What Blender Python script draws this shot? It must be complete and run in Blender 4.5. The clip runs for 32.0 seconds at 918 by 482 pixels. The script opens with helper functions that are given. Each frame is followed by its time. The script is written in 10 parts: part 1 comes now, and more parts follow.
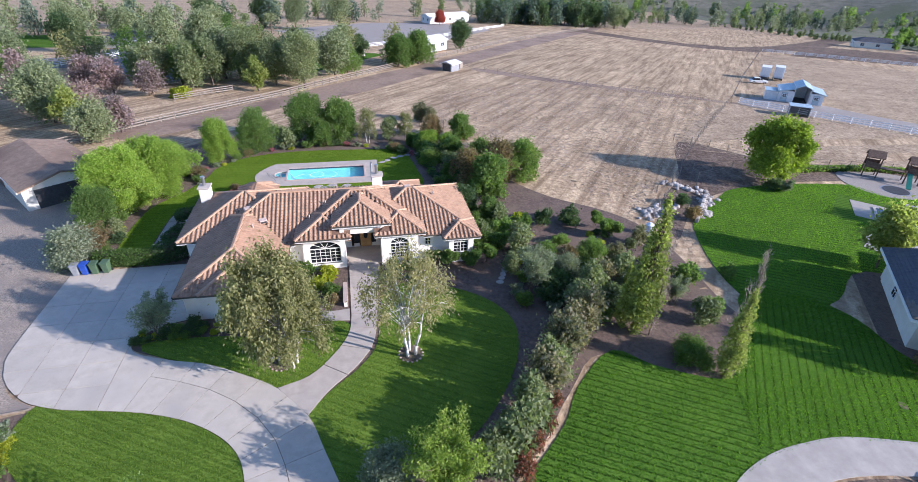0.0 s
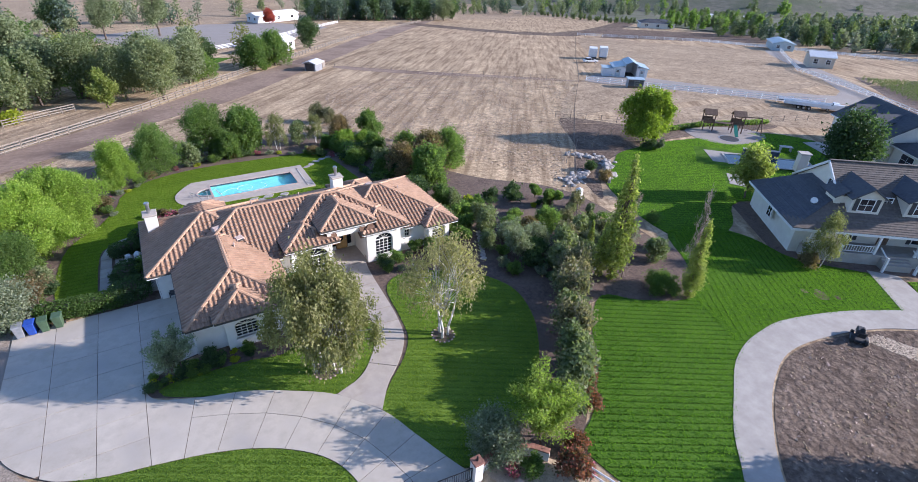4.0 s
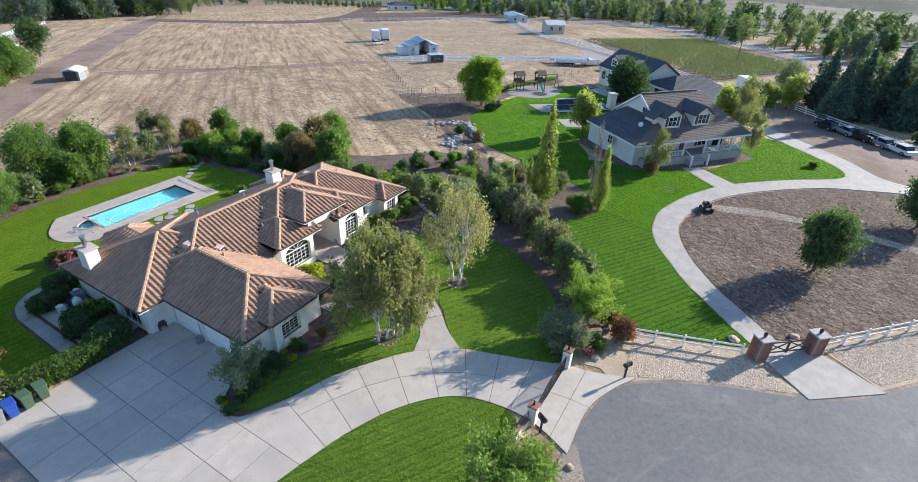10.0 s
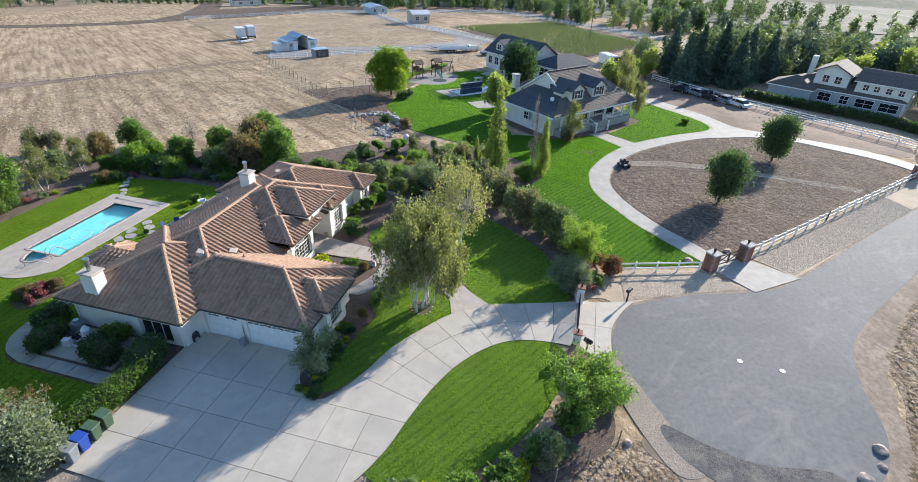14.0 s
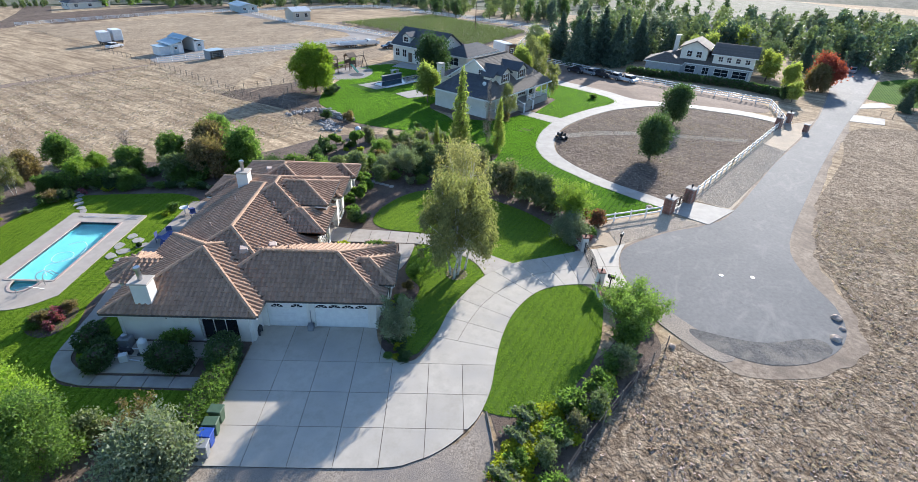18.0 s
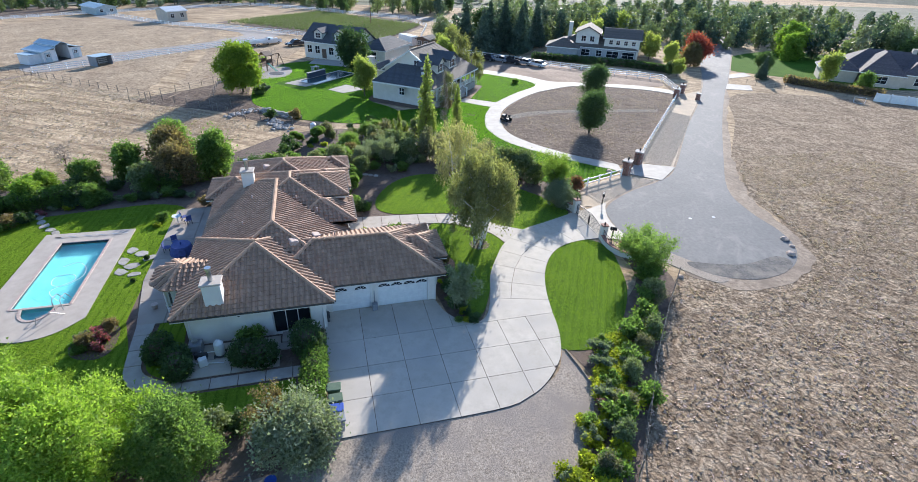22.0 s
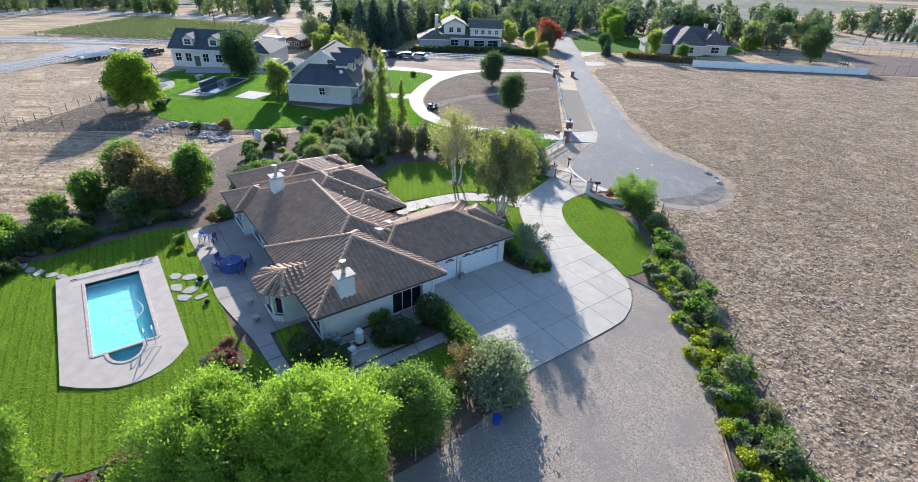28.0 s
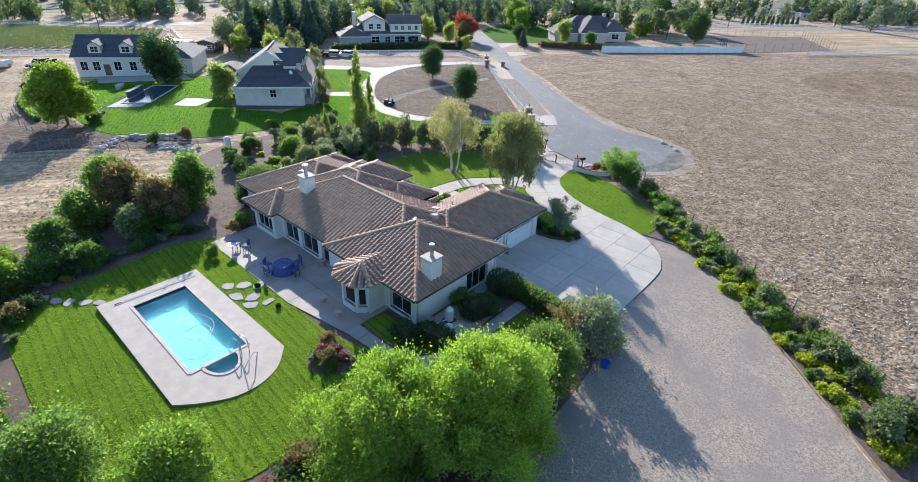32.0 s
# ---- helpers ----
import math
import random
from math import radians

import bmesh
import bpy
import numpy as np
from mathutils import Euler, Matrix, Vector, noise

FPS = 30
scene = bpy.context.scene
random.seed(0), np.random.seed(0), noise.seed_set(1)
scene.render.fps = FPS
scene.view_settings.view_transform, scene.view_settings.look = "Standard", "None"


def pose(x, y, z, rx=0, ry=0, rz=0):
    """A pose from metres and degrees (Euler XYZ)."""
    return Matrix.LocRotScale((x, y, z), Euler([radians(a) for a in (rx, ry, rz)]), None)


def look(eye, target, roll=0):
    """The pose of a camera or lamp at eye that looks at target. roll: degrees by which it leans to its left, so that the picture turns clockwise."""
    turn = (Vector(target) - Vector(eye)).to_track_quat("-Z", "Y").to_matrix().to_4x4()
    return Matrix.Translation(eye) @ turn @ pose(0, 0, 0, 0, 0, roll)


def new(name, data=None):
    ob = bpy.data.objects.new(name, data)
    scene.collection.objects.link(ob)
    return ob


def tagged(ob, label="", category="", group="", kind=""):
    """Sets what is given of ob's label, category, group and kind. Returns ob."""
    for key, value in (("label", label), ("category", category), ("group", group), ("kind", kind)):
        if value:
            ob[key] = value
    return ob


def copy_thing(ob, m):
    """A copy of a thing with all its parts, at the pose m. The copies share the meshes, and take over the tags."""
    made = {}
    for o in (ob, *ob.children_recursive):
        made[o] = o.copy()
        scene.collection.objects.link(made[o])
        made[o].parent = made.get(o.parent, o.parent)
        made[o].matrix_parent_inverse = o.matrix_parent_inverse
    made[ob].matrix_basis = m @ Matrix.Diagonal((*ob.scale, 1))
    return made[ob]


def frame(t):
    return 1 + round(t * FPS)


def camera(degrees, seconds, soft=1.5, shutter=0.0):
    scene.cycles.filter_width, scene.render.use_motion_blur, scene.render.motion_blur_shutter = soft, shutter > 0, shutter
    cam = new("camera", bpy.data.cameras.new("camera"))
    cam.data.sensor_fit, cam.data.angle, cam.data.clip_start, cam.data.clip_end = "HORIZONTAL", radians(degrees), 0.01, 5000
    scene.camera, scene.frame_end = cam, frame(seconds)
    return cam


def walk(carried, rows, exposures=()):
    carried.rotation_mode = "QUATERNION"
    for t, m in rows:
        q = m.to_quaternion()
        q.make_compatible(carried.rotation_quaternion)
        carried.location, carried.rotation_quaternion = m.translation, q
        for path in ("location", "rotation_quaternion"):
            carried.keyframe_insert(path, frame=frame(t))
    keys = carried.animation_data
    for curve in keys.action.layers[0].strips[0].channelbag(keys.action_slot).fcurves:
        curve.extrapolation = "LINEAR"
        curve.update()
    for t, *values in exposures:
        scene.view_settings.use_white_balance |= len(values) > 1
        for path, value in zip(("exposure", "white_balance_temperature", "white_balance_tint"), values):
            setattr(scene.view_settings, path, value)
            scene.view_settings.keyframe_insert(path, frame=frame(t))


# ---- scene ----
cam = camera(84.2, 32.0, 0.5)
METRES, EYE, TILT, LEAN, TURN = 97.0, 25.6, 0.0, 0.0, -12.3
ROWS = [
    (0.0, 0.0, 0.0, 0.0, 0.93, -30.54, -1.58),
    (0.5, -0.0156, -0.003, 0.0009, -1.66, -30.56, -1.72),
    (1.0, -0.0314, -0.0051, 0.0011, -4.19, -30.55, -1.67),
    (1.5, -0.047, -0.0069, 0.0006, -6.73, -30.51, -1.7),
    (2.0, -0.063, -0.0086, 0.0018, -9.07, -30.57, -1.76),
    (2.5, -0.0792, -0.0096, 0.0019, -11.46, -30.55, -1.8),
    (3.0, -0.0941, -0.0099, 0.0013, -13.85, -30.53, -1.79),
    (3.5, -0.1105, -0.0097, 0.0006, -16.1, -30.48, -1.84),
    (5.5, -0.1705, -0.005, 0.0019, -26.01, -30.48, -1.87),
    (6.0, -0.1855, -0.0014, 0.0013, -28.24, -30.43, -1.97),
    (6.5, -0.2006, 0.0017, 0.0002, -30.41, -30.44, -2.03),
    (7.0, -0.2151, 0.0056, -0.0008, -32.6, -30.44, -2.0),
    (7.5, -0.2309, 0.0098, -0.0021, -34.88, -30.41, -2.17),
    (8.0, -0.2444, 0.0142, -0.004, -37.19, -30.34, -2.12),
    (8.5, -0.2591, 0.0191, -0.0055, -39.41, -30.35, -2.22),
    (9.0, -0.2734, 0.0246, -0.0067, -41.78, -30.33, -2.17),
    (9.5, -0.2878, 0.031, -0.0071, -44.21, -30.33, -2.19),
    (10.0, -0.3019, 0.0378, -0.0078, -46.48, -30.64, -2.2),
    (10.5, -0.3152, 0.0449, -0.0084, -48.74, -30.82, -2.14),
    (11.0, -0.3286, 0.0517, -0.0078, -50.81, -30.88, -2.16),
    (11.5, -0.3419, 0.0587, -0.0065, -53.12, -30.87, -2.15),
    (12.0, -0.3549, 0.0668, -0.0053, -55.2, -30.83, -2.14),
    (12.5, -0.3672, 0.0755, -0.0056, -57.31, -30.82, -2.19),
    (13.0, -0.3786, 0.0846, -0.0059, -59.28, -30.84, -2.17),
    (13.5, -0.3906, 0.094, -0.0073, -61.44, -30.81, -2.21),
    (14.0, -0.402, 0.1044, -0.0078, -63.23, -30.84, -2.22),
    (14.5, -0.4141, 0.115, -0.0087, -64.94, -30.81, -2.24),
    (16.5, -0.4568, 0.1621, -0.0114, -72.9, -30.76, -2.26),
    (17.0, -0.4662, 0.1751, -0.0122, -74.65, -30.75, -2.25),
    (17.5, -0.4752, 0.188, -0.0128, -76.64, -30.73, -2.34),
    (18.0, -0.4835, 0.2012, -0.0127, -78.32, -30.69, -2.32),
    (18.5, -0.4918, 0.2147, -0.0126, -79.9, -30.7, -2.33),
    (19.0, -0.4993, 0.2286, -0.012, -81.71, -30.71, -2.3),
    (19.5, -0.5065, 0.2423, -0.0121, -83.51, -30.64, -2.32),
    (20.0, -0.5131, 0.2565, -0.0127, -85.2, -30.6, -2.36),
    (20.5, -0.5187, 0.2712, -0.0129, -87.05, -30.61, -2.32),
    (21.0, -0.5239, 0.2862, -0.0141, -88.93, -30.58, -2.35),
    (21.5, -0.5275, 0.3005, -0.0157, -90.92, -30.55, -2.33),
    (22.0, -0.5315, 0.315, -0.0185, -92.53, -30.56, -2.4),
    (22.5, -0.5358, 0.3292, -0.0207, -94.14, -30.52, -2.37),
    (23.0, -0.5399, 0.3446, -0.0221, -95.63, -30.49, -2.38),
    (23.5, -0.5427, 0.3603, -0.0228, -97.17, -30.48, -2.39),
    (24.0, -0.5451, 0.3751, -0.0232, -98.81, -30.49, -2.35),
    (24.5, -0.5466, 0.3906, -0.0232, -100.5, -30.46, -2.33),
    (25.0, -0.5481, 0.4058, -0.0234, -102.25, -30.47, -2.36),
    (25.5, -0.5487, 0.4224, -0.0232, -104.09, -30.41, -2.35),
    (27.5, -0.5469, 0.4862, -0.0212, -110.92, -30.2, -2.32),
    (28.0, -0.5446, 0.5019, -0.021, -112.68, -30.14, -2.3),
    (28.5, -0.5421, 0.5176, -0.0211, -114.17, -30.14, -2.27),
    (29.0, -0.5392, 0.5334, -0.0211, -115.71, -30.13, -2.25),
    (29.5, -0.5358, 0.5486, -0.021, -117.39, -30.1, -2.24),
    (30.0, -0.5317, 0.564, -0.0212, -119.12, -30.11, -2.17),
    (30.5, -0.5268, 0.5793, -0.0218, -120.78, -30.06, -2.17),
    (31.0, -0.5214, 0.5942, -0.0229, -122.45, -30.02, -2.14),
    (31.5, -0.516, 0.6091, -0.0249, -123.94, -30.02, -2.11),
    (32.0, -0.5096, 0.624, -0.026, -125.53, -29.98, -2.07),
]
walk(cam, [(t, pose(0, 0, EYE, TILT, LEAN, TURN) @ pose(METRES * x, METRES * y, METRES * z, 90 + pitch, roll, yaw)) for t, x, y, z, yaw, pitch, roll in ROWS],
     [(0.0, 1.02, 5750, 20), (3.0, 0.98, 5780, 20), (8.0, 1.02, 5980, 14), (14.0, 1.04, 6150, 9), (19.0, 1.08, 5950, 10), (26.0, 1.11, 5900, 11), (32.0, 1.15, 5920, 11)])

# ---- sky and sun ----
SUN_TO = Vector((0.875, -0.484, 0.0)).normalized()
SUN_ELEV = radians(20.3)
world = bpy.data.worlds.new("sky")
scene.world = world
world.use_nodes = True
wn = world.node_tree.nodes
sky = wn.new("ShaderNodeTexSky")
sky.sky_type, sky.sun_disc = "NISHITA", False
sky.sun_elevation, sky.sun_rotation = SUN_ELEV, math.atan2(SUN_TO.x, SUN_TO.y)
sky.altitude, sky.air_density, sky.dust_density, sky.ozone_density = 100, 1.0, 0.4, 3.0
wn["Background"].inputs["Strength"].default_value = 0.124
world.node_tree.links.new(sky.outputs[0], wn["Background"].inputs["Color"])
sun = new("sun", bpy.data.lights.new("sun", "SUN"))
sun.data.energy, sun.data.angle, sun.data.color = 4.45, radians(0.55), (1.0, 0.905, 0.78)
sun.matrix_world = look((60, -40, 60), Vector((60, -40, 60)) - (SUN_TO * math.cos(SUN_ELEV) + Vector((0, 0, math.sin(SUN_ELEV)))))

# ---- materials ----
def node_mat(name):
    m = bpy.data.materials.new(name)
    m.use_nodes = True
    nt = m.node_tree
    return m, nt, nt.nodes["Principled BSDF"]


def noise_node(nt, scale, detail=4.0, rough=0.6, stretch=None, turn=0.0):
    """Noise over places in the world, in metres."""
    geo = nt.nodes.new("ShaderNodeNewGeometry")
    src = geo.outputs["Position"]
    if stretch:
        mp = nt.nodes.new("ShaderNodeMapping")
        mp.vector_type = "TEXTURE"
        mp.inputs["Rotation"].default_value = (0, 0, radians(turn))
        mp.inputs["Scale"].default_value = tuple(1 / k for k in stretch)
        nt.links.new(src, mp.inputs["Vector"])
        src = mp.outputs["Vector"]
    n = nt.nodes.new("ShaderNodeTexNoise")
    n.inputs["Scale"].default_value, n.inputs["Detail"].default_value, n.inputs["Roughness"].default_value = scale, detail, rough
    nt.links.new(src, n.inputs["Vector"])
    return n.outputs["Fac"]


def ramp(nt, fac, stops):
    r = nt.nodes.new("ShaderNodeValToRGB")
    while len(r.color_ramp.elements) < len(stops):
        r.color_ramp.elements.new(0.5)
    for e, (p, c) in zip(r.color_ramp.elements, stops):
        e.position, e.color = p, (*c, 1)
    nt.links.new(fac, r.inputs["Fac"])
    return r.outputs["Color"]


def mixed(nt, fac, a, b, kind="MIX"):
    m = nt.nodes.new("ShaderNodeMix")
    m.data_type, m.blend_type = "RGBA", kind
    for sock, v in ((m.inputs[0], fac), (m.inputs[6], a), (m.inputs[7], b)):
        if hasattr(v, "is_output"):
            nt.links.new(v, sock)
        else:
            sock.default_value = v if isinstance(v, float) else (*v, 1)
    return m.outputs[2]


def bump(nt, bsdf, height, strength, dist):
    b = nt.nodes.new("ShaderNodeBump")
    b.inputs["Strength"].default_value, b.inputs["Distance"].default_value = strength, dist
    nt.links.new(height, b.inputs["Height"])
    nt.links.new(b.outputs["Normal"], bsdf.inputs["Normal"])


def surf(name, dark, light, scale=2.0, rough=0.8, metal=0.0, grain=30.0, relief=0.3, depth=0.02, patch=None, patch_scale=0.15, patch_at=(0.45, 0.65), per_object=0.0, per_island=0.0):
    """A surface of two tones at one scale, a third in larger patches, and fine relief."""
    m, nt, b = node_mat(name)
    fine = noise_node(nt, scale, 6, 0.65)
    col = ramp(nt, fine, [(0.32, dark), (0.68, light)])
    if patch:
        big = ramp(nt, noise_node(nt, patch_scale, 5, 0.6), [(patch_at[0], (0, 0, 0)), (patch_at[1], (1, 1, 1))])
        col = mixed(nt, big, col, patch)
    for amount, node, out in ((per_object, "ShaderNodeObjectInfo", "Random"), (per_island, "ShaderNodeNewGeometry", "Random Per Island")):
        if amount:
            o = nt.nodes.new(node)
            tone = ramp(nt, o.outputs[out], [(0.0, (1 - amount,) * 3), (1.0, (1 + amount * 0.6,) * 3)])
            col = mixed(nt, 1.0, col, tone, "MULTIPLY")
    nt.links.new(col, b.inputs["Base Color"])
    b.inputs["Roughness"].default_value, b.inputs["Metallic"].default_value = rough, metal
    if relief:
        bump(nt, b, noise_node(nt, grain, 4, 0.6), relief, depth)
    return m


def leaf(name, dark, light, passes=0.35, rough=0.55):
    """Leaves: tone by clump and tree, light passes through."""
    dark, light = [(c[0] * 1.08, c[1] * 1.06, c[2] * 1.4 + 0.006) for c in (dark, light)]
    m, nt, b = node_mat(name)
    isl = nt.nodes.new("ShaderNodeNewGeometry")
    col = ramp(nt, isl.outputs["Random Per Island"], [(0.0, dark), (0.55, tuple(0.5 * (a + c) for a, c in zip(dark, light))), (1.0, light)])
    info = nt.nodes.new("ShaderNodeObjectInfo")
    tone = ramp(nt, info.outputs["Random"], [(0.0, (0.95, 1.0, 0.95)), (1.0, (1.4, 1.35, 1.3))])
    col = mixed(nt, 1.0, col, tone, "MULTIPLY")
    nt.links.new(col, b.inputs["Base Color"])
    b.inputs["Roughness"].default_value = rough
    b.inputs["Specular IOR Level"].default_value = 0.3
    tr = nt.nodes.new("ShaderNodeBsdfTranslucent")
    nt.links.new(mixed(nt, 1.0, col, (1.18, 1.32, 0.66), "MULTIPLY"), tr.inputs["Color"])
    mx = nt.nodes.new("ShaderNodeMixShader")
    mx.inputs[0].default_value = passes
    nt.links.new(b.outputs[0], mx.inputs[1])
    nt.links.new(tr.outputs[0], mx.inputs[2])
    nt.links.new(mx.outputs[0], nt.nodes["Material Output"].inputs["Surface"])
    return m


def lawn_mat(name, dark, light, turn, width, dry=0.25, line=0.88):
    """Mown grass with mower stripes, mottled, with a few dry places."""
    m, nt, b = node_mat(name)
    col = ramp(nt, noise_node(nt, 9.0, 8, 0.75), [(0.34, dark), (0.66, light)])
    big = ramp(nt, noise_node(nt, 0.35, 5, 0.7), [(0.35, (0.78, 0.82, 0.8)), (0.65, (1.15, 1.1, 1.1))])
    col = mixed(nt, 1.0, col, big, "MULTIPLY")
    geo = nt.nodes.new("ShaderNodeNewGeometry")
    mp = nt.nodes.new("ShaderNodeMapping")
    mp.inputs["Rotation"].default_value = (0, 0, radians(turn))
    nt.links.new(geo.outputs["Position"], mp.inputs["Vector"])
    wv = nt.nodes.new("ShaderNodeTexWave")
    wv.inputs["Scale"].default_value, wv.inputs["Distortion"].default_value, wv.inputs["Detail"].default_value = 0.314 / width, 0.7, 4
    wv.inputs["Detail Scale"].default_value = 0.6
    nt.links.new(mp.outputs["Vector"], wv.inputs["Vector"])
    stripe = ramp(nt, wv.outputs["Fac"], [(0.03, (line, line * 1.05, line)), (0.2, (0.97, 0.98, 0.97)), (0.4, (1.03, 1.02, 1.02)), (0.8, (1.06, 1.04, 1.04))])
    col = mixed(nt, 1.0, col, stripe, "MULTIPLY")
    spots = ramp(nt, noise_node(nt, 1.3, 6, 0.7), [(0.62, (0, 0, 0)), (0.8, (dry,) * 3)])
    col = mixed(nt, spots, col, (0.16, 0.15, 0.04))
    nt.links.new(col, b.inputs["Base Color"])
    b.inputs["Roughness"].default_value = 0.95
    b.inputs["Specular IOR Level"].default_value = 0.03
    bump(nt, b, noise_node(nt, 14, 6, 0.8), 0.6, 0.035)
    return m


def stubble_mat(name, turn, rows, pale, mid, dark, lines=0.5, tuft=2.0, pits=0.5, wisp=0.0, combed=0.25):
    """Dry mown field: straw over earth, in drill rows, with bare places."""
    m, nt, b = node_mat(name)
    straw = noise_node(nt, 1.7, 10, 0.8)
    col = ramp(nt, straw, [(0.34, dark), (0.48, mid), (0.62, pale)])
    row = noise_node(nt, 1.0, 3, 0.55, (0.03, rows, 1), turn)
    col = mixed(nt, ramp(nt, row, [(0.46, (0, 0, 0)), (0.62, (lines,) * 3)]), col, dark)
    big = noise_node(nt, 0.06, 6, 0.7)
    col = mixed(nt, 1.0, col, ramp(nt, big, [(0.35, (0.82, 0.8, 0.79)), (0.65, (1.13, 1.12, 1.1))]), "MULTIPLY")
    swath = noise_node(nt, 0.35, 5, 0.7, (combed, 1, 1), turn)
    col = mixed(nt, 1.0, col, ramp(nt, swath, [(0.38, (0.78, 0.76, 0.75)), (0.62, (1.14, 1.14, 1.13))]), "MULTIPLY")
    if wisp:
        for k, (size, a) in enumerate(((0.8, turn + 35), (1.3, turn - 50))):
            w = noise_node(nt, size, 7, 0.72, (0.35, 1.2, 1), a)
            w.node.inputs["Distortion"].default_value = 1.4
            col = mixed(nt, ramp(nt, w, [(0.52, (0, 0, 0)), (0.62, (wisp,) * 3)]), col, tuple(min(1.0, v * 1.16) for v in pale))
        earth = noise_node(nt, 0.22, 7, 0.7)
        col = mixed(nt, ramp(nt, earth, [(0.54, (0, 0, 0)), (0.68, (0.55,) * 3)]), col, tuple(1.35 * v for v in dark))
    # separate tufts with dark gaps between them
    geo = nt.nodes.new("ShaderNodeNewGeometry")
    warp = nt.nodes.new("ShaderNodeTexNoise")
    warp.inputs["Scale"].default_value, warp.inputs["Detail"].default_value = 1.6, 4
    nt.links.new(geo.outputs["Position"], warp.inputs["Vector"])
    shift = nt.nodes.new("ShaderNodeVectorMath")
    shift.operation = "MULTIPLY_ADD"
    shift.inputs[1].default_value = (0.9, 0.9, 0.9)
    nt.links.new(warp.outputs["Color"], shift.inputs[0])
    nt.links.new(geo.outputs["Position"], shift.inputs[2])
    cell = nt.nodes.new("ShaderNodeTexVoronoi")
    cell.inputs["Scale"].default_value = tuft
    nt.links.new(shift.outputs["Vector"], cell.inputs["Vector"])
    gaps = ramp(nt, cell.outputs["Distance"], [(0.42, (0, 0, 0)), (0.8, (pits,) * 3)])
    col = mixed(nt, gaps, col, tuple(0.75 * k for k in dark))
    nt.links.new(col, b.inputs["Base Color"])
    b.inputs["Roughness"].default_value = 0.95
    b.inputs["Specular IOR Level"].default_value = 0.1
    tall = nt.nodes.new("ShaderNodeMath")
    tall.operation = "SUBTRACT"
    nt.links.new(noise_node(nt, 3.2, 8, 0.75), tall.inputs[0])
    nt.links.new(cell.outputs["Distance"], tall.inputs[1])
    bump(nt, b, tall.outputs[0], 1.0, 0.09)
    return m


def road_mat(name):
    """Old asphalt: fine grain, pale scuffs along the wheel paths, dark damp stains."""
    m, nt, b = node_mat(name)
    col = ramp(nt, noise_node(nt, 3.0, 8, 0.7), [(0.3, (0.118, 0.118, 0.121)), (0.7, (0.178, 0.176, 0.175))])
    scuff = noise_node(nt, 0.55, 7, 0.68, (0.45, 1, 1), -40)
    scuff.node.inputs["Distortion"].default_value = 1.2
    col = mixed(nt, ramp(nt, scuff, [(0.52, (0, 0, 0)), (0.7, (0.6,) * 3)]), col, (0.235, 0.226, 0.214))
    stain = noise_node(nt, 0.9, 6, 0.7)
    col = mixed(nt, ramp(nt, stain, [(0.6, (0, 0, 0)), (0.68, (0.45,) * 3)]), col, (0.085, 0.084, 0.085))
    wide = noise_node(nt, 0.09, 3, 0.6)
    col = mixed(nt, 1.0, col, ramp(nt, wide, [(0.35, (0.86, 0.87, 0.88)), (0.65, (1.12, 1.1, 1.08))]), "MULTIPLY")
    nt.links.new(col, b.inputs["Base Color"])
    b.inputs["Roughness"].default_value = 0.85
    bump(nt, b, noise_node(nt, 40, 5, 0.7), 0.4, 0.012)
    return m


FIELD = stubble_mat("dry_stubble", 52, 1.0, (0.635, 0.505, 0.345), (0.485, 0.37, 0.243), (0.26, 0.187, 0.12), 0.75, 1.5, 0.3)
ROUGH_FIELD = stubble_mat("trampled_straw", 20, 0.7, (0.47, 0.375, 0.27), (0.265, 0.198, 0.137), (0.105, 0.074, 0.05), 0.0, 3.4, 0.6, 0.5, 0.9)
PADDOCK = stubble_mat("paddock_straw", 20, 0.7, (0.53, 0.422, 0.297), (0.378, 0.291, 0.198), (0.2, 0.146, 0.099), 0.0, 2.0, 0.45, 0.35, 0.7)
SOIL = surf("garden_soil", (0.075, 0.052, 0.042), (0.18, 0.125, 0.098), 3.0, 0.95, grain=12, relief=0.9, depth=0.08, patch=(0.16, 0.115, 0.085), patch_scale=0.3)
ROAD_EDGE = surf("road_edge_dirt", (0.20, 0.148, 0.105), (0.41, 0.32, 0.235), 2.5, 0.95, grain=12, relief=0.7, depth=0.04, patch=(0.20, 0.15, 0.11), patch_scale=0.3)
DRY_GRASS = stubble_mat("dry_tall_grass", 70, 0.6, (0.36, 0.275, 0.185), (0.24, 0.175, 0.115), (0.11, 0.078, 0.05), 0.0, 1.6, 0.5, 0.3, 0.8)
DIRT = stubble_mat("bare_dirt", 30, 0.5, (0.27, 0.21, 0.166), (0.165, 0.126, 0.1), (0.078, 0.058, 0.046), 0.1, 2.2, 0.45, 0.22, 0.7)
SCRUB = surf("far_scrub", (0.08, 0.085, 0.055), (0.20, 0.18, 0.13), 0.12, 0.95, grain=1.0, relief=0.8, depth=0.4, patch=(0.085, 0.10, 0.05), patch_scale=0.02)
DIRT_ROAD = surf("packed_dirt", (0.205, 0.142, 0.102), (0.325, 0.232, 0.168), 1.5, 0.95, grain=9, relief=0.5, depth=0.04, patch=(0.16, 0.105, 0.075), patch_scale=0.1)
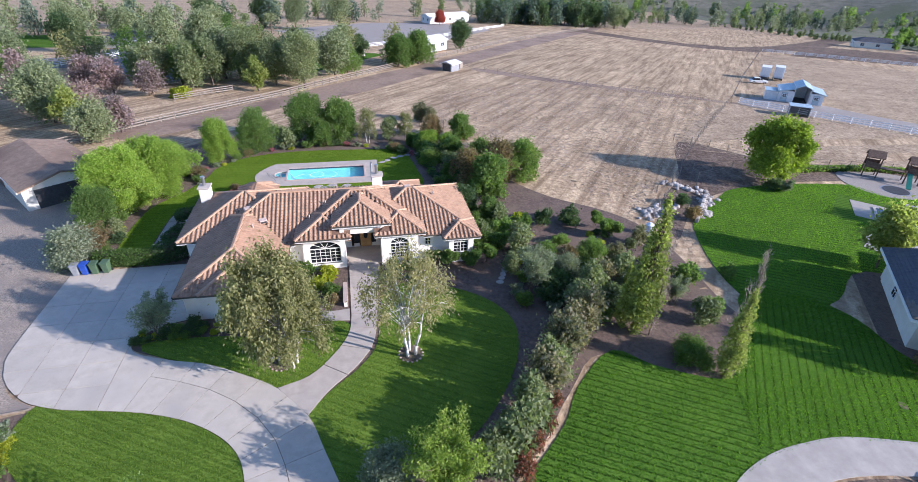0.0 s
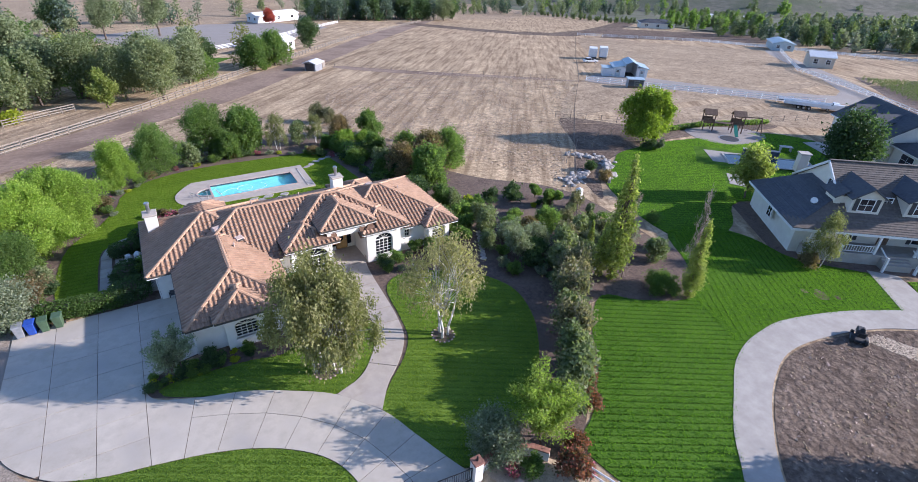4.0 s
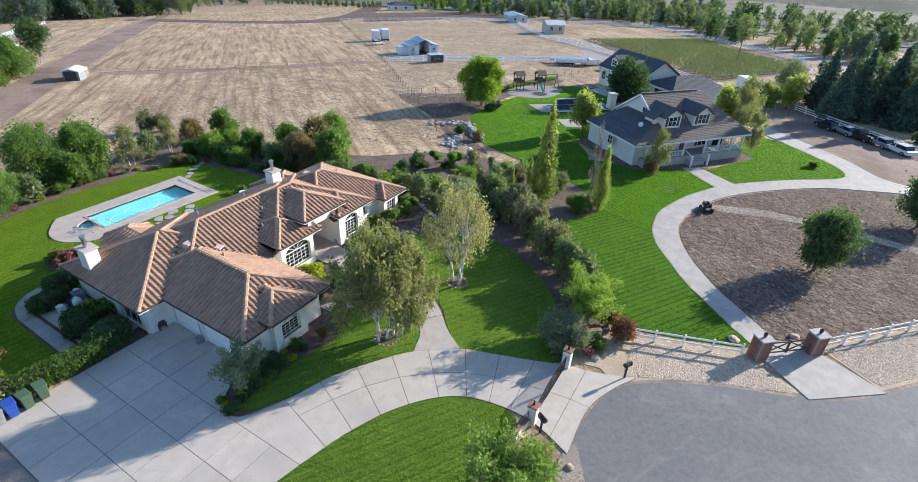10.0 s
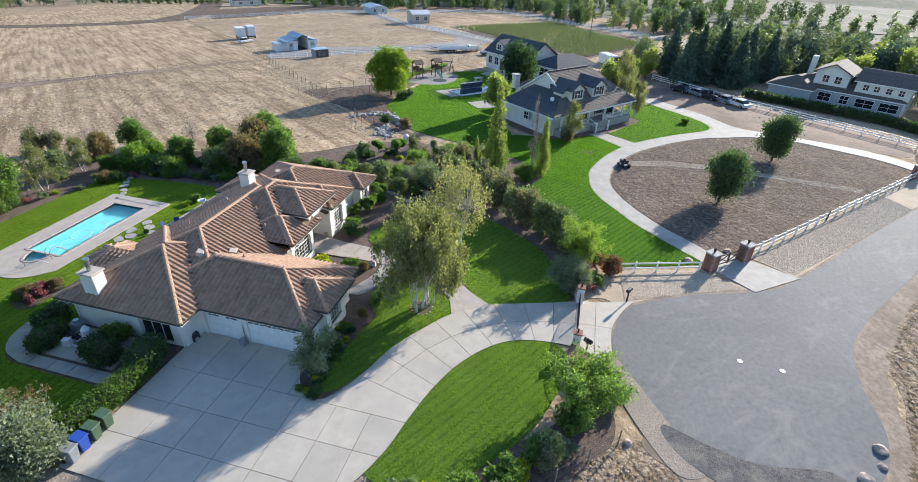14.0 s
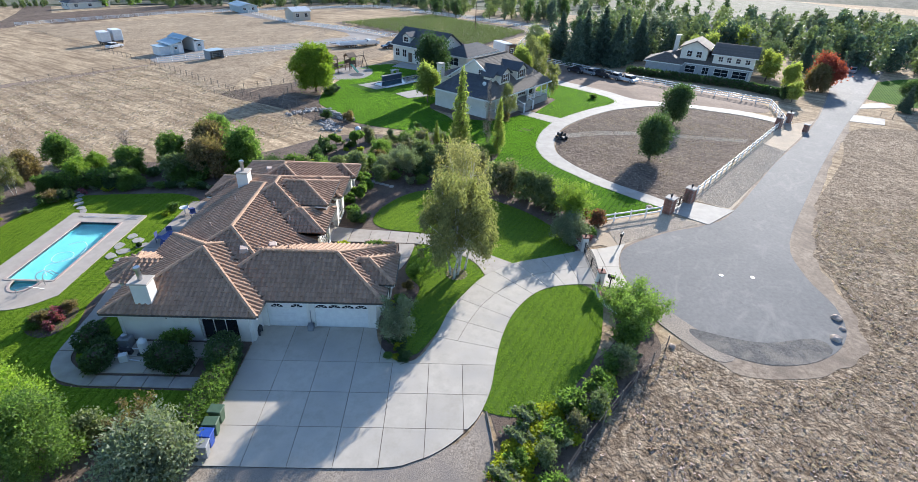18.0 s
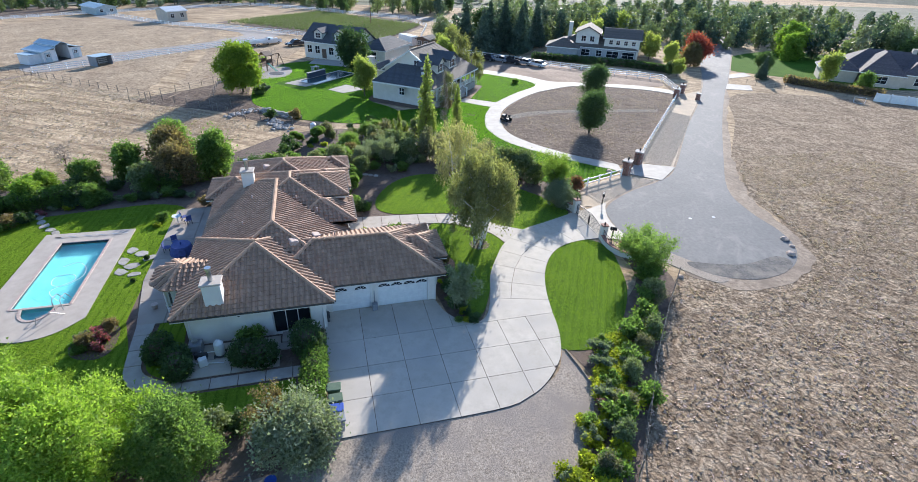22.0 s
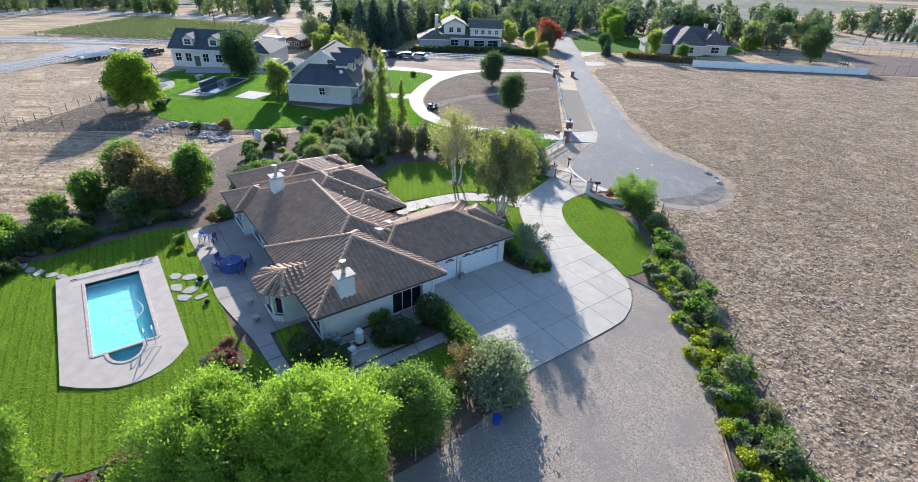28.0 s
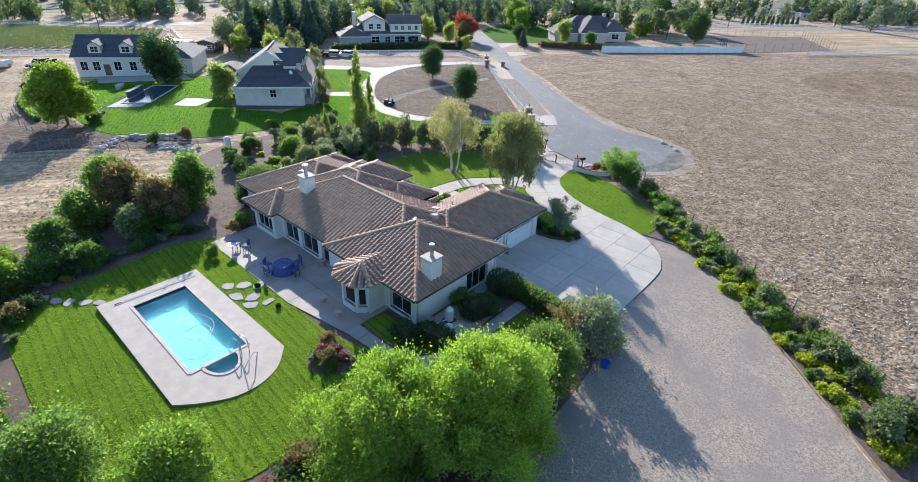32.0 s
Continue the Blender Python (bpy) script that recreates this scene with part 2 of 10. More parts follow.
GRAVEL = surf("grey_gravel", (0.15, 0.118, 0.09), (0.48, 0.398, 0.315), 9.0, 0.9, grain=22, relief=0.9, depth=0.03, patch=(0.25, 0.21, 0.178), patch_scale=0.25)
GRAVEL_PALE = surf("pale_gravel", (0.225, 0.20, 0.18), (0.35, 0.315, 0.285), 8.0, 0.9, grain=20, relief=0.6, depth=0.03, patch=(0.27, 0.235, 0.205), patch_scale=0.2)
ASPHALT = road_mat("worn_asphalt")
CRUMBLE = surf("crumbled_asphalt", (0.055, 0.052, 0.05), (0.15, 0.142, 0.135), 5.0, 0.9, grain=14, relief=0.9, depth=0.04, patch=(0.20, 0.175, 0.15), patch_scale=0.8)
CONCRETE = surf("driveway_concrete", (0.425, 0.378, 0.315), (0.525, 0.472, 0.398), 1.4, 0.8, grain=50, relief=0.2, depth=0.01, patch=(0.38, 0.345, 0.31), patch_scale=0.35, patch_at=(0.5, 0.8), per_object=0.07)
CONCRETE_PALE = surf("pale_concrete", (0.32, 0.292, 0.258), (0.42, 0.387, 0.345), 1.0, 0.8, grain=50, relief=0.2, depth=0.01, patch=(0.29, 0.265, 0.235), patch_scale=0.3, patch_at=(0.5, 0.8))
PATIO = surf("patio_concrete", (0.33, 0.28, 0.235), (0.47, 0.405, 0.345), 1.0, 0.75, grain=40, relief=0.2, depth=0.01, patch=(0.24, 0.205, 0.18), patch_scale=0.5, patch_at=(0.42, 0.7))
DECK = surf("pool_deck", (0.39, 0.335, 0.285), (0.48, 0.42, 0.36), 1.2, 0.8, grain=60, relief=0.2, depth=0.01, patch=(0.38, 0.335, 0.29), patch_scale=0.5, patch_at=(0.5, 0.8))
LAWN = lawn_mat("mown_lawn", (0.085, 0.155, 0.022), (0.165, 0.25, 0.042), -60, 0.6, 0.25, 0.75)
LAWN_BACK = lawn_mat("pool_lawn", (0.106, 0.185, 0.016), (0.205, 0.295, 0.03), -86, 0.6, 0.25, 0.7)
LAWN_NBR = lawn_mat("neighbour_lawn", (0.050, 0.120, 0.014), (0.106, 0.200, 0.028), -60, 0.56, 0.12, 0.5)
LAWN_CROSS = lawn_mat("neighbour_lawn_crosswise", (0.050, 0.120, 0.014), (0.106, 0.200, 0.028), 36, 0.6, 0.12, 0.5)
STUCCO = surf("cream_stucco", (0.73, 0.70, 0.65), (0.81, 0.78, 0.735), 1.0, 0.9, grain=60, relief=0.25, depth=0.01, patch=(0.69, 0.65, 0.60), patch_scale=0.4)
TRIM = surf("white_trim", (0.70, 0.68, 0.64), (0.78, 0.76, 0.73), 3.0, 0.6, grain=20, relief=0.08, depth=0.005)
TILE = surf("clay_tile", (0.345, 0.212, 0.137), (0.435, 0.283, 0.192), 1.3, 0.62, grain=25, relief=0.25, depth=0.012, patch=(0.32, 0.205, 0.135), patch_scale=0.5, patch_at=(0.5, 0.8), per_object=0.1, per_island=0.14)
TILE_CAP = surf("clay_ridge_tile", (0.42, 0.255, 0.158), (0.52, 0.332, 0.215), 2.2, 0.75, grain=25, relief=0.3, depth=0.015, per_object=0.12, per_island=0.15)
FELT = surf("roof_underlay", (0.14, 0.08, 0.055), (0.20, 0.12, 0.08), 3.0, 0.9)
GUTTER = surf("dark_gutter", (0.05, 0.045, 0.04), (0.09, 0.08, 0.07), 4.0, 0.5, relief=0.05)
SHINGLE = surf("grey_shingle", (0.055, 0.06, 0.072), (0.10, 0.105, 0.12), 3.0, 0.85, grain=18, relief=0.4, depth=0.02, patch=(0.085, 0.09, 0.10), patch_scale=0.5, per_island=0.12)
SHINGLE_PLUM = surf("plum_shingle", (0.085, 0.07, 0.078), (0.15, 0.125, 0.132), 3.0, 0.85, grain=18, relief=0.4, depth=0.02, per_island=0.12)
SHINGLE_BROWN = surf("brown_shingle", (0.10, 0.082, 0.07), (0.165, 0.14, 0.12), 3.0, 0.85, grain=18, relief=0.4, depth=0.02, per_island=0.15)
WALL_WHITE = surf("cream_siding", (0.64, 0.60, 0.52), (0.73, 0.69, 0.61), 1.2, 0.7, grain=15, relief=0.1, depth=0.01)
WALL_GREY = surf("grey_siding", (0.30, 0.31, 0.33), (0.40, 0.41, 0.43), 1.2, 0.7, grain=15, relief=0.1, depth=0.01)
WALL_TAN = surf("tan_siding", (0.45, 0.40, 0.33), (0.55, 0.49, 0.41), 1.2, 0.8, grain=15, relief=0.1, depth=0.01)
WHITE_PAINT = surf("white_paint", (0.70, 0.70, 0.70), (0.80, 0.80, 0.79), 3.0, 0.5, grain=20, relief=0.05, depth=0.005)
GREY_WOOD = surf("weathered_wood", (0.17, 0.142, 0.115), (0.31, 0.265, 0.22), 4.0, 0.85, grain=20, relief=0.4, depth=0.01)
BROWN_WOOD = surf("brown_wood", (0.09, 0.055, 0.035), (0.19, 0.12, 0.08), 4.0, 0.7, grain=20, relief=0.3, depth=0.01)
DOOR_WOOD = surf("oak_door", (0.36, 0.20, 0.07), (0.50, 0.31, 0.12), 5.0, 0.45, grain=20, relief=0.15, depth=0.01)
BRICK = surf("red_brick", (0.22, 0.10, 0.075), (0.36, 0.18, 0.13), 6.0, 0.85, grain=30, relief=0.4, depth=0.01, per_object=0.2, per_island=0.25)
MORTAR = surf("mortar", (0.42, 0.39, 0.36), (0.52, 0.49, 0.46), 6.0, 0.9)
BLACK_METAL = surf("black_iron", (0.018, 0.018, 0.02), (0.035, 0.035, 0.04), 5.0, 0.45, 0.6, relief=0.05)
STEEL = surf("brushed_steel", (0.45, 0.46, 0.48), (0.6, 0.61, 0.63), 6.0, 0.3, 0.9, relief=0.05)
BLUE_METAL = surf("pale_blue_metal", (0.32, 0.42, 0.48), (0.46, 0.56, 0.61), 1.5, 0.45, 0.3, grain=8, relief=0.1, depth=0.01)
SHEET_WHITE = surf("white_sheet", (0.62, 0.63, 0.64), (0.75, 0.75, 0.75), 2.0, 0.4, relief=0.05)
DARK_GREY = surf("dark_grey", (0.03, 0.03, 0.035), (0.06, 0.06, 0.065), 3.0, 0.6, relief=0.05)
RUBBER = surf("black_rubber", (0.012, 0.012, 0.012), (0.025, 0.025, 0.025), 6.0, 0.8)
STONE = surf("pale_stone", (0.34, 0.31, 0.28), (0.52, 0.48, 0.44), 3.0, 0.85, grain=14, relief=0.6, depth=0.03, per_object=0.15, per_island=0.3)
BROWN_STONE = surf("brown_stone", (0.36, 0.26, 0.20), (0.55, 0.43, 0.35), 3.0, 0.85, grain=14, relief=0.6, depth=0.03, per_object=0.15)
VERGE = surf("verge_gravel", (0.30, 0.225, 0.15), (0.60, 0.465, 0.325), 10.0, 0.9, grain=14, relief=0.6, depth=0.03, patch=(0.36, 0.285, 0.205), patch_scale=0.3)
PEBBLE = surf("river_pebble", (0.40, 0.305, 0.21), (0.68, 0.54, 0.395), 9.0, 0.85, grain=20, relief=0.4, depth=0.02, per_island=0.4)
COPING = surf("red_coping", (0.44, 0.335, 0.285), (0.53, 0.42, 0.36), 4.0, 0.7, per_object=0.1)
POOL_SHELL = surf("pool_plaster", (0.16, 0.54, 0.61), (0.22, 0.63, 0.69), 0.8, 0.6, relief=0.0)
BARK = surf("brown_bark", (0.09, 0.065, 0.05), (0.18, 0.135, 0.105), 6.0, 0.9, grain=20, relief=0.8, depth=0.03)
BARK_BIRCH = surf("birch_bark", (0.45, 0.42, 0.38), (0.72, 0.69, 0.64), 5.0, 0.8, grain=20, relief=0.3, depth=0.01, patch=(0.12, 0.10, 0.09), patch_scale=6.0, patch_at=(0.62, 0.68))
CLIPPED = surf("clipped_foliage", (0.03, 0.05, 0.022), (0.08, 0.115, 0.05), 6.0, 0.9, grain=8, relief=1.0, depth=0.12)
TWIG = surf("bare_twig", (0.30, 0.24, 0.19), (0.46, 0.38, 0.31), 6.0, 0.9, relief=0.2)

TILE.node_tree.nodes["Principled BSDF"].inputs["Specular IOR Level"].default_value = 0.25
LEAF_GREEN = leaf("leaf_green", (0.078, 0.128, 0.026), (0.178, 0.262, 0.06), 0.64)
LEAF_DARK = leaf("leaf_dark", (0.036, 0.066, 0.020), (0.092, 0.142, 0.042), 0.48)
LEAF_BRIGHT = leaf("leaf_bright", (0.125, 0.205, 0.022), (0.28, 0.375, 0.05), 0.54)
LEAF_YELLOW = leaf("leaf_yellow", (0.165, 0.20, 0.04), (0.33, 0.36, 0.09), 0.6)
LEAF_BIRCH = leaf("leaf_birch", (0.115, 0.125, 0.038), (0.25, 0.25, 0.09), 0.5)
LEAF_BIRCH_BARE = leaf("leaf_birch_dry", (0.155, 0.15, 0.06), (0.30, 0.285, 0.125), 0.55)
LEAF_OLIVE = leaf("leaf_olive", (0.105, 0.135, 0.047), (0.215, 0.25, 0.095), 0.42)
LEAF_GREY = leaf("leaf_silver", (0.12, 0.145, 0.074), (0.25, 0.285, 0.155), 0.45)
LEAF_RUST = leaf("leaf_rust", (0.12, 0.10, 0.04), (0.28, 0.20, 0.085), 0.51)
LEAF_RED = leaf("leaf_red", (0.19, 0.04, 0.025), (0.36, 0.09, 0.05), 0.48)
LEAF_PLUM = leaf("leaf_plum", (0.165, 0.125, 0.10), (0.29, 0.225, 0.18), 0.48)
LEAF_LIME = leaf("leaf_lime", (0.125, 0.185, 0.014), (0.29, 0.36, 0.035), 0.53)
LEAF_LACY = leaf("leaf_lacy", (0.10, 0.155, 0.02), (0.25, 0.33, 0.05), 0.55)
LEAF_TAWNY = leaf("leaf_tawny", (0.10, 0.115, 0.05), (0.27, 0.235, 0.125), 0.48)
LEAF_PHOTINIA = leaf("leaf_photinia", (0.045, 0.065, 0.025), (0.30, 0.10, 0.055), 0.45)
LEAF_STRIP = leaf("leaf_yellow_strip", (0.17, 0.215, 0.014), (0.42, 0.43, 0.03), 0.6)
LEAF_CONIFER = leaf("leaf_conifer", (0.046, 0.074, 0.044), (0.11, 0.155, 0.085), 0.3)
LEAF_VINE = leaf("leaf_vine", (0.07, 0.098, 0.028), (0.15, 0.185, 0.06), 0.4)
# Far foliage: distance haze is put into these paler leaf colours.
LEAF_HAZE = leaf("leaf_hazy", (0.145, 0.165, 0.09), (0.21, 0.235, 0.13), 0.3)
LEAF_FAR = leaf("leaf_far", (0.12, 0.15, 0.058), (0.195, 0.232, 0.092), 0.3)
PETAL_PINK = leaf("rose_leaf_and_petal", (0.06, 0.09, 0.03), (0.50, 0.10, 0.15), 0.3)
STRAW = leaf("dry_straw", (0.25, 0.196, 0.14), (0.47, 0.38, 0.275), 0.3, 0.9)
BLADE = leaf("grass_blade", (0.14, 0.205, 0.018), (0.19, 0.272, 0.028), 0.72, 0.8)
BLADE_BRIGHT = leaf("bright_grass_blade", (0.088, 0.175, 0.012), (0.12, 0.228, 0.018), 0.82, 0.8)


def glass_mat(name, tint, rough=0.05):
    m, nt, b = node_mat(name)
    nt.links.new(ramp(nt, noise_node(nt, 0.7, 2, 0.5), [(0.3, tint), (0.7, tuple(c * 1.6 for c in tint))]), b.inputs["Base Color"])
    b.inputs["Roughness"].default_value = rough
    b.inputs["IOR"].default_value = 1.5
    return m


PANE = glass_mat("window_glass", (0.012, 0.014, 0.018))
CAR_WHITE = surf("white_car_paint", (0.66, 0.67, 0.69), (0.72, 0.73, 0.75), 2.0, 0.25, relief=0.0)
CAR_DARK = surf("dark_car_paint", (0.02, 0.022, 0.03), (0.04, 0.042, 0.05), 2.0, 0.25, relief=0.0)
CAR_SILVER = surf("silver_car_paint", (0.30, 0.32, 0.35), (0.36, 0.38, 0.41), 2.0, 0.3, 0.4, relief=0.0)
BIN_GREEN = surf("green_plastic", (0.055, 0.10, 0.055), (0.085, 0.14, 0.08), 4.0, 0.5, relief=0.05)
BIN_BLUE = surf("blue_plastic", (0.02, 0.06, 0.32), (0.03, 0.09, 0.42), 4.0, 0.45, relief=0.05)
BIN_GREY = surf("grey_plastic", (0.20, 0.21, 0.23), (0.28, 0.29, 0.31), 4.0, 0.5, relief=0.05)
BLUE_CLOTH = surf("blue_cloth", (0.05, 0.07, 0.22), (0.08, 0.11, 0.30), 4.0, 0.8, relief=0.1)
NAVY = surf("navy_cover", (0.035, 0.05, 0.085), (0.06, 0.08, 0.12), 2.0, 0.6, relief=0.1)
YELLOW_PLASTIC = surf("yellow_plastic", (0.62, 0.36, 0.02), (0.72, 0.45, 0.04), 3.0, 0.4, relief=0.0)
GREEN_PLASTIC = surf("teal_plastic", (0.02, 0.16, 0.12), (0.03, 0.22, 0.16), 3.0, 0.4, relief=0.0)


def water_mat():
    m, nt, b = node_mat("pool_water")
    b.inputs["Base Color"].default_value = (0.75, 0.95, 0.97, 1)
    b.inputs["Roughness"].default_value = 0.03
    b.inputs["IOR"].default_value = 1.33
    b.inputs["Transmission Weight"].default_value = 1.0
    bump(nt, b, noise_node(nt, 3.0, 3, 0.5), 0.15, 0.03)
    return m


WATER = water_mat()
POOL_DARK = surf("dark_pool_water", (0.03, 0.06, 0.075), (0.05, 0.085, 0.10), 0.8, 0.08, grain=3, relief=0.1, depth=0.01)

# ---- building helpers ----
def land(x, y):
    """Height of the ground: level round the house, a step lower to the east, falling gently to the north and far east."""
    def ease(v, w=144):
        return 0.5 * (v + math.sqrt(v * v + w))
    k = min(1, max(0, (y - 20) / 15))
    x0 = -6 + 8 * k * k * (3 - 2 * k)
    return 0.15 - 0.033 * (ease(x - x0) - ease(x - 34)) - 0.03 * (ease(x - 58) - 0.5) - 0.055 * (ease(y - 66, 64) - 0.3)


def mesh_of(name, verts, faces, mats, smooth=False):
    me = bpy.data.meshes.new(name)
    me.from_pydata(verts, [], faces)
    for m in mats if isinstance(mats, (list, tuple)) else [mats]:
        me.materials.append(m)
    if smooth:
        me.shade_smooth()
    return me


def bm_mesh(name, bm, mat, smooth=False):
    me = bpy.data.meshes.new(name)
    bmesh.ops.remove_doubles(bm, verts=bm.verts[:], dist=0.0004)
    bm.normal_update()
    bm.to_mesh(me)
    bm.free()
    me.materials.append(mat)
    if smooth:
        me.shade_smooth()
    return me


def put(name, me, parent=None, at=None, label=""):
    ob = new(name, me)
    if parent:
        ob.parent = parent
    if at is not None:
        ob.matrix_basis = at
    if label:
        tagged(ob, label)
    return ob


def part(name, bm, material, parent, label="", at=None, smooth=False):
    return put(name, bm_mesh(name, bm, material, smooth), parent, at, label)


def thing(name, label, category, at=None, group="", kind=""):
    ob = new(name)
    ob.empty_display_size = 0.2
    if at is not None:
        ob.matrix_basis = at
    return tagged(ob, label, category, group, kind)


def stand(x, y, turn=0, dz=0.0, scale=1.0, squash=1.0):
    """A pose on the ground."""
    return pose(x, y, land(x, y) + dz, 0, 0, turn) @ Matrix.Diagonal((scale, scale, scale * squash, 1))


def box(bm, x0, y0, z0, x1, y1, z1, bevel=0.0):
    geo = bmesh.ops.create_cube(bm, size=1.0, matrix=Matrix.Translation(((x0 + x1) / 2, (y0 + y1) / 2, (z0 + z1) / 2)) @ Matrix.Diagonal((x1 - x0, y1 - y0, z1 - z0, 1)))
    if bevel:
        edges = list({e for v in geo["verts"] for e in v.link_edges})
        bmesh.ops.bevel(bm, geom=edges, offset=bevel, segments=1, affect="EDGES")
    return bm


def boxes(*dims, bevel=0.0):
    bm = bmesh.new()
    for d in dims:
        box(bm, *d, bevel=bevel)
    return bm


def beam(bm, a, b, w, h=None):
    """A straight bar from a to b, w wide and h deep."""
    a, b = Vector(a), Vector(b)
    m = Matrix.Translation((a + b) / 2) @ (b - a).to_track_quat("X", "Z").to_matrix().to_4x4() @ Matrix.Diagonal(((b - a).length, w, h or w, 1))
    bmesh.ops.create_cube(bm, size=1.0, matrix=m)
    return bm


def tube(bm, a, b, r0, r1=None, seg=8):
    a, b = Vector(a), Vector(b)
    m = Matrix.Translation((a + b) / 2) @ (b - a).to_track_quat("Z", "Y").to_matrix().to_4x4()
    bmesh.ops.create_cone(bm, cap_ends=True, segments=seg, radius1=r0, radius2=r0 if r1 is None else r1, depth=(b - a).length, matrix=m)
    return bm


def prism(bm, outline, z0, z1, bevel=0.0):
    """A plan outline raised from z0 to z1."""
    lo = [bm.verts.new((x, y, z0)) for x, y in outline]
    hi = [bm.verts.new((x, y, z1)) for x, y in outline]
    n = len(outline)
    top = bm.faces.new(hi)
    bm.faces.new(lo[::-1])
    for i in range(n):
        bm.faces.new((lo[i], lo[(i + 1) % n], hi[(i + 1) % n], hi[i]))
    if bevel:
        bmesh.ops.bevel(bm, geom=list(top.edges), offset=bevel, segments=1, affect="EDGES")
    return bm


def curve(pts, step=4, closed=True):
    """Catmull-Rom through the points; a point given with a third value stays a corner."""
    n, out = len(pts), []
    for i in range(n if closed else n - 1):
        p = [Vector(pts[(i + k) % n if closed else min(max(i + k, 0), n - 1)][:2]) for k in (-1, 0, 1, 2)]
        if len(pts[i]) > 2:
            p[0] = p[1] * 2 - p[2]
        if len(pts[(i + 1) % n]) > 2:
            p[3] = p[2] * 2 - p[1]
        hard = len(pts[i]) > 2 and len(pts[(i + 1) % n]) > 2
        for s in range(1 if hard else step):
            t = s / step
            out.append(tuple(0.5 * (2 * p[1] + (p[2] - p[0]) * t + (2 * p[0] - 5 * p[1] + 4 * p[2] - p[3]) * t * t + (3 * p[1] - p[0] - 3 * p[2] + p[3]) * t ** 3)))
    if not closed:
        out.append(tuple(pts[-1][:2]))
    return out


POOL_HOLE = (-11.0, 59.0, 1.4, 63.8)


def sheet(outline, lift, cell=5.0, skirt=0.12):
    """A thin layer over an outline that follows the land."""
    bm = bmesh.new()
    face = bm.faces.new([bm.verts.new((x, y, 0)) for x, y in outline])
    if face.normal.z < 0 or sum(a[0] * b[1] - b[0] * a[1] for a, b in zip(outline, outline[1:] + outline[:1])) < 0:
        bmesh.ops.reverse_faces(bm, faces=[face])
    for axis in (0, 1):
        lo, hi = min(p[axis] for p in outline), max(p[axis] for p in outline)
        k = math.ceil(lo / cell)
        while k * cell < hi:
            no = Vector((1, 0, 0)) if axis == 0 else Vector((0, 1, 0))
            bmesh.ops.bisect_plane(bm, geom=bm.verts[:] + bm.edges[:] + bm.faces[:], plane_co=no * (k * cell), plane_no=no)
            k += 1
    x0, y0, x1, y1 = POOL_HOLE
    if min(p[0] for p in outline) < x0 and max(p[0] for p in outline) > x1 and min(p[1] for p in outline) < y0 and max(p[1] for p in outline) > y1:
        for co, no in (((x0, 0, 0), (1, 0, 0)), ((x1, 0, 0), (1, 0, 0)), ((0, y0, 0), (0, 1, 0)), ((0, y1, 0), (0, 1, 0))):
            bmesh.ops.bisect_plane(bm, geom=bm.verts[:] + bm.edges[:] + bm.faces[:], plane_co=co, plane_no=no)
        gone = [f for f in bm.faces if x0 < f.calc_center_median().x < x1 and y0 < f.calc_center_median().y < y1]
        bmesh.ops.delete(bm, geom=gone, context="FACES")
    bmesh.ops.triangulate(bm, faces=bm.faces[:])
    rim = [e for e in bm.edges if e.is_boundary]
    low = bmesh.ops.extrude_edge_only(bm, edges=rim)["geom"]
    low = {v for v in low if isinstance(v, bmesh.types.BMVert)}
    for v in bm.verts:
        v.co.z = land(v.co.x, v.co.y) + lift - (skirt if v in low else 0)
    return bm


LAWNS = {}


def layer(name, outline, lift, mat, label, cell=5.0, category="ground", kind="structure", skirt=0.12):
    if "lawn" in name:
        LAWNS[name] = outline
    ob = put(name, bm_mesh(name, sheet(outline, lift, cell, skirt), mat))
    return tagged(ob, label, category, "", kind)

# ---- ground, lawns, roads ----
def ground_sheet():
    def cut(lines, a, b):
        return sorted({v for v in lines if not (a - 2 < v < a or b < v < b + 2)} | {a, b})
    xs = [-900, -600, -400, -300, -220] + list(range(-160, 261, 6)) + [300, 380, 500, 700, 1000, 1500]
    ys = [-900, -600, -400, -300, -220] + list(range(-160, 261, 6)) + [300, 380, 500, 700, 1000, 1500]
    hx0, hy0, hx1, hy1 = POOL_HOLE
    xs, ys = cut(xs, hx0, hx1), cut(ys, hy0, hy1)
    verts = [(x, y, land(x, y)) for y in ys for x in xs]
    n = len(xs)
    faces = [(j * n + i, j * n + i + 1, (j + 1) * n + i + 1, (j + 1) * n + i) for j in range(len(ys) - 1) for i in range(n - 1) if not (hx0 <= xs[i] < hx1 and hy0 <= ys[j] < hy1)]
    return tagged(put("ground", mesh_of("ground", verts, faces, FIELD, True)), "dry tan stubble field in drill rows", "ground", "", "structure")


def grown(ring, d):
    """An outline moved out by d all round."""
    p = [Vector((q[0], q[1])) for q in ring]
    way = 1 if sum(a.x * b.y - b.x * a.y for a, b in zip(p, p[1:] + p[:1])) > 0 else -1
    out = []
    for a, b, c in zip(p[-1:] + p[:-1], p, p[1:] + p[:1]):
        t = (c - a).normalized()
        out.append((b.x + t.y * d * way, b.y - t.x * d * way))
    return out


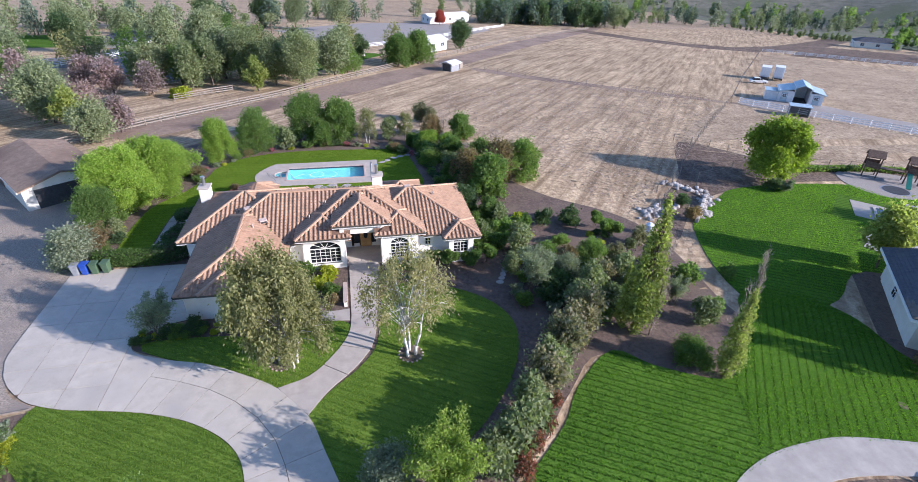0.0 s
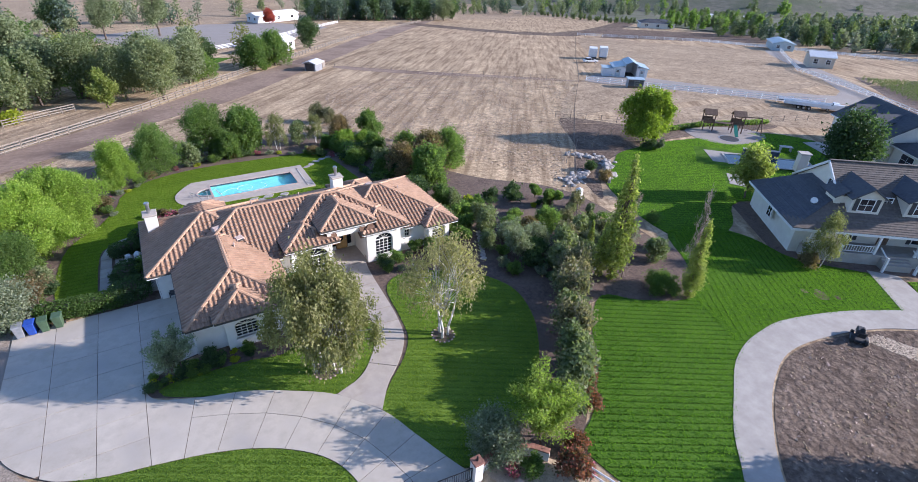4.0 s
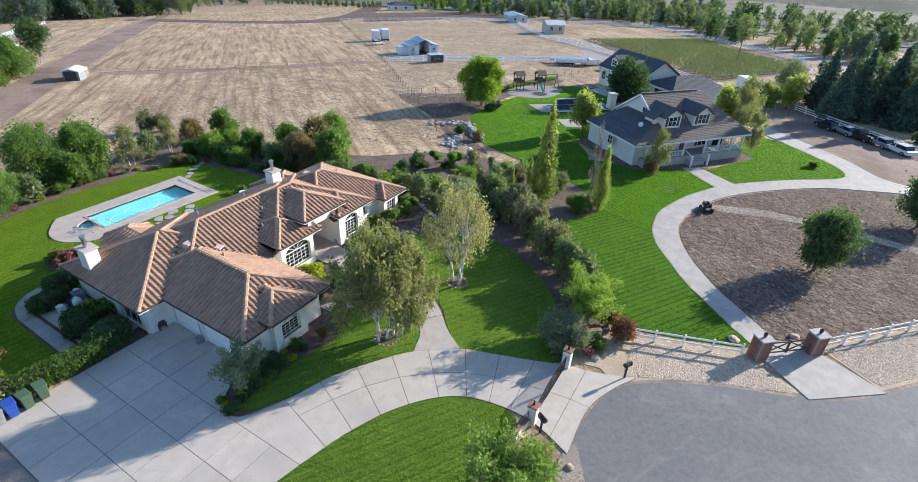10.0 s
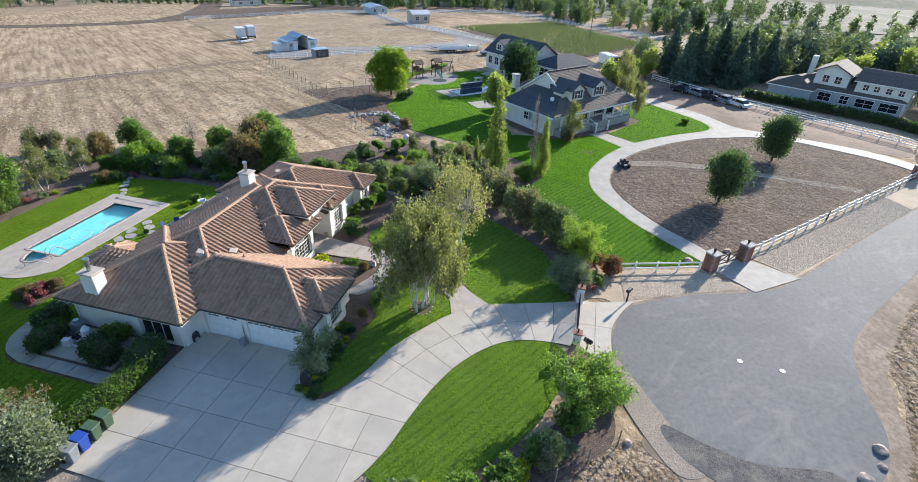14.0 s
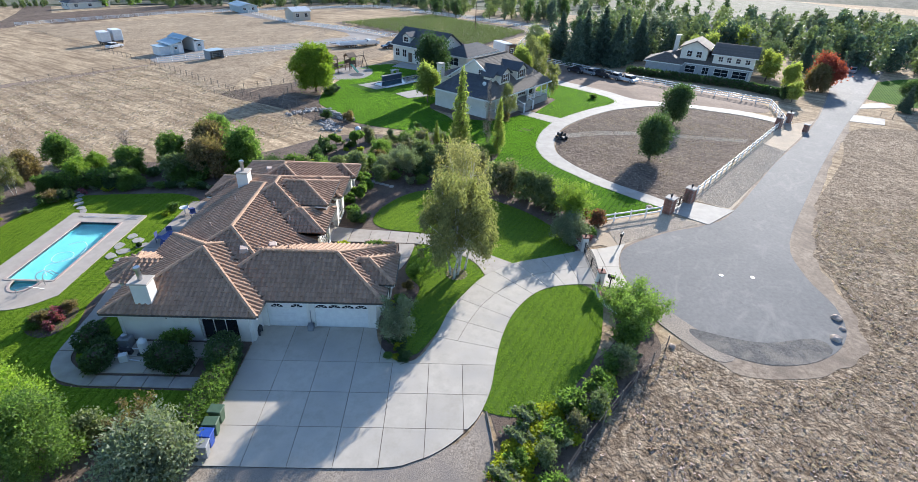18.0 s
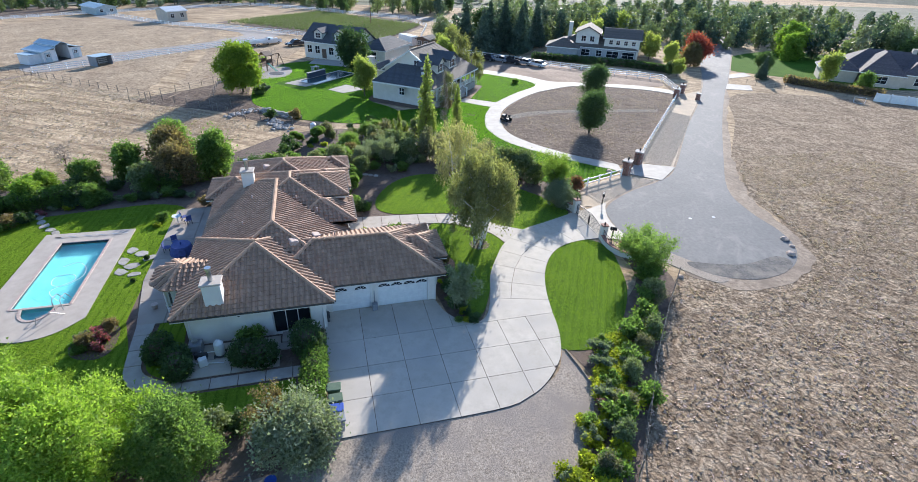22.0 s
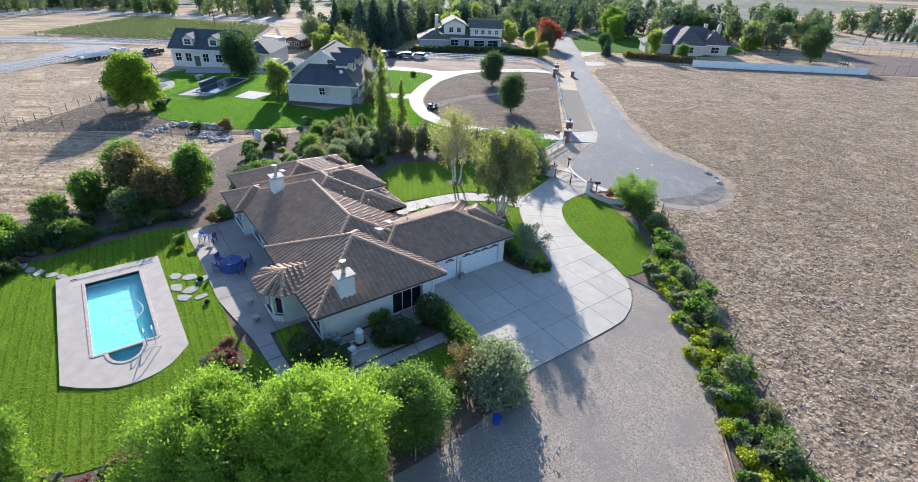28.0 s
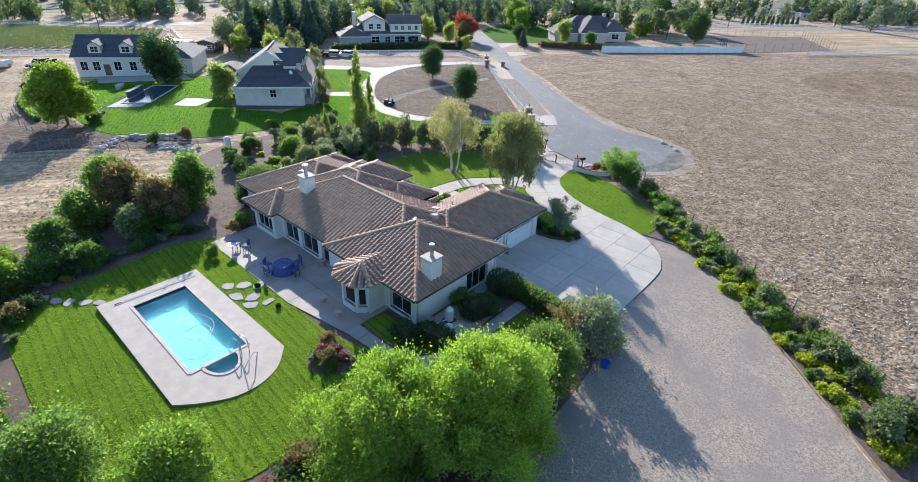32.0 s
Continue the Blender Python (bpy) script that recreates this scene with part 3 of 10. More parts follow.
ground_sheet()
layer("field_south", curve([(-9, -4), (2.28, -6.18, 1), (25.3, -26.96), (44.05, -43.59), (35.81, -68.18), (8.5, -98.31), (-60, -150), (-120, -110), (-110, -20), (-80, 60), (-46, 40.4), (-36, 31.6), (-28.4, 25.6), (-23, 21.4), (-18, 17), (-14.4, 13.4), (-15, 8), (-16, 5)]), 0.015, ROUGH_FIELD, "trampled dry straw field beside the road", 8)
layer("gravel_yard", curve([(-24.7, 41.8, 1), (-24.7, 32, 1), (-23, 28), (-20.8, 26.4, 1), (-23.9, 25.9), (-26.8, 27.3), (-30.6, 30.4), (-35, 35.6), (-38, 38.7), (-43, 44), (-56, 56), (-52, 66), (-42, 64), (-34, 61.5), (-31, 60.3), (-28.5, 57), (-26.5, 54), (-26.5, 49.7), (-26, 44.8)]), 0.03, GRAVEL, "grey gravel yard beside the driveway", 6)
layer("garden_ground", curve([(-22.5, 43.6, 1), (-20, 42, 1), (-13, 42, 1), (-13, 33.4, 1), (-16.6, 32.8), (-16.8, 31), (-12, 28.6), (-6, 25.3), (-4.2, 22.5), (-1.5, 16.6, 1), (4, 14.6), (9, 18), (13, 22.4), (17, 25.5), (24, 21.5), (30, 26), (30.2, 31), (30.6, 39), (30, 43.5), (27.5, 47.6), (22.3, 52), (18.9, 57), (17, 62), (16.6, 70), (10, 78), (-6, 81), (-22, 76), (-27, 66), (-27, 56), (-26.5, 50), (-26, 44.6)]), 0.02, SOIL, "dark garden soil round the house beds", 6)
layer("flower_strip", curve([(-20.8, 26, 1), (-18, 21), (-14, 16.5), (-9.5, 15.8, 1), (-12, 13.6), (-15.2, 13.6), (-18.5, 16.6), (-23.4, 21.0), (-28.7, 25.1), (-36, 31.1), (-58, 51), (-60, 58), (-55, 55), (-43, 43.6), (-35, 35.3), (-30.6, 30), (-26.8, 27), (-24, 25.6)]), 0.025, SOIL, "narrow planted strip of soil along the fence", 6)
layer("front_lawn", grown(curve([(-4.1, 22.5), (-3, 20.2), (-2, 17.6), (-1, 16.9), (2.4, 18), (6, 20.4), (8.6, 23.4), (10.4, 26.6), (11, 30), (9.5, 33), (6, 35.4), (3, 36), (1.4, 34.6), (0.9, 31), (0.4, 28.4), (-0.9, 26.4), (-2.8, 24.6)]), 0.15), 0.05, LAWN, "short green mown lawn by the front walk", 4)
layer("birch_lawn", grown(curve([(-15.9, 31.1), (-13.7, 29.7), (-11.2, 28.8), (-8.8, 27.5), (-6.4, 25.9), (-4.4, 26.7), (-2.9, 28.3), (-2, 30), (-1.9, 31.3), (-4, 31.7), (-6.2, 31.9), (-8.2, 30.6), (-10.5, 31.0), (-13, 31.2)]), 0.3), 0.05, LAWN, "small green lawn between driveway and walk", 4)
layer("island_lawn", grown(curve([(-20.4, 26.3), (-18.9, 25.6), (-16.7, 25.15), (-14.2, 24.5), (-11.7, 23.5), (-9.6, 22.1), (-8.2, 20.5), (-7.6, 18.7), (-7.7, 17.2), (-9.4, 16.6), (-12, 17.2), (-15.4, 18.5), (-19, 21.2), (-20.8, 23.8)]), 0.26), 0.05, LAWN, "kidney-shaped green lawn beside the driveway", 4)
layer("pool_lawn", curve([(6.3, 54.6), (2, 55.2, 1), (-11.6, 55.2, 1), (-15, 54.2), (-17.2, 53.9), (-18.8, 52.8), (-19.5, 51), (-19.6, 43.8, 1), (-22.2, 43.8, 1), (-22.6, 48), (-22, 54), (-19.5, 58), (-18, 62), (-17.4, 65), (-14.6, 68.3), (-8.8, 70.2), (-0.8, 70.2), (5, 70), (6.6, 68.3), (7.2, 65), (7.6, 61), (7.8, 57.5)]), 0.05, LAWN_BACK, "striped green lawn round the swimming pool", 4)
layer("side_lawn", curve([(-18.2, 50.9, 1), (-15.3, 50.9, 1), (-12.1, 51.2, 1), (-12.1, 52.9, 1), (-15.4, 53.0), (-16.9, 52.7), (-17.7, 51.9)]), 0.05, LAWN_BACK, "shaded strip of lawn under the bay window", 4)
layer("farmhouse_bed", [(38.47, 21.28), (46.98, 33.9), (59.58, 35.28), (70.22, 24.12), (57.79, 6.32), (54.76, 8.16)], 0.03, SOIL, "dark mulched soil round the neighbouring house", 6)
ROAD_LINE = curve([(-0.6, 11.6), (-3.4, 13.1), (-7.2, 13.4), (-10, 12.5), (-13, 10.8), (-15.3, 8.8), (-16.3, 5.8), (-15.4, 1.8), (-13, -1.2), (-9.5, -2.7), (-4.9, -3), (0.95, -5.05), (11.52, -13.21), (26.99, -25.77), (44.97, -41.12), (58.92, -53.68), (100.04, -89.41), (154.27, -137.49, 1), (160.41, -129.31, 1), (104.13, -80.2), (50.85, -40.25), (24.24, -16.72), (8.07, -2.93), (4.65, 1.56), (2.49, 6.71)])
SHOULDER = [(x + 0.55 * noise.noise((x * 0.45, y * 0.45, 3.0)), y + 0.55 * noise.noise((x * 0.45, y * 0.45, 8.0))) for x, y in curve([(44.4, -41.6), (27.4, -27.2), (11.5, -14.8), (5.0, -10.0), (-1.4, -6.2), (-6, -4.6), (-11.0, -3.7), (-14.6, -1.4), (-17.0, 2.4), (-17.6, 7.5), (-16.2, 10.2), (-13.6, 11.2), (-13, 4), (-8, 0), (2, -3), (20, -17), (44.6, -38)], 8)]
layer("dirt_shoulder", SHOULDER, 0.03, ROAD_EDGE, "pale tan dirt shoulder round the turning circle", 4, "road")
layer("road_gravel", curve([(-7.4, 13.3), (-9.6, 13.6), (-13.2, 12.0), (-16.0, 10.0), (-15.2, 8.4), (-12, 10.4), (-9, 12.2)]), 0.048, GRAVEL, "grey loose gravel at the road edge", 3, "road")
layer("road_margin", grown(ROAD_LINE, 0.3), 0.033, ROAD_EDGE, "pale tan dirt shoulder along the road", 5, "road")
layer("road", ROAD_LINE, 0.045, ASPHALT, "worn grey asphalt lane ending in a turning circle", 6, "road")
layer("crumbled_edge", curve([(-12.6, 10.4), (-13.4, 8.2), (-14.0, 5.4), (-13.4, 1.6), (-14.6, 0.9), (-15.9, 3.0), (-16.3, 6.2), (-15.3, 9.0), (-13.6, 10.5)]), 0.052, CRUMBLE, "dark crumbling asphalt edge of the circle", 2, "road")
layer("stone_verge", curve([(-0.9, 12.2), (-0.4, 14, 1), (-0.9, 16.3, 1), (2.07, 15.88), (4.34, 13.16, 1), (7.03, 5.47, 1), (4.96, 1.85, 1), (2.69, 6.71)]), 0.03, VERGE, "stony verge below the white fence", 4)
layer("gravel_verge", [(8.39, -2.93), (11.2, 0.78), (44.05, -29.22), (47.61, -37.41), (35.8, -27.14), (23.82, -16.3)], 0.03, VERGE, "pebbled verge between road and white fence", 6)
layer("neighbour_lawn", grown(curve([(5.37, 13.96), (7.8, 6.4), (8.9, 5.5), (10.2, 6.9), (12.6, 9.1), (14.7, 11), (17.7, 13), (20.6, 14.8), (23.5, 15.8), (26.4, 16.15), (29, 16.1), (32.6, 15.2), (36, 14), (40.4, 11.8, 1), (44.65, 15.94, 1), (40.33, 21.28), (40.16, 26.18), (37.51, 30.25), (32.82, 30.84), (29.77, 26.17), (26.82, 22.9), (24.21, 21.67), (19.95, 23.69), (17.59, 25.51), (13.88, 22.66), (11.61, 19.62), (8.07, 16.38)]), 0.2), 0.044, LAWN_NBR, "bright green striped lawn before the neighbouring house", 5)
layer("neighbour_lawn_porch", [(22.9, 16.2), (26.4, 16.3), (29, 16.2), (32.6, 15.3), (36, 14.1), (39.8, 12.2), (44, 16.1), (40.2, 21.2), (40, 26), (37.4, 29.9), (32.9, 30.5), (29.9, 26), (27, 22.7), (25.2, 21.9)], 0.056, LAWN_CROSS, "green lawn mown crosswise before the porch", 5)
for pts in ([(35.4, 16.2), (36.2, 15.8), (36.8, 16.6), (36.7, 17.3), (36.1, 17.1), (35.6, 16.9)], [(35.1, 17.5), (35.5, 17.3), (35.7, 17.8), (35.3, 18.0)], [(36.9, 15.4), (37.3, 15.2), (37.4, 15.8), (37.0, 15.8)]):
    layer("lawn_bare_patch", curve(pts), 0.066, DIRT, "worn bare patch of earth in the lawn", 2, skirt=0.0)
layer("neighbour_lawn_side", grown(curve([(43, 9.9, 1), (46.3, 13.5, 1), (55.7, 8.2, 1), (60.7, 11.3), (68.3, 8.4), (65.6, 2.6), (61.4, -1.2), (57.4, -3.4), (54.4, -2.6), (49.9, 3), (46.4, 6.7)]), 0.15), 0.05, LAWN_NBR, "green lawn beside the neighbouring porch", 5)
layer("neighbour_lawn_back", curve([(43.25, 49.17), (47.47, 51.61), (57.45, 52.05), (67.48, 50.46), (79.67, 47.93), (83.81, 40.33), (80.99, 30.2), (72.26, 24.12), (57.95, 26.17), (47.62, 32.27), (41.16, 28.83), (35.55, 27.71), (32.51, 31.04), (34.08, 38.98), (37.36, 45.1)]), 0.05, LAWN_NBR, "large green lawn behind the neighbouring house", 6)
layer("dirt_circle", curve([(10.3, 3.8, 1), (12.6, 5.7), (15.2, 8.2), (19.3, 11), (22.7, 12.6), (25.4, 13.3), (28.3, 13.25), (31.5, 12.6), (34.5, 11.7), (37.5, 10.2), (40.9, 7.8), (45.1, 3.9), (49.1, -0.8), (51.3, -5), (53.2, -9.5), (53.4, -15), (51.2, -20), (48.3, -25.4), (44, -29.2, 1), (11.4, 1.4, 1)]), 0.03, DIRT, "bare brown dirt inside the loop drive", 6)
layer("dirt_field", curve([(32.2, 40.4), (36, 49.5), (42.5, 56.5), (51, 70), (58, 62.5), (64.5, 57.5), (78, 55.4), (86, 51.5), (84, 49.5), (67.5, 52), (53.5, 52.6), (43, 50), (37.4, 46)]), 0.015, DIRT, "weedy brown dirt paddock behind the neighbour", 6)
layer("straw_paddock", curve([(51.5, 70.5), (83.6, 98.2), (90.5, 84.1), (108, 60.4), (118, 50), (112, 44), (93.4, 46), (78.2, 55.7), (64.5, 57.7), (58.2, 62.8)]), 0.012, PADDOCK, "trampled pale straw paddock below the barn", 8)
layer("east_paddock", curve([(92, 102), (118, 130), (166, 188), (186, 160), (203, 124), (162, 84), (140, 62), (122, 64), (114, 73), (104, 90)]), 0.012, PADDOCK, "dry straw paddock behind the barn", 10)
layer("parking_dirt", curve([(57.19, -6.58), (64.27, -0.42), (74.45, 9.3), (82.62, 11.86), (94.89, 7.77), (96.94, 2.66), (80.59, -12.69), (64.28, -32.15), (52.16, -31.21), (54.17, -20.94)]), 0.02, DIRT_ROAD, "packed dirt parking ground by the white fence", 8)
layer("barn_yard", curve([(83, 96.5), (91, 84.5), (107.5, 63), (116, 57), (121, 62), (114, 72), (107, 84), (104.5, 90), (102, 97), (94, 104)]), 0.03, GRAVEL_PALE, "grey gravel yard and lane past the barn", 8)
layer("barn_lane", curve([(113.94, 60.65), (128.28, 50.45), (138.44, 53.53), (196.26, 108.22), (214.96, 121.79), (211.43, 126.37), (190.31, 110.46), (136.17, 62.68), (119.91, 66.77)]), 0.035, GRAVEL_PALE, "pale gravel lane past the paddocks", 10, "road")
layer("field_track", curve([(-30, 80), (-12, 98), (1, 109), (13, 124.5), (20, 134), (47, 169), (88, 222), (160, 316), (150, 318), (80, 228), (40, 176), (10, 137), (-6, 117), (-22, 98), (-36, 84)]), 0.02, DIRT_ROAD, "bare brown dirt track along the field fence", 10, "road")
layer("cross_track", curve([(36.19, 143.34), (51.55, 125.91), (79.17, 100.43), (78.55, 98.66), (49.32, 122), (33.89, 139.67)]), 0.02, DIRT_ROAD, "bare dirt line across the field", 8, "road")
layer("north_track", curve([(117.36, 272.25), (168.78, 196.01), (291.81, 266.7), (291.97, 280.47), (170.79, 213.78), (127.51, 283.34)]), 0.025, DIRT, "dark bare dirt track along the field end", 12, "road")
layer("neighbour_drive", curve([(7.9, 4.7, 1), (8.9, 5.5), (10.2, 6.9), (12.6, 9.1), (14.7, 11), (17.7, 13), (20.6, 14.8), (23.5, 15.8), (26.4, 16.15), (29, 16.1), (32.6, 15.2), (36, 14), (40.4, 11.8, 1), (43, 9.9), (46.4, 6.7), (49.9, 3), (54.8, -2.6), (59.1, -2.4), (64.3, 1.8), (71.3, 8.3), (76.9, 13.8), (80.3, 11.8), (72.3, 3.7), (64.3, -3.5), (58.2, -7.6), (56.6, -13.4), (54.2, -21.4), (51.6, -27), (46, -32.2, 1), (44, -29.8, 1), (48.5, -25.6), (51.4, -20), (53.6, -15), (53.4, -9.5), (51.5, -5), (49.3, -0.7), (45.3, 4), (41, 8), (37.6, 10.4), (34.6, 11.9), (31.6, 12.8), (28.3, 13.45), (25.4, 13.5), (22.6, 12.75), (19.2, 11.15), (15.1, 8.35), (12.6, 5.9), (10.5, 4, 1)]), 0.08, CONCRETE_PALE, "pale concrete loop drive", 6, "driveway")
layer("neighbour_apron", [(8.07, 5.16), (4.55, 1.46), (8.28, -3.13), (11.2, 2.2)], 0.084, CONCRETE_PALE, "pale concrete apron at the neighbouring gate", 6, "driveway")
layer("neighbour_front_walk", [(40.3, 11.7), (44.9, 16.6), (46.6, 14.6), (43.1, 9.7)], 0.076, CONCRETE_PALE, "short concrete walk to the porch", 6, "path")
layer("neighbour_pool_deck", [(60.4, 46.85), (70.96, 36.48), (67.26, 33.24), (57.14, 42.81)], 0.08, CONCRETE_PALE, "pale concrete deck round the neighbouring pool", 6, "pavement")
layer("neighbour_pool_patio", [(51.58, 36.33), (54.57, 38.86), (58.08, 35.29), (54.13, 32.25)], 0.08, CONCRETE_PALE, "small concrete patio by the pool", 6, "pavement")
layer("guest_terrace", [(72.0, 27.5), (80.6, 42.2), (86.6, 40.6), (79.0, 27.2)], 0.08, CONCRETE_PALE, "concrete terrace before the guest house", 6, "pavement")
layer("swing_pad", curve([(64.6, 51.2), (67.2, 55.6), (73.2, 54.6), (78.4, 50.4), (77.4, 46.8), (72.2, 45.6), (66.6, 46.8)]), 0.06, GRAVEL_PALE, "pale sand pad under the swing set", 6, "pavement")
layer("vineyard_ground", [(112.2, 22.08), (127.43, 43.37), (144.49, 56.59), (165.94, 73.07), (195.34, 47.42), (202.82, 32.22), (174.68, 1.63), (154.22, 0.61)], 0.02, SOIL, "brown vineyard soil", 10)
layer("pool_house_garden", curve([(60, -66), (68, -61), (84, -74), (95, -100), (88, -112), (48, -115), (43, -86)]), 0.018, LAWN_NBR, "green garden round the far grey house", 10)
layer("stable_lawn", [(-62.67, 179.4), (-20.47, 185.51), (11.44, 170.25), (-12, 131.36), (-51.55, 156.07)], 0.02, LAWN_NBR, "green lawn among the far trees", 12)
layer("north_arena", [(-1.36, 182.65), (41.86, 219.65), (70.74, 263.97), (37.8, 319.65), (-31.78, 247.31)], 0.025, GRAVEL_PALE, "pale sand riding arena", 12)
layer("far_scrub_east", [(236, -60), (330, -200), (700, -300), (1480, -300), (1480, 1480), (500, 1480), (290, 330), (270, 120)], 0.03, SCRUB, "scrubby grey-green land far off", 60)
layer("far_fields_north", [(-160, 235), (-60, 285), (60, 300), (150, 300), (288, 332), (498, 1480), (-400, 1480), (-600, 600)], 0.03, PADDOCK, "dry straw land beyond the northern trees", 60)
layer("far_scrub_south", [(-90, -290), (-30, -262), (30, -238), (90, -190), (150, -150), (236, -62), (328, -202), (300, -500), (-200, -500)], 0.03, SCRUB, "scrubby land beyond the southern trees", 60)
layer("far_plough", [(176.41, 186.03), (251.77, 140.28), (285.77, 173.72), (226.75, 230.63)], 0.028, DIRT, "dark ploughed strip of field", 20)
layer("dark_paddock", [(6.6, -101.2), (-12, -126), (3.2, -157), (28.1, -135.7)], 0.06, SOIL, "dark bare court behind a mesh fence", 12)
layer("lane_apron", [(48, -43.9), (52.5, -47.9), (50.4, -52.4), (46.2, -49.2)], 0.05, CONCRETE_PALE, "pale concrete apron off the lane", 8, "driveway")
layer("lane_apron", [(57.5, -52.5), (61.5, -56.1), (63.5, -62), (59.3, -60.6)], 0.05, CONCRETE_PALE, "second pale concrete apron off the lane", 8, "driveway")
layer("vineyard_road", curve([(169.58, -9.62), (180.82, -1.44), (207.77, 26.16), (238.49, 64.72), (235.69, 94.89), (226.91, 130.98), (216.63, 161.62), (224.91, 166.44), (234.69, 133.29), (243.94, 94.89), (247.67, 62.68), (216.57, 19.02), (189.01, -8.6), (169.58, -18.83)]), 0.035, GRAVEL_PALE, "pale lane outside the vineyard fence", 10, "road")
layer("far_plain", [(266, -300), (266, 20), (272, 140), (300, 330), (900, 500), (900, -300)], 0.4, SCRUB, "dull olive scrub of the far plain", 40)
def far_hills():
    """Low wooded hills along the eastern and southern horizon."""
    v, f, n = [], [], 90
    for i in range(n + 1):
        a = radians(-105 + 205 * i / n)
        for k, (d, u) in enumerate(((620, 0.0), (760, 0.35), (900, 0.8), (1050, 1.0), (1300, 0.7))):
            d *= 1 + 0.08 * noise.noise((a * 4, k, 1.5))
            x, y = d * math.cos(a), 20 + d * math.sin(a)
            top = 52 + 26 * noise.noise((a * 3.1, 0.3, 2.0)) + 10 * noise.noise((a * 11, k, 7.0))
            v.append((x, y, land(x, y) + u * (top - min(0, land(x, y)))))
    for i in range(n):
        for k in range(4):
            b = i * 5 + k
            f.append((b, b + 5, b + 6, b + 1))
    tagged(put("far_hills", mesh_of("far_hills", v, f, SCRUB, True)), "low scrubby hills along the horizon", "hills", "", "structure")


far_hills()
layer("far_lane", [(62.26, -143.73), (40.78, -158.05), (-0.6, -199.7), (-40, -230), (-44, -226), (-4, -194), (37.89, -151.85), (60.24, -137.62)], 0.03, GRAVEL_PALE, "pale lane beyond the paddock", 14, "road")
layer("tall_grass", curve([(-14.6, -69), (-17, -84), (-24, -97), (-40, -108), (-70, -96), (-58, -62), (-34, -58), (-25, -56), (-19, -62)]), 0.03, DRY_GRASS, "patch of taller brown grass in the field", 10)
layer("west_yard", [(-130, 190), (-90, 190), (-77, 202), (-86, 222), (-139, 236)], 0.022, LAWN_NBR, "green paddock beyond the trees", 12)
layer("west_garden", curve([(-73, 193), (-60, 191), (-53, 176), (-58, 172), (-66, 176)]), 0.024, LAWN_NBR, "small green lawn by the far western house", 8)
layer("west_drive", curve([(-92, 160), (-78, 168), (-72, 186), (-62, 180), (-56, 166), (-44, 145), (-38, 127), (-43, 126), (-50, 134), (-63, 146), (-84, 150)]), 0.03, ASPHALT, "grey asphalt drive among the western trees", 8, "road")

# ---- driveway, walks, patio, pool ----
DRIVE = curve([(-24.7, 41.9, 1), (-24.7, 32.6), (-24.2, 30.2), (-23.3, 28.6), (-21.9, 27.2), (-20.8, 26.5), (-18.9, 25.8), (-16.7, 25.35), (-14.2, 24.75), (-11.6, 23.75), (-9.4, 22.3), (-8, 20.7), (-7.35, 18.8), (-7.2, 16.6), (-7.6, 15), (-8.3, 13.4, 1), (-4.6, 13.5), (-2, 12.7), (0, 11.6, 1), (-1, 14), (-1.5, 16), (-2.3, 18), (-3.2, 20.4), (-4.2, 22.9), (-6.3, 25.5), (-8.8, 27.2), (-11.2, 28.5), (-13.7, 29.3), (-16.2, 30.4), (-16.8, 31.6), (-16.2, 32.5), (-15, 33.3), (-13.42, 33.7, 1), (-13.42, 41.9, 1)])


def shrink(ring, d):
    """The outline drawn in by d on every side."""
    out = []
    for a, b, c in zip(ring[-1:] + ring[:-1], ring, ring[1:] + ring[:1]):
        u, v = (b - a).normalized(), (c - b).normalized()
        n1, n2 = Vector((-u.y, u.x)), Vector((-v.y, v.x))
        m = (n1 + n2).normalized()
        out.append(b + m * min(d * 3, d / max(0.2, m.dot(n1))))
    return out


def slabs(name, outline, cuts, lift, thick, mat, label, category="driveway", gap=0.032):
    """A paved surface, one slab to a panel. cuts: a point on the joint, the way across it, and the box of panels that it cuts."""
    base = thing(name, label, category, kind="structure")
    bm = bmesh.new()
    bm.faces.new([bm.verts.new((x, y, 0)) for x, y in outline])
    for (px, py), (nx, ny), (x0, y0, x1, y1) in cuts:
        pick = [f for f in bm.faces if x0 <= f.calc_center_median().x <= x1 and y0 <= f.calc_center_median().y <= y1]
        geo = pick + list({e for f in pick for e in f.edges}) + list({v for f in pick for v in f.verts})
        bmesh.ops.bisect_plane(bm, geom=geo, plane_co=(px, py, 0), plane_no=(nx, ny, 0))
    for f in list(bm.faces):
        ring = [v.co.to_2d() for v in f.verts]
        if f.calc_area() < 0.05:
            continue
        if sum(a.x * b.y - b.x * a.y for a, b in zip(ring, ring[1:] + ring[:1])) < 0:
            ring.reverse()
        ring = shrink([p for p, q in zip(ring, ring[1:] + ring[:1]) if (p - q).length > 0.02], gap / 2)
        piece = bmesh.new()
        top = piece.faces.new([piece.verts.new((p.x, p.y, land(p.x, p.y) + lift)) for p in ring])
        low = bmesh.ops.extrude_face_region(piece, geom=[top])["geom"]
        for v in low:
            if isinstance(v, bmesh.types.BMVert):
                v.co.z -= thick
        bmesh.ops.recalc_face_normals(piece, faces=piece.faces[:])
        part("slab", piece, mat, base)
    bm.free()
    return base


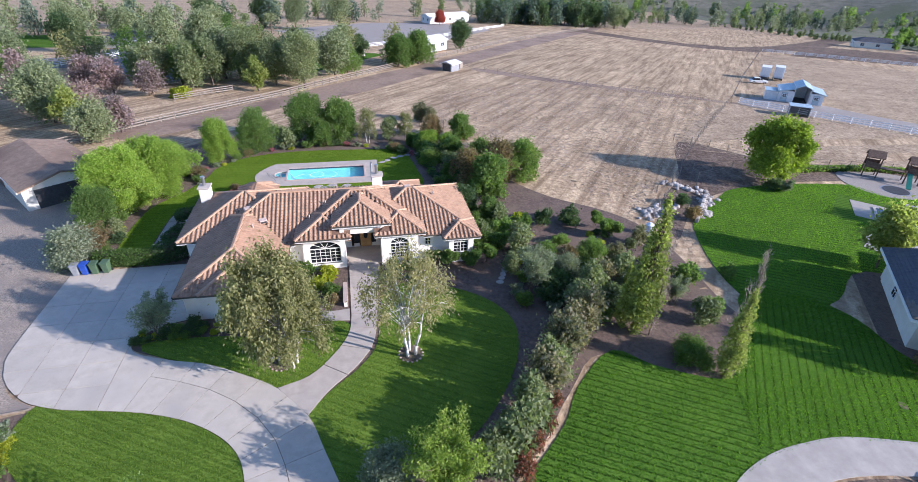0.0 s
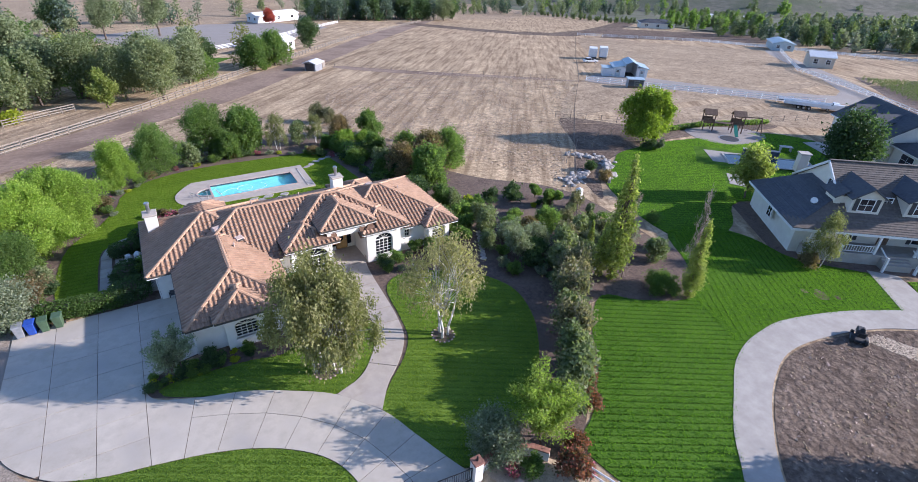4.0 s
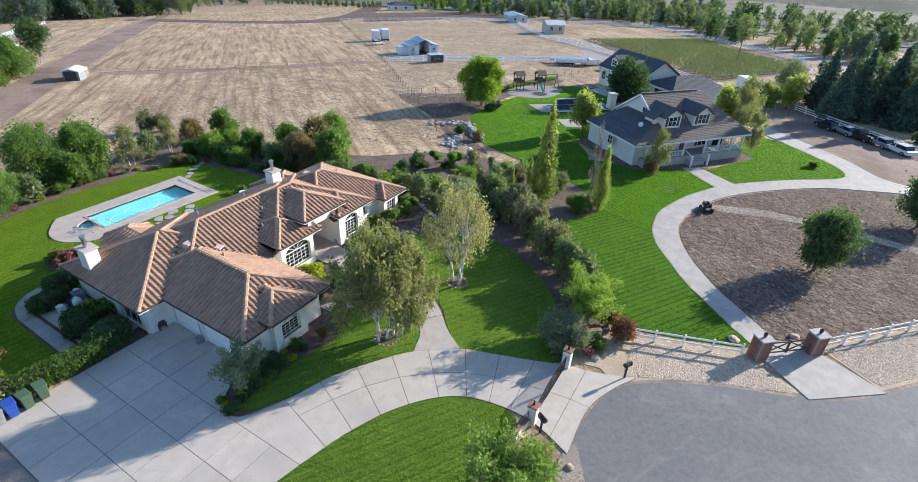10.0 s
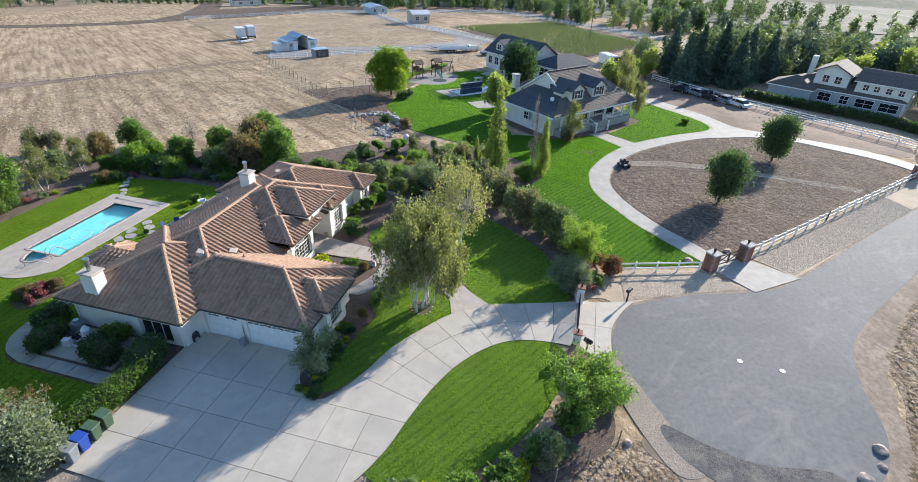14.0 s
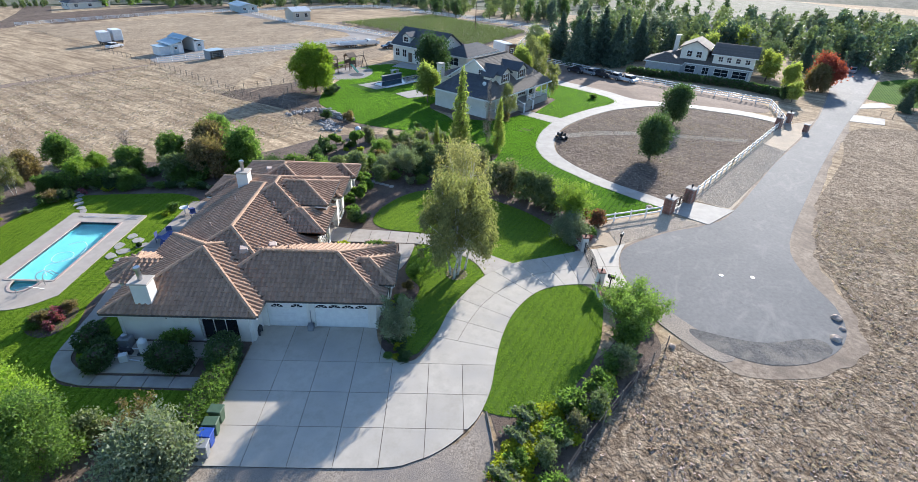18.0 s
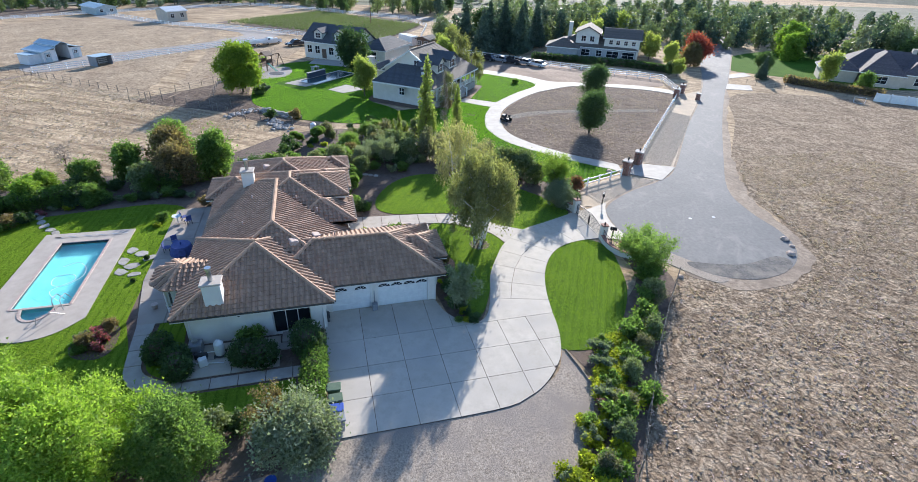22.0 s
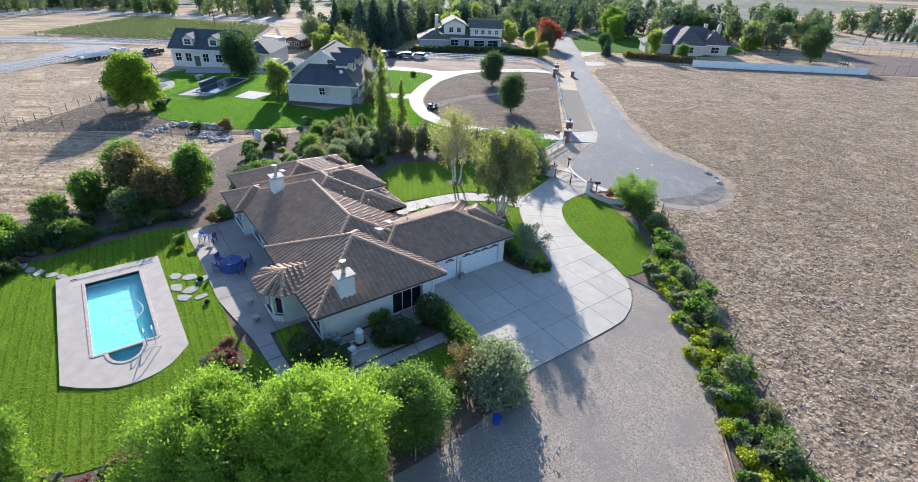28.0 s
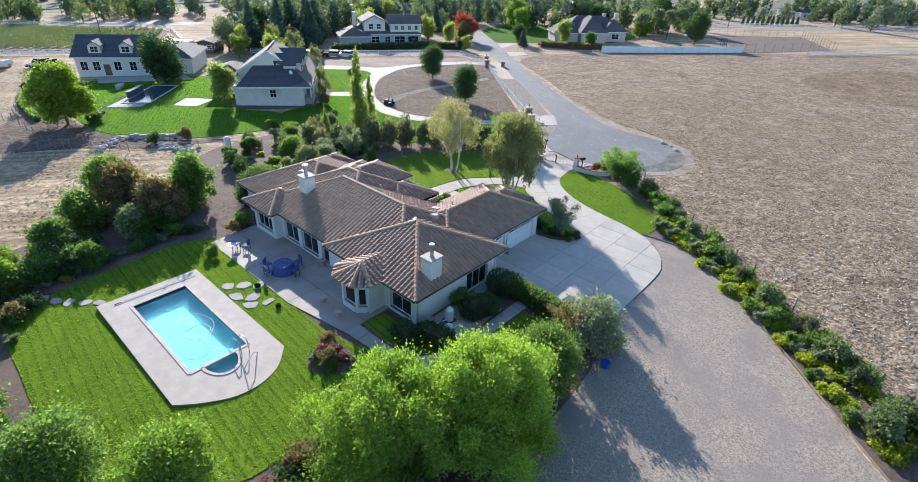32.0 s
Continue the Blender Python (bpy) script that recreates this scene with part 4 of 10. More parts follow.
ALL = (-40, 0, 20, 60)
cuts = [((-16.9, 0), (1, 0), ALL), ((0, 33.1), (0, 1), (-16.9, 10, 5, 45))]
cuts += [((x, 0), (1, 0), (-30, 24, -16.9, 45)) for x in (-22.1, -19.5)]
cuts += [((0, y), (0, 1), (-30, 24, -16.9, 45)) for y in (39.4, 37.0, 34.6, 32.2, 29.8, 27.6)]
cuts += [((0, y), (0, 1), (-16.9, 33.1, -13, 45)) for y in (39.4, 37.0, 34.6)]
MIDLINE = ((-16.4, 28.2, 0.98, -0.1), (-14.6, 27.9, 0.96, -0.24), (-12.6, 27.1, 0.92, -0.38), (-10.6, 26.1, 0.86, -0.5), (-8.8, 24.8, 0.78, -0.63), (-7.2, 23.2, 0.68, -0.73), (-6.0, 21.4, 0.52, -0.85), (-5.3, 19.6, 0.32, -0.95), (-4.8, 17.8, 0.1, -0.99), (-4.5, 16.2, 0.0, -1.0), (-4.3, 14.7, 0.0, -1.0), (-4.3, 13.0, 0.0, -1.0))
cuts += [((px_, py_), (nx_, ny_), (-17, 10, 5, 33.1)) for px_, py_, nx_, ny_ in MIDLINE[1:-1]]
for (ax_, ay_, *_), (bx_, by_, *_) in zip(MIDLINE, MIDLINE[1:]):
    mx_, my_ = (ax_ + bx_) / 2, (ay_ + by_) / 2
    cuts.append(((ax_, ay_), (ay_ - by_, bx_ - ax_), (mx_ - 1.0, my_ - 1.0, mx_ + 1.0, my_ + 1.0)))
layer("driveway_bed", DRIVE, 0.052, DIRT, "dark joints under the driveway slabs", 5, "driveway", skirt=0.05)
slabs("driveway", DRIVE, cuts, 0.085, 0.03, CONCRETE, "pale grey concrete driveway cut into large panels")

WALK = curve([(-6.3, 25.5, 1), (-4.3, 26.3), (-2.8, 28), (-1.8, 29.8), (-1.45, 31.6), (-1.45, 35.3), (-1.5, 40.4, 1), (1.5, 40.4, 1), (1.05, 37.6), (0.75, 33.4), (0.5, 30.8), (0, 28.5), (-1.3, 26.5), (-3, 24.7), (-4.2, 22.9, 1)])
wcuts = [((-4.6, 24.9), (0.5, 0.5), (-9, 20, 3, 30)), ((-2.6, 26.6), (0.6, 0.8), (-9, 20, 3, 31)), ((-1.2, 28.6), (0.35, 0.94), (-9, 20, 3, 34))]
wcuts += [((0, y), (0.06, 1), (-5, 26, 5, 42)) for y in (30.6, 32.4, 34.2, 36, 37.8)]
PINKISH = surf("walk_concrete", (0.36, 0.315, 0.27), (0.46, 0.405, 0.35), 1.4, 0.8, grain=50, relief=0.2, depth=0.01, patch=(0.38, 0.34, 0.31), patch_scale=0.4, patch_at=(0.5, 0.8), per_object=0.06)
slabs("front_walk", WALK, wcuts, 0.092, 0.05, PINKISH, "curved beige concrete walk to the front door", "path", 0.05)
slabs("side_walk", curve([(-1.5, 31.7, 1), (-3.2, 31.9), (-5.6, 32.6), (-6.3, 33.2, 1), (-6.3, 34.4, 1), (-4.6, 33.7), (-3, 33.1), (-1.5, 33.2, 1)]), [((-3.9, 0), (1, 0), (-9, 30, 0, 36))], 0.09, 0.05, PINKISH, "narrow concrete path branching from the front walk", "path", 0.05)
LOOP = curve([(-12.2, 54.4, 1), (-15.3, 54.2), (-17.4, 53.9), (-18.8, 52.8), (-19.4, 51, 1), (-19.5, 42.2, 1), (-18.5, 42.2, 1), (-18.5, 50.4, 1), (-17.9, 51.9), (-17.0, 52.9), (-15.4, 53.2), (-12.2, 53.2, 1)])
slabs("garden_path", LOOP, [((0, y), (0, 1), (-22, 40, -16, 55)) for y in (44, 45.6, 47.2, 48.8, 50.4)] + [((x, 0), (1, 0), (-17, 52, -10, 55)) for x in (-16.4, -14.9, -13.4)], 0.09, 0.05, CONCRETE_PALE, "grey concrete garden path round the house corner", "path", 0.05)
slabs("equipment_pad", [(-18.3, 44.8), (-15.3, 44.8), (-15.3, 50.6), (-18.3, 50.6)], [((0, 47.7), (0, 1), (-20, 40, -10, 55)), ((-16.8, 0), (1, 0), (-20, 40, -10, 55))], 0.07, 0.05, CONCRETE, "grey concrete pad beside the house wall", "pavement", 0.05)
slabs("patio", [(6, 55.2), (-6.6, 55.3), (-12.3, 54.4), (-12.3, 50.2), (2.2, 50.0), (6.3, 50.6)], [((x, 0), (1, 0), (-14, 48, 8, 58)) for x in (-9.4, -6.5, -3.4, -0.3, 2.8)] + [((0, 52.7), (0, 1), (-14, 48, 8, 58))], 0.09, 0.06, PATIO, "stained tan concrete patio behind the house", "pavement", 0.035)
for x, y, r, a in ((-1.5, 57.3, 0.55, 10), (-2.2, 56.4, 0.6, 60), (-3.0, 55.6, 0.6, 120), (-3.2, 57.5, 0.6, 200), (-4.1, 56.7, 0.62, 280), (-4.9, 57.3, 0.6, 40), (-5.4, 56.2, 0.5, 95), (3.2, 64.6, 0.5, 20), (4.0, 65.3, 0.5, 80), (4.9, 66.1, 0.5, 150), (5.8, 66.7, 0.5, 30), (6.9, 67.2, 0.5, 200), (7.9, 67.6, 0.45, 100)):
    bm = prism(bmesh.new(), [(r * (1 + 0.22 * math.sin(3 * k + a)) * math.cos(k * 0.9 + a), r * 0.72 * (1 + 0.2 * math.cos(2 * k + a)) * math.sin(k * 0.9 + a)) for k in range(7)], -0.04, 0.05, 0.02)
    tagged(put("stepping_stone", bm_mesh("stepping_stone", bm, STONE), None, stand(x, y, a, 0.05)), "flat pale stepping stone set in the lawn", "stone", "stepping stones")

PZ = land(-4, 58) + 0.12
deck_out = curve([(2.5, 65, 1), (2.4, 58, 1), (-10.5, 58, 1), (-11.8, 59.2), (-12.4, 60.6), (-12.3, 62.2), (-11.4, 63.8), (-10.4, 65, 1)][::-1])
pool_out = [(0.8, 59.5), (0.8, 63.3), (-8.7, 63.3), (-8.7, 59.5)]
spa_out = [(-8.72, 60.35)] + [(-8.72 - 1.55 * math.sin(a * math.pi / 10), 61.45 - 1.1 * math.cos(a * math.pi / 10)) for a in range(1, 10)] + [(-8.72, 62.55)]


def ring_deck():
    """The deck slab with the pool and spa openings cut through."""
    bm = bmesh.new()
    hole = [(0.8, 59.5), (0.8, 63.3), (-8.7, 63.3), (-8.7, 62.55)] + spa_out[::-1][1:-1] + [(-8.7, 60.35), (-8.7, 59.5)]
    loops = []
    for ring in (deck_out, hole):
        vs = [bm.verts.new((x, y, PZ)) for x, y in ring]
        loops += [bm.edges.new((a, b)) for a, b in zip(vs, vs[1:] + vs[:1])]
    bmesh.ops.triangle_fill(bm, use_beauty=True, edges=loops)
    def inside(p):
        return (-8.7 < p.x < 0.8 and 59.5 < p.y < 63.3) or ((p.x + 8.7) / 1.5) ** 2 + ((p.y - 61.45) / 1.05) ** 2 < 0.9 and p.x < -8.7
    bmesh.ops.delete(bm, geom=[f for f in bm.faces if inside(f.calc_center_median())], context="FACES")
    low = bmesh.ops.extrude_face_region(bm, geom=bm.faces[:])["geom"]
    for v in low:
        if isinstance(v, bmesh.types.BMVert):
            v.co.z -= 0.45
    bmesh.ops.recalc_face_normals(bm, faces=bm.faces[:])
    return bm


tagged(put("pool_deck", bm_mesh("pool_deck", ring_deck(), DECK)), "pale beige concrete deck round the pool", "pavement", "", "structure")
pool = thing("swimming_pool", "rectangular swimming pool with turquoise water and red coping", "pool")


def basin(outline, depth, z):
    bm = bmesh.new()
    hi = [bm.verts.new((x, y, z)) for x, y in outline]
    lo = [bm.verts.new((x, y, z - depth)) for x, y in outline]
    n = len(outline)
    for i in range(n):
        bm.faces.new((hi[i], hi[(i + 1) % n], lo[(i + 1) % n], lo[i]))
    bm.faces.new(lo)
    bmesh.ops.recalc_face_normals(bm, faces=bm.faces[:])
    bmesh.ops.reverse_faces(bm, faces=bm.faces[:])
    return bm


def flat(outline, z):
    bm = bmesh.new()
    bm.faces.new([bm.verts.new((x, y, z)) for x, y in outline])
    bmesh.ops.recalc_face_normals(bm, faces=bm.faces[:])
    if bm.faces[:][0].normal.z < 0:
        bmesh.ops.reverse_faces(bm, faces=bm.faces[:])
    return bm


part("basin", basin(pool_out, 0.7, PZ - 0.001), POOL_SHELL, pool)
part("spa_basin", basin(spa_out, 0.55, PZ - 0.001), POOL_SHELL, pool)
for nm, ol in (("water", pool_out), ("spa_water", spa_out)):
    w = part(nm, flat(ol, PZ - 0.12), WATER, pool, "clear rippled pool water")
    w.visible_shadow = False
part("tile_band", boxes((0.78, 59.5, PZ - 0.25, 0.799, 63.3, PZ - 0.03), (-8.7, 63.28, PZ - 0.25, 0.8, 63.299, PZ - 0.03), (-8.7, 59.501, PZ - 0.25, 0.8, 59.52, PZ - 0.03)), NAVY, pool, "dark blue tile band at the waterline")
def coping(a, b):
    a, b = Vector(a), Vector(b)
    n = max(1, round((b - a).length / 0.6))
    side = Vector((-(b - a).y, (b - a).x)).normalized() * 0.11
    for i in range(n):
        p, q = a.lerp(b, i / n + 0.004 / n), a.lerp(b, (i + 1) / n - 0.004 / n)
        bm = prism(bmesh.new(), [tuple(p - side), tuple(q - side), tuple(q + side), tuple(p + side)], PZ - 0.02, PZ + 0.04, 0.015)
        part("coping_stone", bm, COPING, pool)
for a, b in zip(pool_out, pool_out[1:] + pool_out[:1]):
    coping(a, b)
for a, b in zip(spa_out, spa_out[1:]):
    coping(a, b)
# steps, rails and the cleaner's hose
part("pool_step", boxes((-8.7, 59.5, PZ - 0.9, -7.9, 60.5, PZ - 0.5), (-8.7, 59.5, PZ - 0.5, -8.3, 60.5, PZ - 0.25)), POOL_SHELL, pool)
for y in (59.75, 60.25):
    bm = bmesh.new()
    pts = [(-9.25, y, PZ), (-9.25, y, PZ + 0.75), (-9.0, y, PZ + 0.9), (-8.3, y, PZ + 0.75), (-7.7, y, PZ - 0.1)]
    for a, b in zip(pts, pts[1:]):
        tube(bm, a, b, 0.03)
    part("hand_rail", bm, STEEL, pool, "bent steel pool rail")
bm = bmesh.new()
pts = [(-9.8, 59.5, PZ), (-10.4, 60.0, PZ + 0.65), (-10.9, 60.6, PZ + 0.7), (-10.7, 60.9, PZ)]
for a, b in zip(pts, pts[1:]):
    tube(bm, a, b, 0.03)
part("hand_rail", bm, STEEL, pool, "bent steel spa rail")
hose = curve([(-7.9, 60.6), (-6.5, 61.6), (-5.2, 60.4), (-4.3, 60.9), (-4.6, 61.9), (-5.6, 61.8), (-5.9, 60.9), (-4.8, 60.0), (-3.4, 60.2), (-2.6, 61.0), (-3.1, 61.9)], 5, False)
bm = bmesh.new()
for a, b in zip(hose, hose[1:]):
    tube(bm, (*a, PZ - 0.13), (*b, PZ - 0.13), 0.022, None, 6)
tagged(put("pool_hose", bm_mesh("pool_hose", bm, WHITE_PAINT)), "pale cleaner hose coiled on the pool water", "hose")

pole = thing("pool_pole", "long white telescopic pool pole lying on the deck", "pole")
part("tube", tube(bmesh.new(), (1.75, 63.6, PZ + 0.05), (1.6, 58.4, PZ + 0.05), 0.022, None, 8), WHITE_PAINT, pole)
part("grip", tube(bmesh.new(), (1.763, 64.05, PZ + 0.05), (1.75, 63.6, PZ + 0.05), 0.03, None, 8), DARK_GREY, pole)

# ---- main house: hip roofs of clay tile over cream walls ----
EAVE = 2.75
# x0, y0, x1, y1, eave height, pitch
HIPS = {
    "west": (-15.7, 41.1, -5.4, 51.1, EAVE, 0.43),
    "garage": (-13.9, 33.0, -6.3, 46.0, EAVE, 0.43),
    "garage_end": (-12.1, 32.5, -8.1, 37.2, 3.05, 0.43),
    "main": (-13.7, 39.4, 5.5, 50.7, EAVE - 0.02, 0.42),
    "south": (-5.75, 39.05, 5.4, 48.8, 3.4, 0.42),
    "dining": (-5.75, 38.75, -1.1, 43.9, 3.4, 0.43),
    "entry": (-2.6, 39.1, 2.4, 45.6, 4.35, 0.43),
    "study": (0.95, 38.7, 5.4, 43.6, 3.4, 0.43),
    "east": (-1.0, 39.3, 10.35, 49.95, EAVE, 0.43),
    "east_end": (7.0, 38.4, 10.4, 41.9, EAVE, 0.43),
    "nook": (1.8, 46.8, 6.4, 51.5, EAVE, 0.43),
}
FOOT = [(-15.1, 41.7), (-13.45, 41.7), (-13.45, 33.6), (-11.5, 33.6), (-11.5, 33.05), (-8.7, 33.05), (-8.7, 33.6), (-6.9, 33.6), (-6.9, 40.0), (-5.15, 40.0), (-5.15, 39.35), (-1.65, 39.35), (-1.65, 42.6), (1.5, 42.6), (1.5, 39.3), (4.8, 39.3), (4.8, 39.9), (7.6, 39.9), (7.6, 39.0), (9.8, 39.0), (9.8, 49.4), (5.8, 49.4), (5.8, 50.9), (2.4, 50.9), (2.4, 50.2), (-6.0, 50.2), (-6.0, 50.5), (-8.9, 50.5), (-8.9, 51.9), (-9.6, 52.6), (-11.1, 52.6), (-11.8, 51.9), (-11.8, 50.5), (-15.1, 50.5)]
house = thing("house", "single-storey cream stucco house with a clay tile hip roof", "house")
HZ = 0.06


GAP = (-1.1, 38.0, 0.95, 42.35)  # the open entry, where only the raised hip covers


def hip_height(h, x, y):
    x0, y0, x1, y1, z, p = h
    d = min(x - x0, x1 - x, y - y0, y1 - y)
    if z < 4 and GAP[0] < x < GAP[2] and y < GAP[3]:
        return -9.0
    return z + p * d if d >= -1e-6 else -9.0


def roof_top(x, y, skip=None):
    return max(hip_height(h, x, y) for k, h in HIPS.items() if k != skip)


def hip_faces(h):
    """The slopes of one hip roof, each as corner points from eave up, anticlockwise seen from above."""
    x0, y0, x1, y1, z, p = h
    w, d = x1 - x0, y1 - y0
    r = min(w, d) / 2
    t = z + p * r
    if w >= d:
        a, b = (x0 + r, y0 + r, t), (x1 - r, y0 + r, t)
        return [((x0, y0, z), (x1, y0, z), b, a), ((x1, y0, z), (x1, y1, z), b), ((x1, y1, z), (x0, y1, z), a, b), ((x0, y1, z), (x0, y0, z), a)]
    a, b = (x0 + r, y0 + r, t), (x0 + r, y1 - r, t)
    return [((x0, y0, z), (x1, y0, z), a), ((x1, y0, z), (x1, y1, z), b, a), ((x1, y1, z), (x0, y1, z), b), ((x0, y1, z), (x0, y0, z), a, b)]


def inside_tri(q, pts):
    n = len(pts)
    return all((pts[(i + 1) % n][0] - pts[i][0]) * (q[1] - pts[i][1]) - (pts[(i + 1) % n][1] - pts[i][1]) * (q[0] - pts[i][0]) > -0.02 for i in range(n))


roof = put("roof", mesh_of("roof", [], [], FELT), house)
for k, h in HIPS.items():
    bm = bmesh.new()
    for f in hip_faces(h):
        bm.faces.new([bm.verts.new((x, y, zz - 0.03)) for x, y, zz in f])
    bmesh.ops.remove_doubles(bm, verts=bm.verts[:], dist=0.001)
    if k in ("main", "south", "east", "dining", "study"):
        for co, no in (((GAP[0], 0, 0), (1, 0, 0)), ((GAP[2], 0, 0), (1, 0, 0)), ((0, GAP[3], 0), (0, 1, 0))):
            bmesh.ops.bisect_plane(bm, geom=bm.verts[:] + bm.edges[:] + bm.faces[:], plane_co=co, plane_no=no)
        inside = [f for f in bm.faces if GAP[0] < f.calc_center_median().x < GAP[2] and f.calc_center_median().y < GAP[3]]
        bmesh.ops.delete(bm, geom=inside, context="FACES")
    part("roof_deck", bm, FELT, roof)


def tile_mesh():
    """One barrel tile: a raised roll beside a shallow pan, along +y up the slope."""
    prof = [(-0.18, 0.0), (-0.15, 0.052), (-0.095, 0.086), (-0.035, 0.086), (0.02, 0.052), (0.05, 0.0), (0.18, 0.0)]
    verts = [(-0.065 + (x + 0.065) * wide if abs(x) < 0.17 else x, y, z * wide + lift) for y, lift, wide in ((-0.21, 0.045, 1.08), (0.21, 0.0, 0.88)) for x, z in prof]
    verts += [(x, -0.21, 0.0) for x, z in prof]
    n = len(prof)
    faces = [(i, i + 1, n + i + 1, n + i) for i in range(n - 1)] + [(2 * n + i, 2 * n + i + 1, i + 1, i) for i in range(n - 1)]
    return verts, faces


TV, TF = tile_mesh()
TILE_ME = mesh_of("roof_tile", TV, TF, TILE)
rest_v, rest_f, single = [], [], 0
for k, h in HIPS.items():
    for face in hip_faces(h):
        a, b, c = Vector(face[0]), Vector(face[1]), Vector(face[2])
        along = (b - a).normalized()
        up = along.cross(Vector((0, 0, 1))).normalized() * -1
        normal = along.cross((c - b)).normalized()
        slope = normal.cross(along).normalized()
        width, rise = (b - a).length, abs((c - a).dot(slope))
        turn = Matrix((along, slope, normal)).transposed().to_4x4()
        ring = [(p[0], p[1]) for p in face]
        rows, cols = int(rise / 0.36) + 1, int(width / 0.36)
        for r in range(rows):
            for cidx in range(cols):
                q = a + along * ((cidx + 0.5) * width / cols) + slope * (r * 0.36 + 0.17)
                if not inside_tri((q.x, q.y), ring) or hip_height(h, q.x, q.y) < 0 or roof_top(q.x, q.y, k) > q.z + 0.01:
                    continue
                m = Matrix.Translation(q + normal * 0.005) @ turn
                if k == "west" and normal.x < -0.1 and single < 300:
                    put("tile", TILE_ME, roof, m)
                    single += 1
                else:
                    base = len(rest_v)
                    rest_v += [tuple(m @ Vector(v)) for v in TV]
                    rest_f += [tuple(base + i for i in f) for f in TF]
tagged(put("roof_tiles", mesh_of("roof_tiles", rest_v, rest_f, TILE), roof), "rows of brown clay barrel tiles", "", "", "stuff")


def cap_mesh(n=5):
    v = []
    for y, r in ((-0.22, 0.17), (0.24, 0.14)):
        v += [(r * math.cos(math.pi * i / (n - 1)), y, r * 0.75 * math.sin(math.pi * i / (n - 1))) for i in range(n)]
    return v, [(i, i + 1, n + i + 1, n + i) for i in range(n - 1)] + [tuple(range(n))]


CV, CF = cap_mesh()
CAP_ME = mesh_of("ridge_tile", CV, CF, TILE_CAP)
for k, h in HIPS.items():
    faces = hip_faces(h)
    done = set()
    for f in faces:
        n = len(f)
        for i in range(n):
            p, q = Vector(f[i]), Vector(f[(i + 1) % n])
            key = tuple(sorted((tuple(round(c, 2) for c in p), tuple(round(c, 2) for c in q))))
            if key in done or max(p.z, q.z) - h[4] < 0.2:
                continue
            done.add(key)
            if q.z < p.z:
                p, q = q, p
            steps = int((q - p).length / 0.38)
            turn = (q - p).to_track_quat("Y", "Z").to_matrix().to_4x4()
            for s in range(steps):
                c = p.lerp(q, (s + 0.5) / steps)
                if roof_top(c.x, c.y, k) < c.z + 0.03:
                    put("ridge_tile", CAP_ME, roof, Matrix.Translation(c + Vector((0, 0, 0.045))) @ turn)

# bay roof: half an octagon with its own hips
BAY = [(-12.35, 51.0), (-8.35, 51.0), (-8.35, 52.15), (-9.35, 53.15), (-11.35, 53.15), (-12.35, 52.15)]
bm = bmesh.new()
apex = bm.verts.new((-10.35, 51.2, EAVE + 0.78))
back = bm.verts.new((-10.35, 49.2, EAVE + 0.78))
rim = [bm.verts.new((x, y, EAVE)) for x, y in BAY]
for i in range(1, 5):
    bm.faces.new((rim[i], rim[i + 1], apex))
bm.faces.new((rim[0], back, apex, rim[5]))
bm.faces.new((rim[1], rim[2], apex, back))
bmesh.ops.recalc_face_normals(bm, faces=bm.faces[:])
part("bay_roof", bm, FELT, roof)
v, f = [], []
for i in range(1, 6):
    a, b = Vector((*BAY[i], EAVE)), Vector((*BAY[(i + 1) % 6], EAVE))
    tip = Vector((-10.35, 51.2, EAVE + 0.78))
    along = (b - a).normalized()
    normal = along.cross(tip - a).normalized()
    slope = normal.cross(along)
    turn = Matrix((along, slope, normal)).transposed().to_4x4()
    ring = [(a.x, a.y), (b.x, b.y), (tip.x, tip.y)]
    if i == 1:
        ring.append((-10.35, 49.2))
    if i == 5:
        ring.insert(2, (-10.35, 49.2))
    cols = max(1, int((b - a).length / 0.36))
    for r in range(8):
        for cidx in range(-7, cols + 7):
            q = a + along * ((cidx + 0.5) * (b - a).length / cols) + slope * (r * 0.36 + 0.17)
            if inside_tri((q.x, q.y), ring) and roof_top(q.x, q.y) < q.z + 0.02:
                base = len(v)
                v += [tuple(Matrix.Translation(q) @ turn @ Vector(p)) for p in TV]
                f += [tuple(base + j for j in g) for g in TF]
    d = tip - a
    for s in range(5):
        put("ridge_tile", CAP_ME, roof, Matrix.Translation(a.lerp(tip, (s + 0.5) / 5) + Vector((0, 0, 0.02))) @ d.to_track_quat("Y", "Z").to_matrix().to_4x4())
tagged(put("bay_tiles", mesh_of("bay_tiles", v, f, TILE), roof), "clay tiles over the bay window", "", "", "stuff")

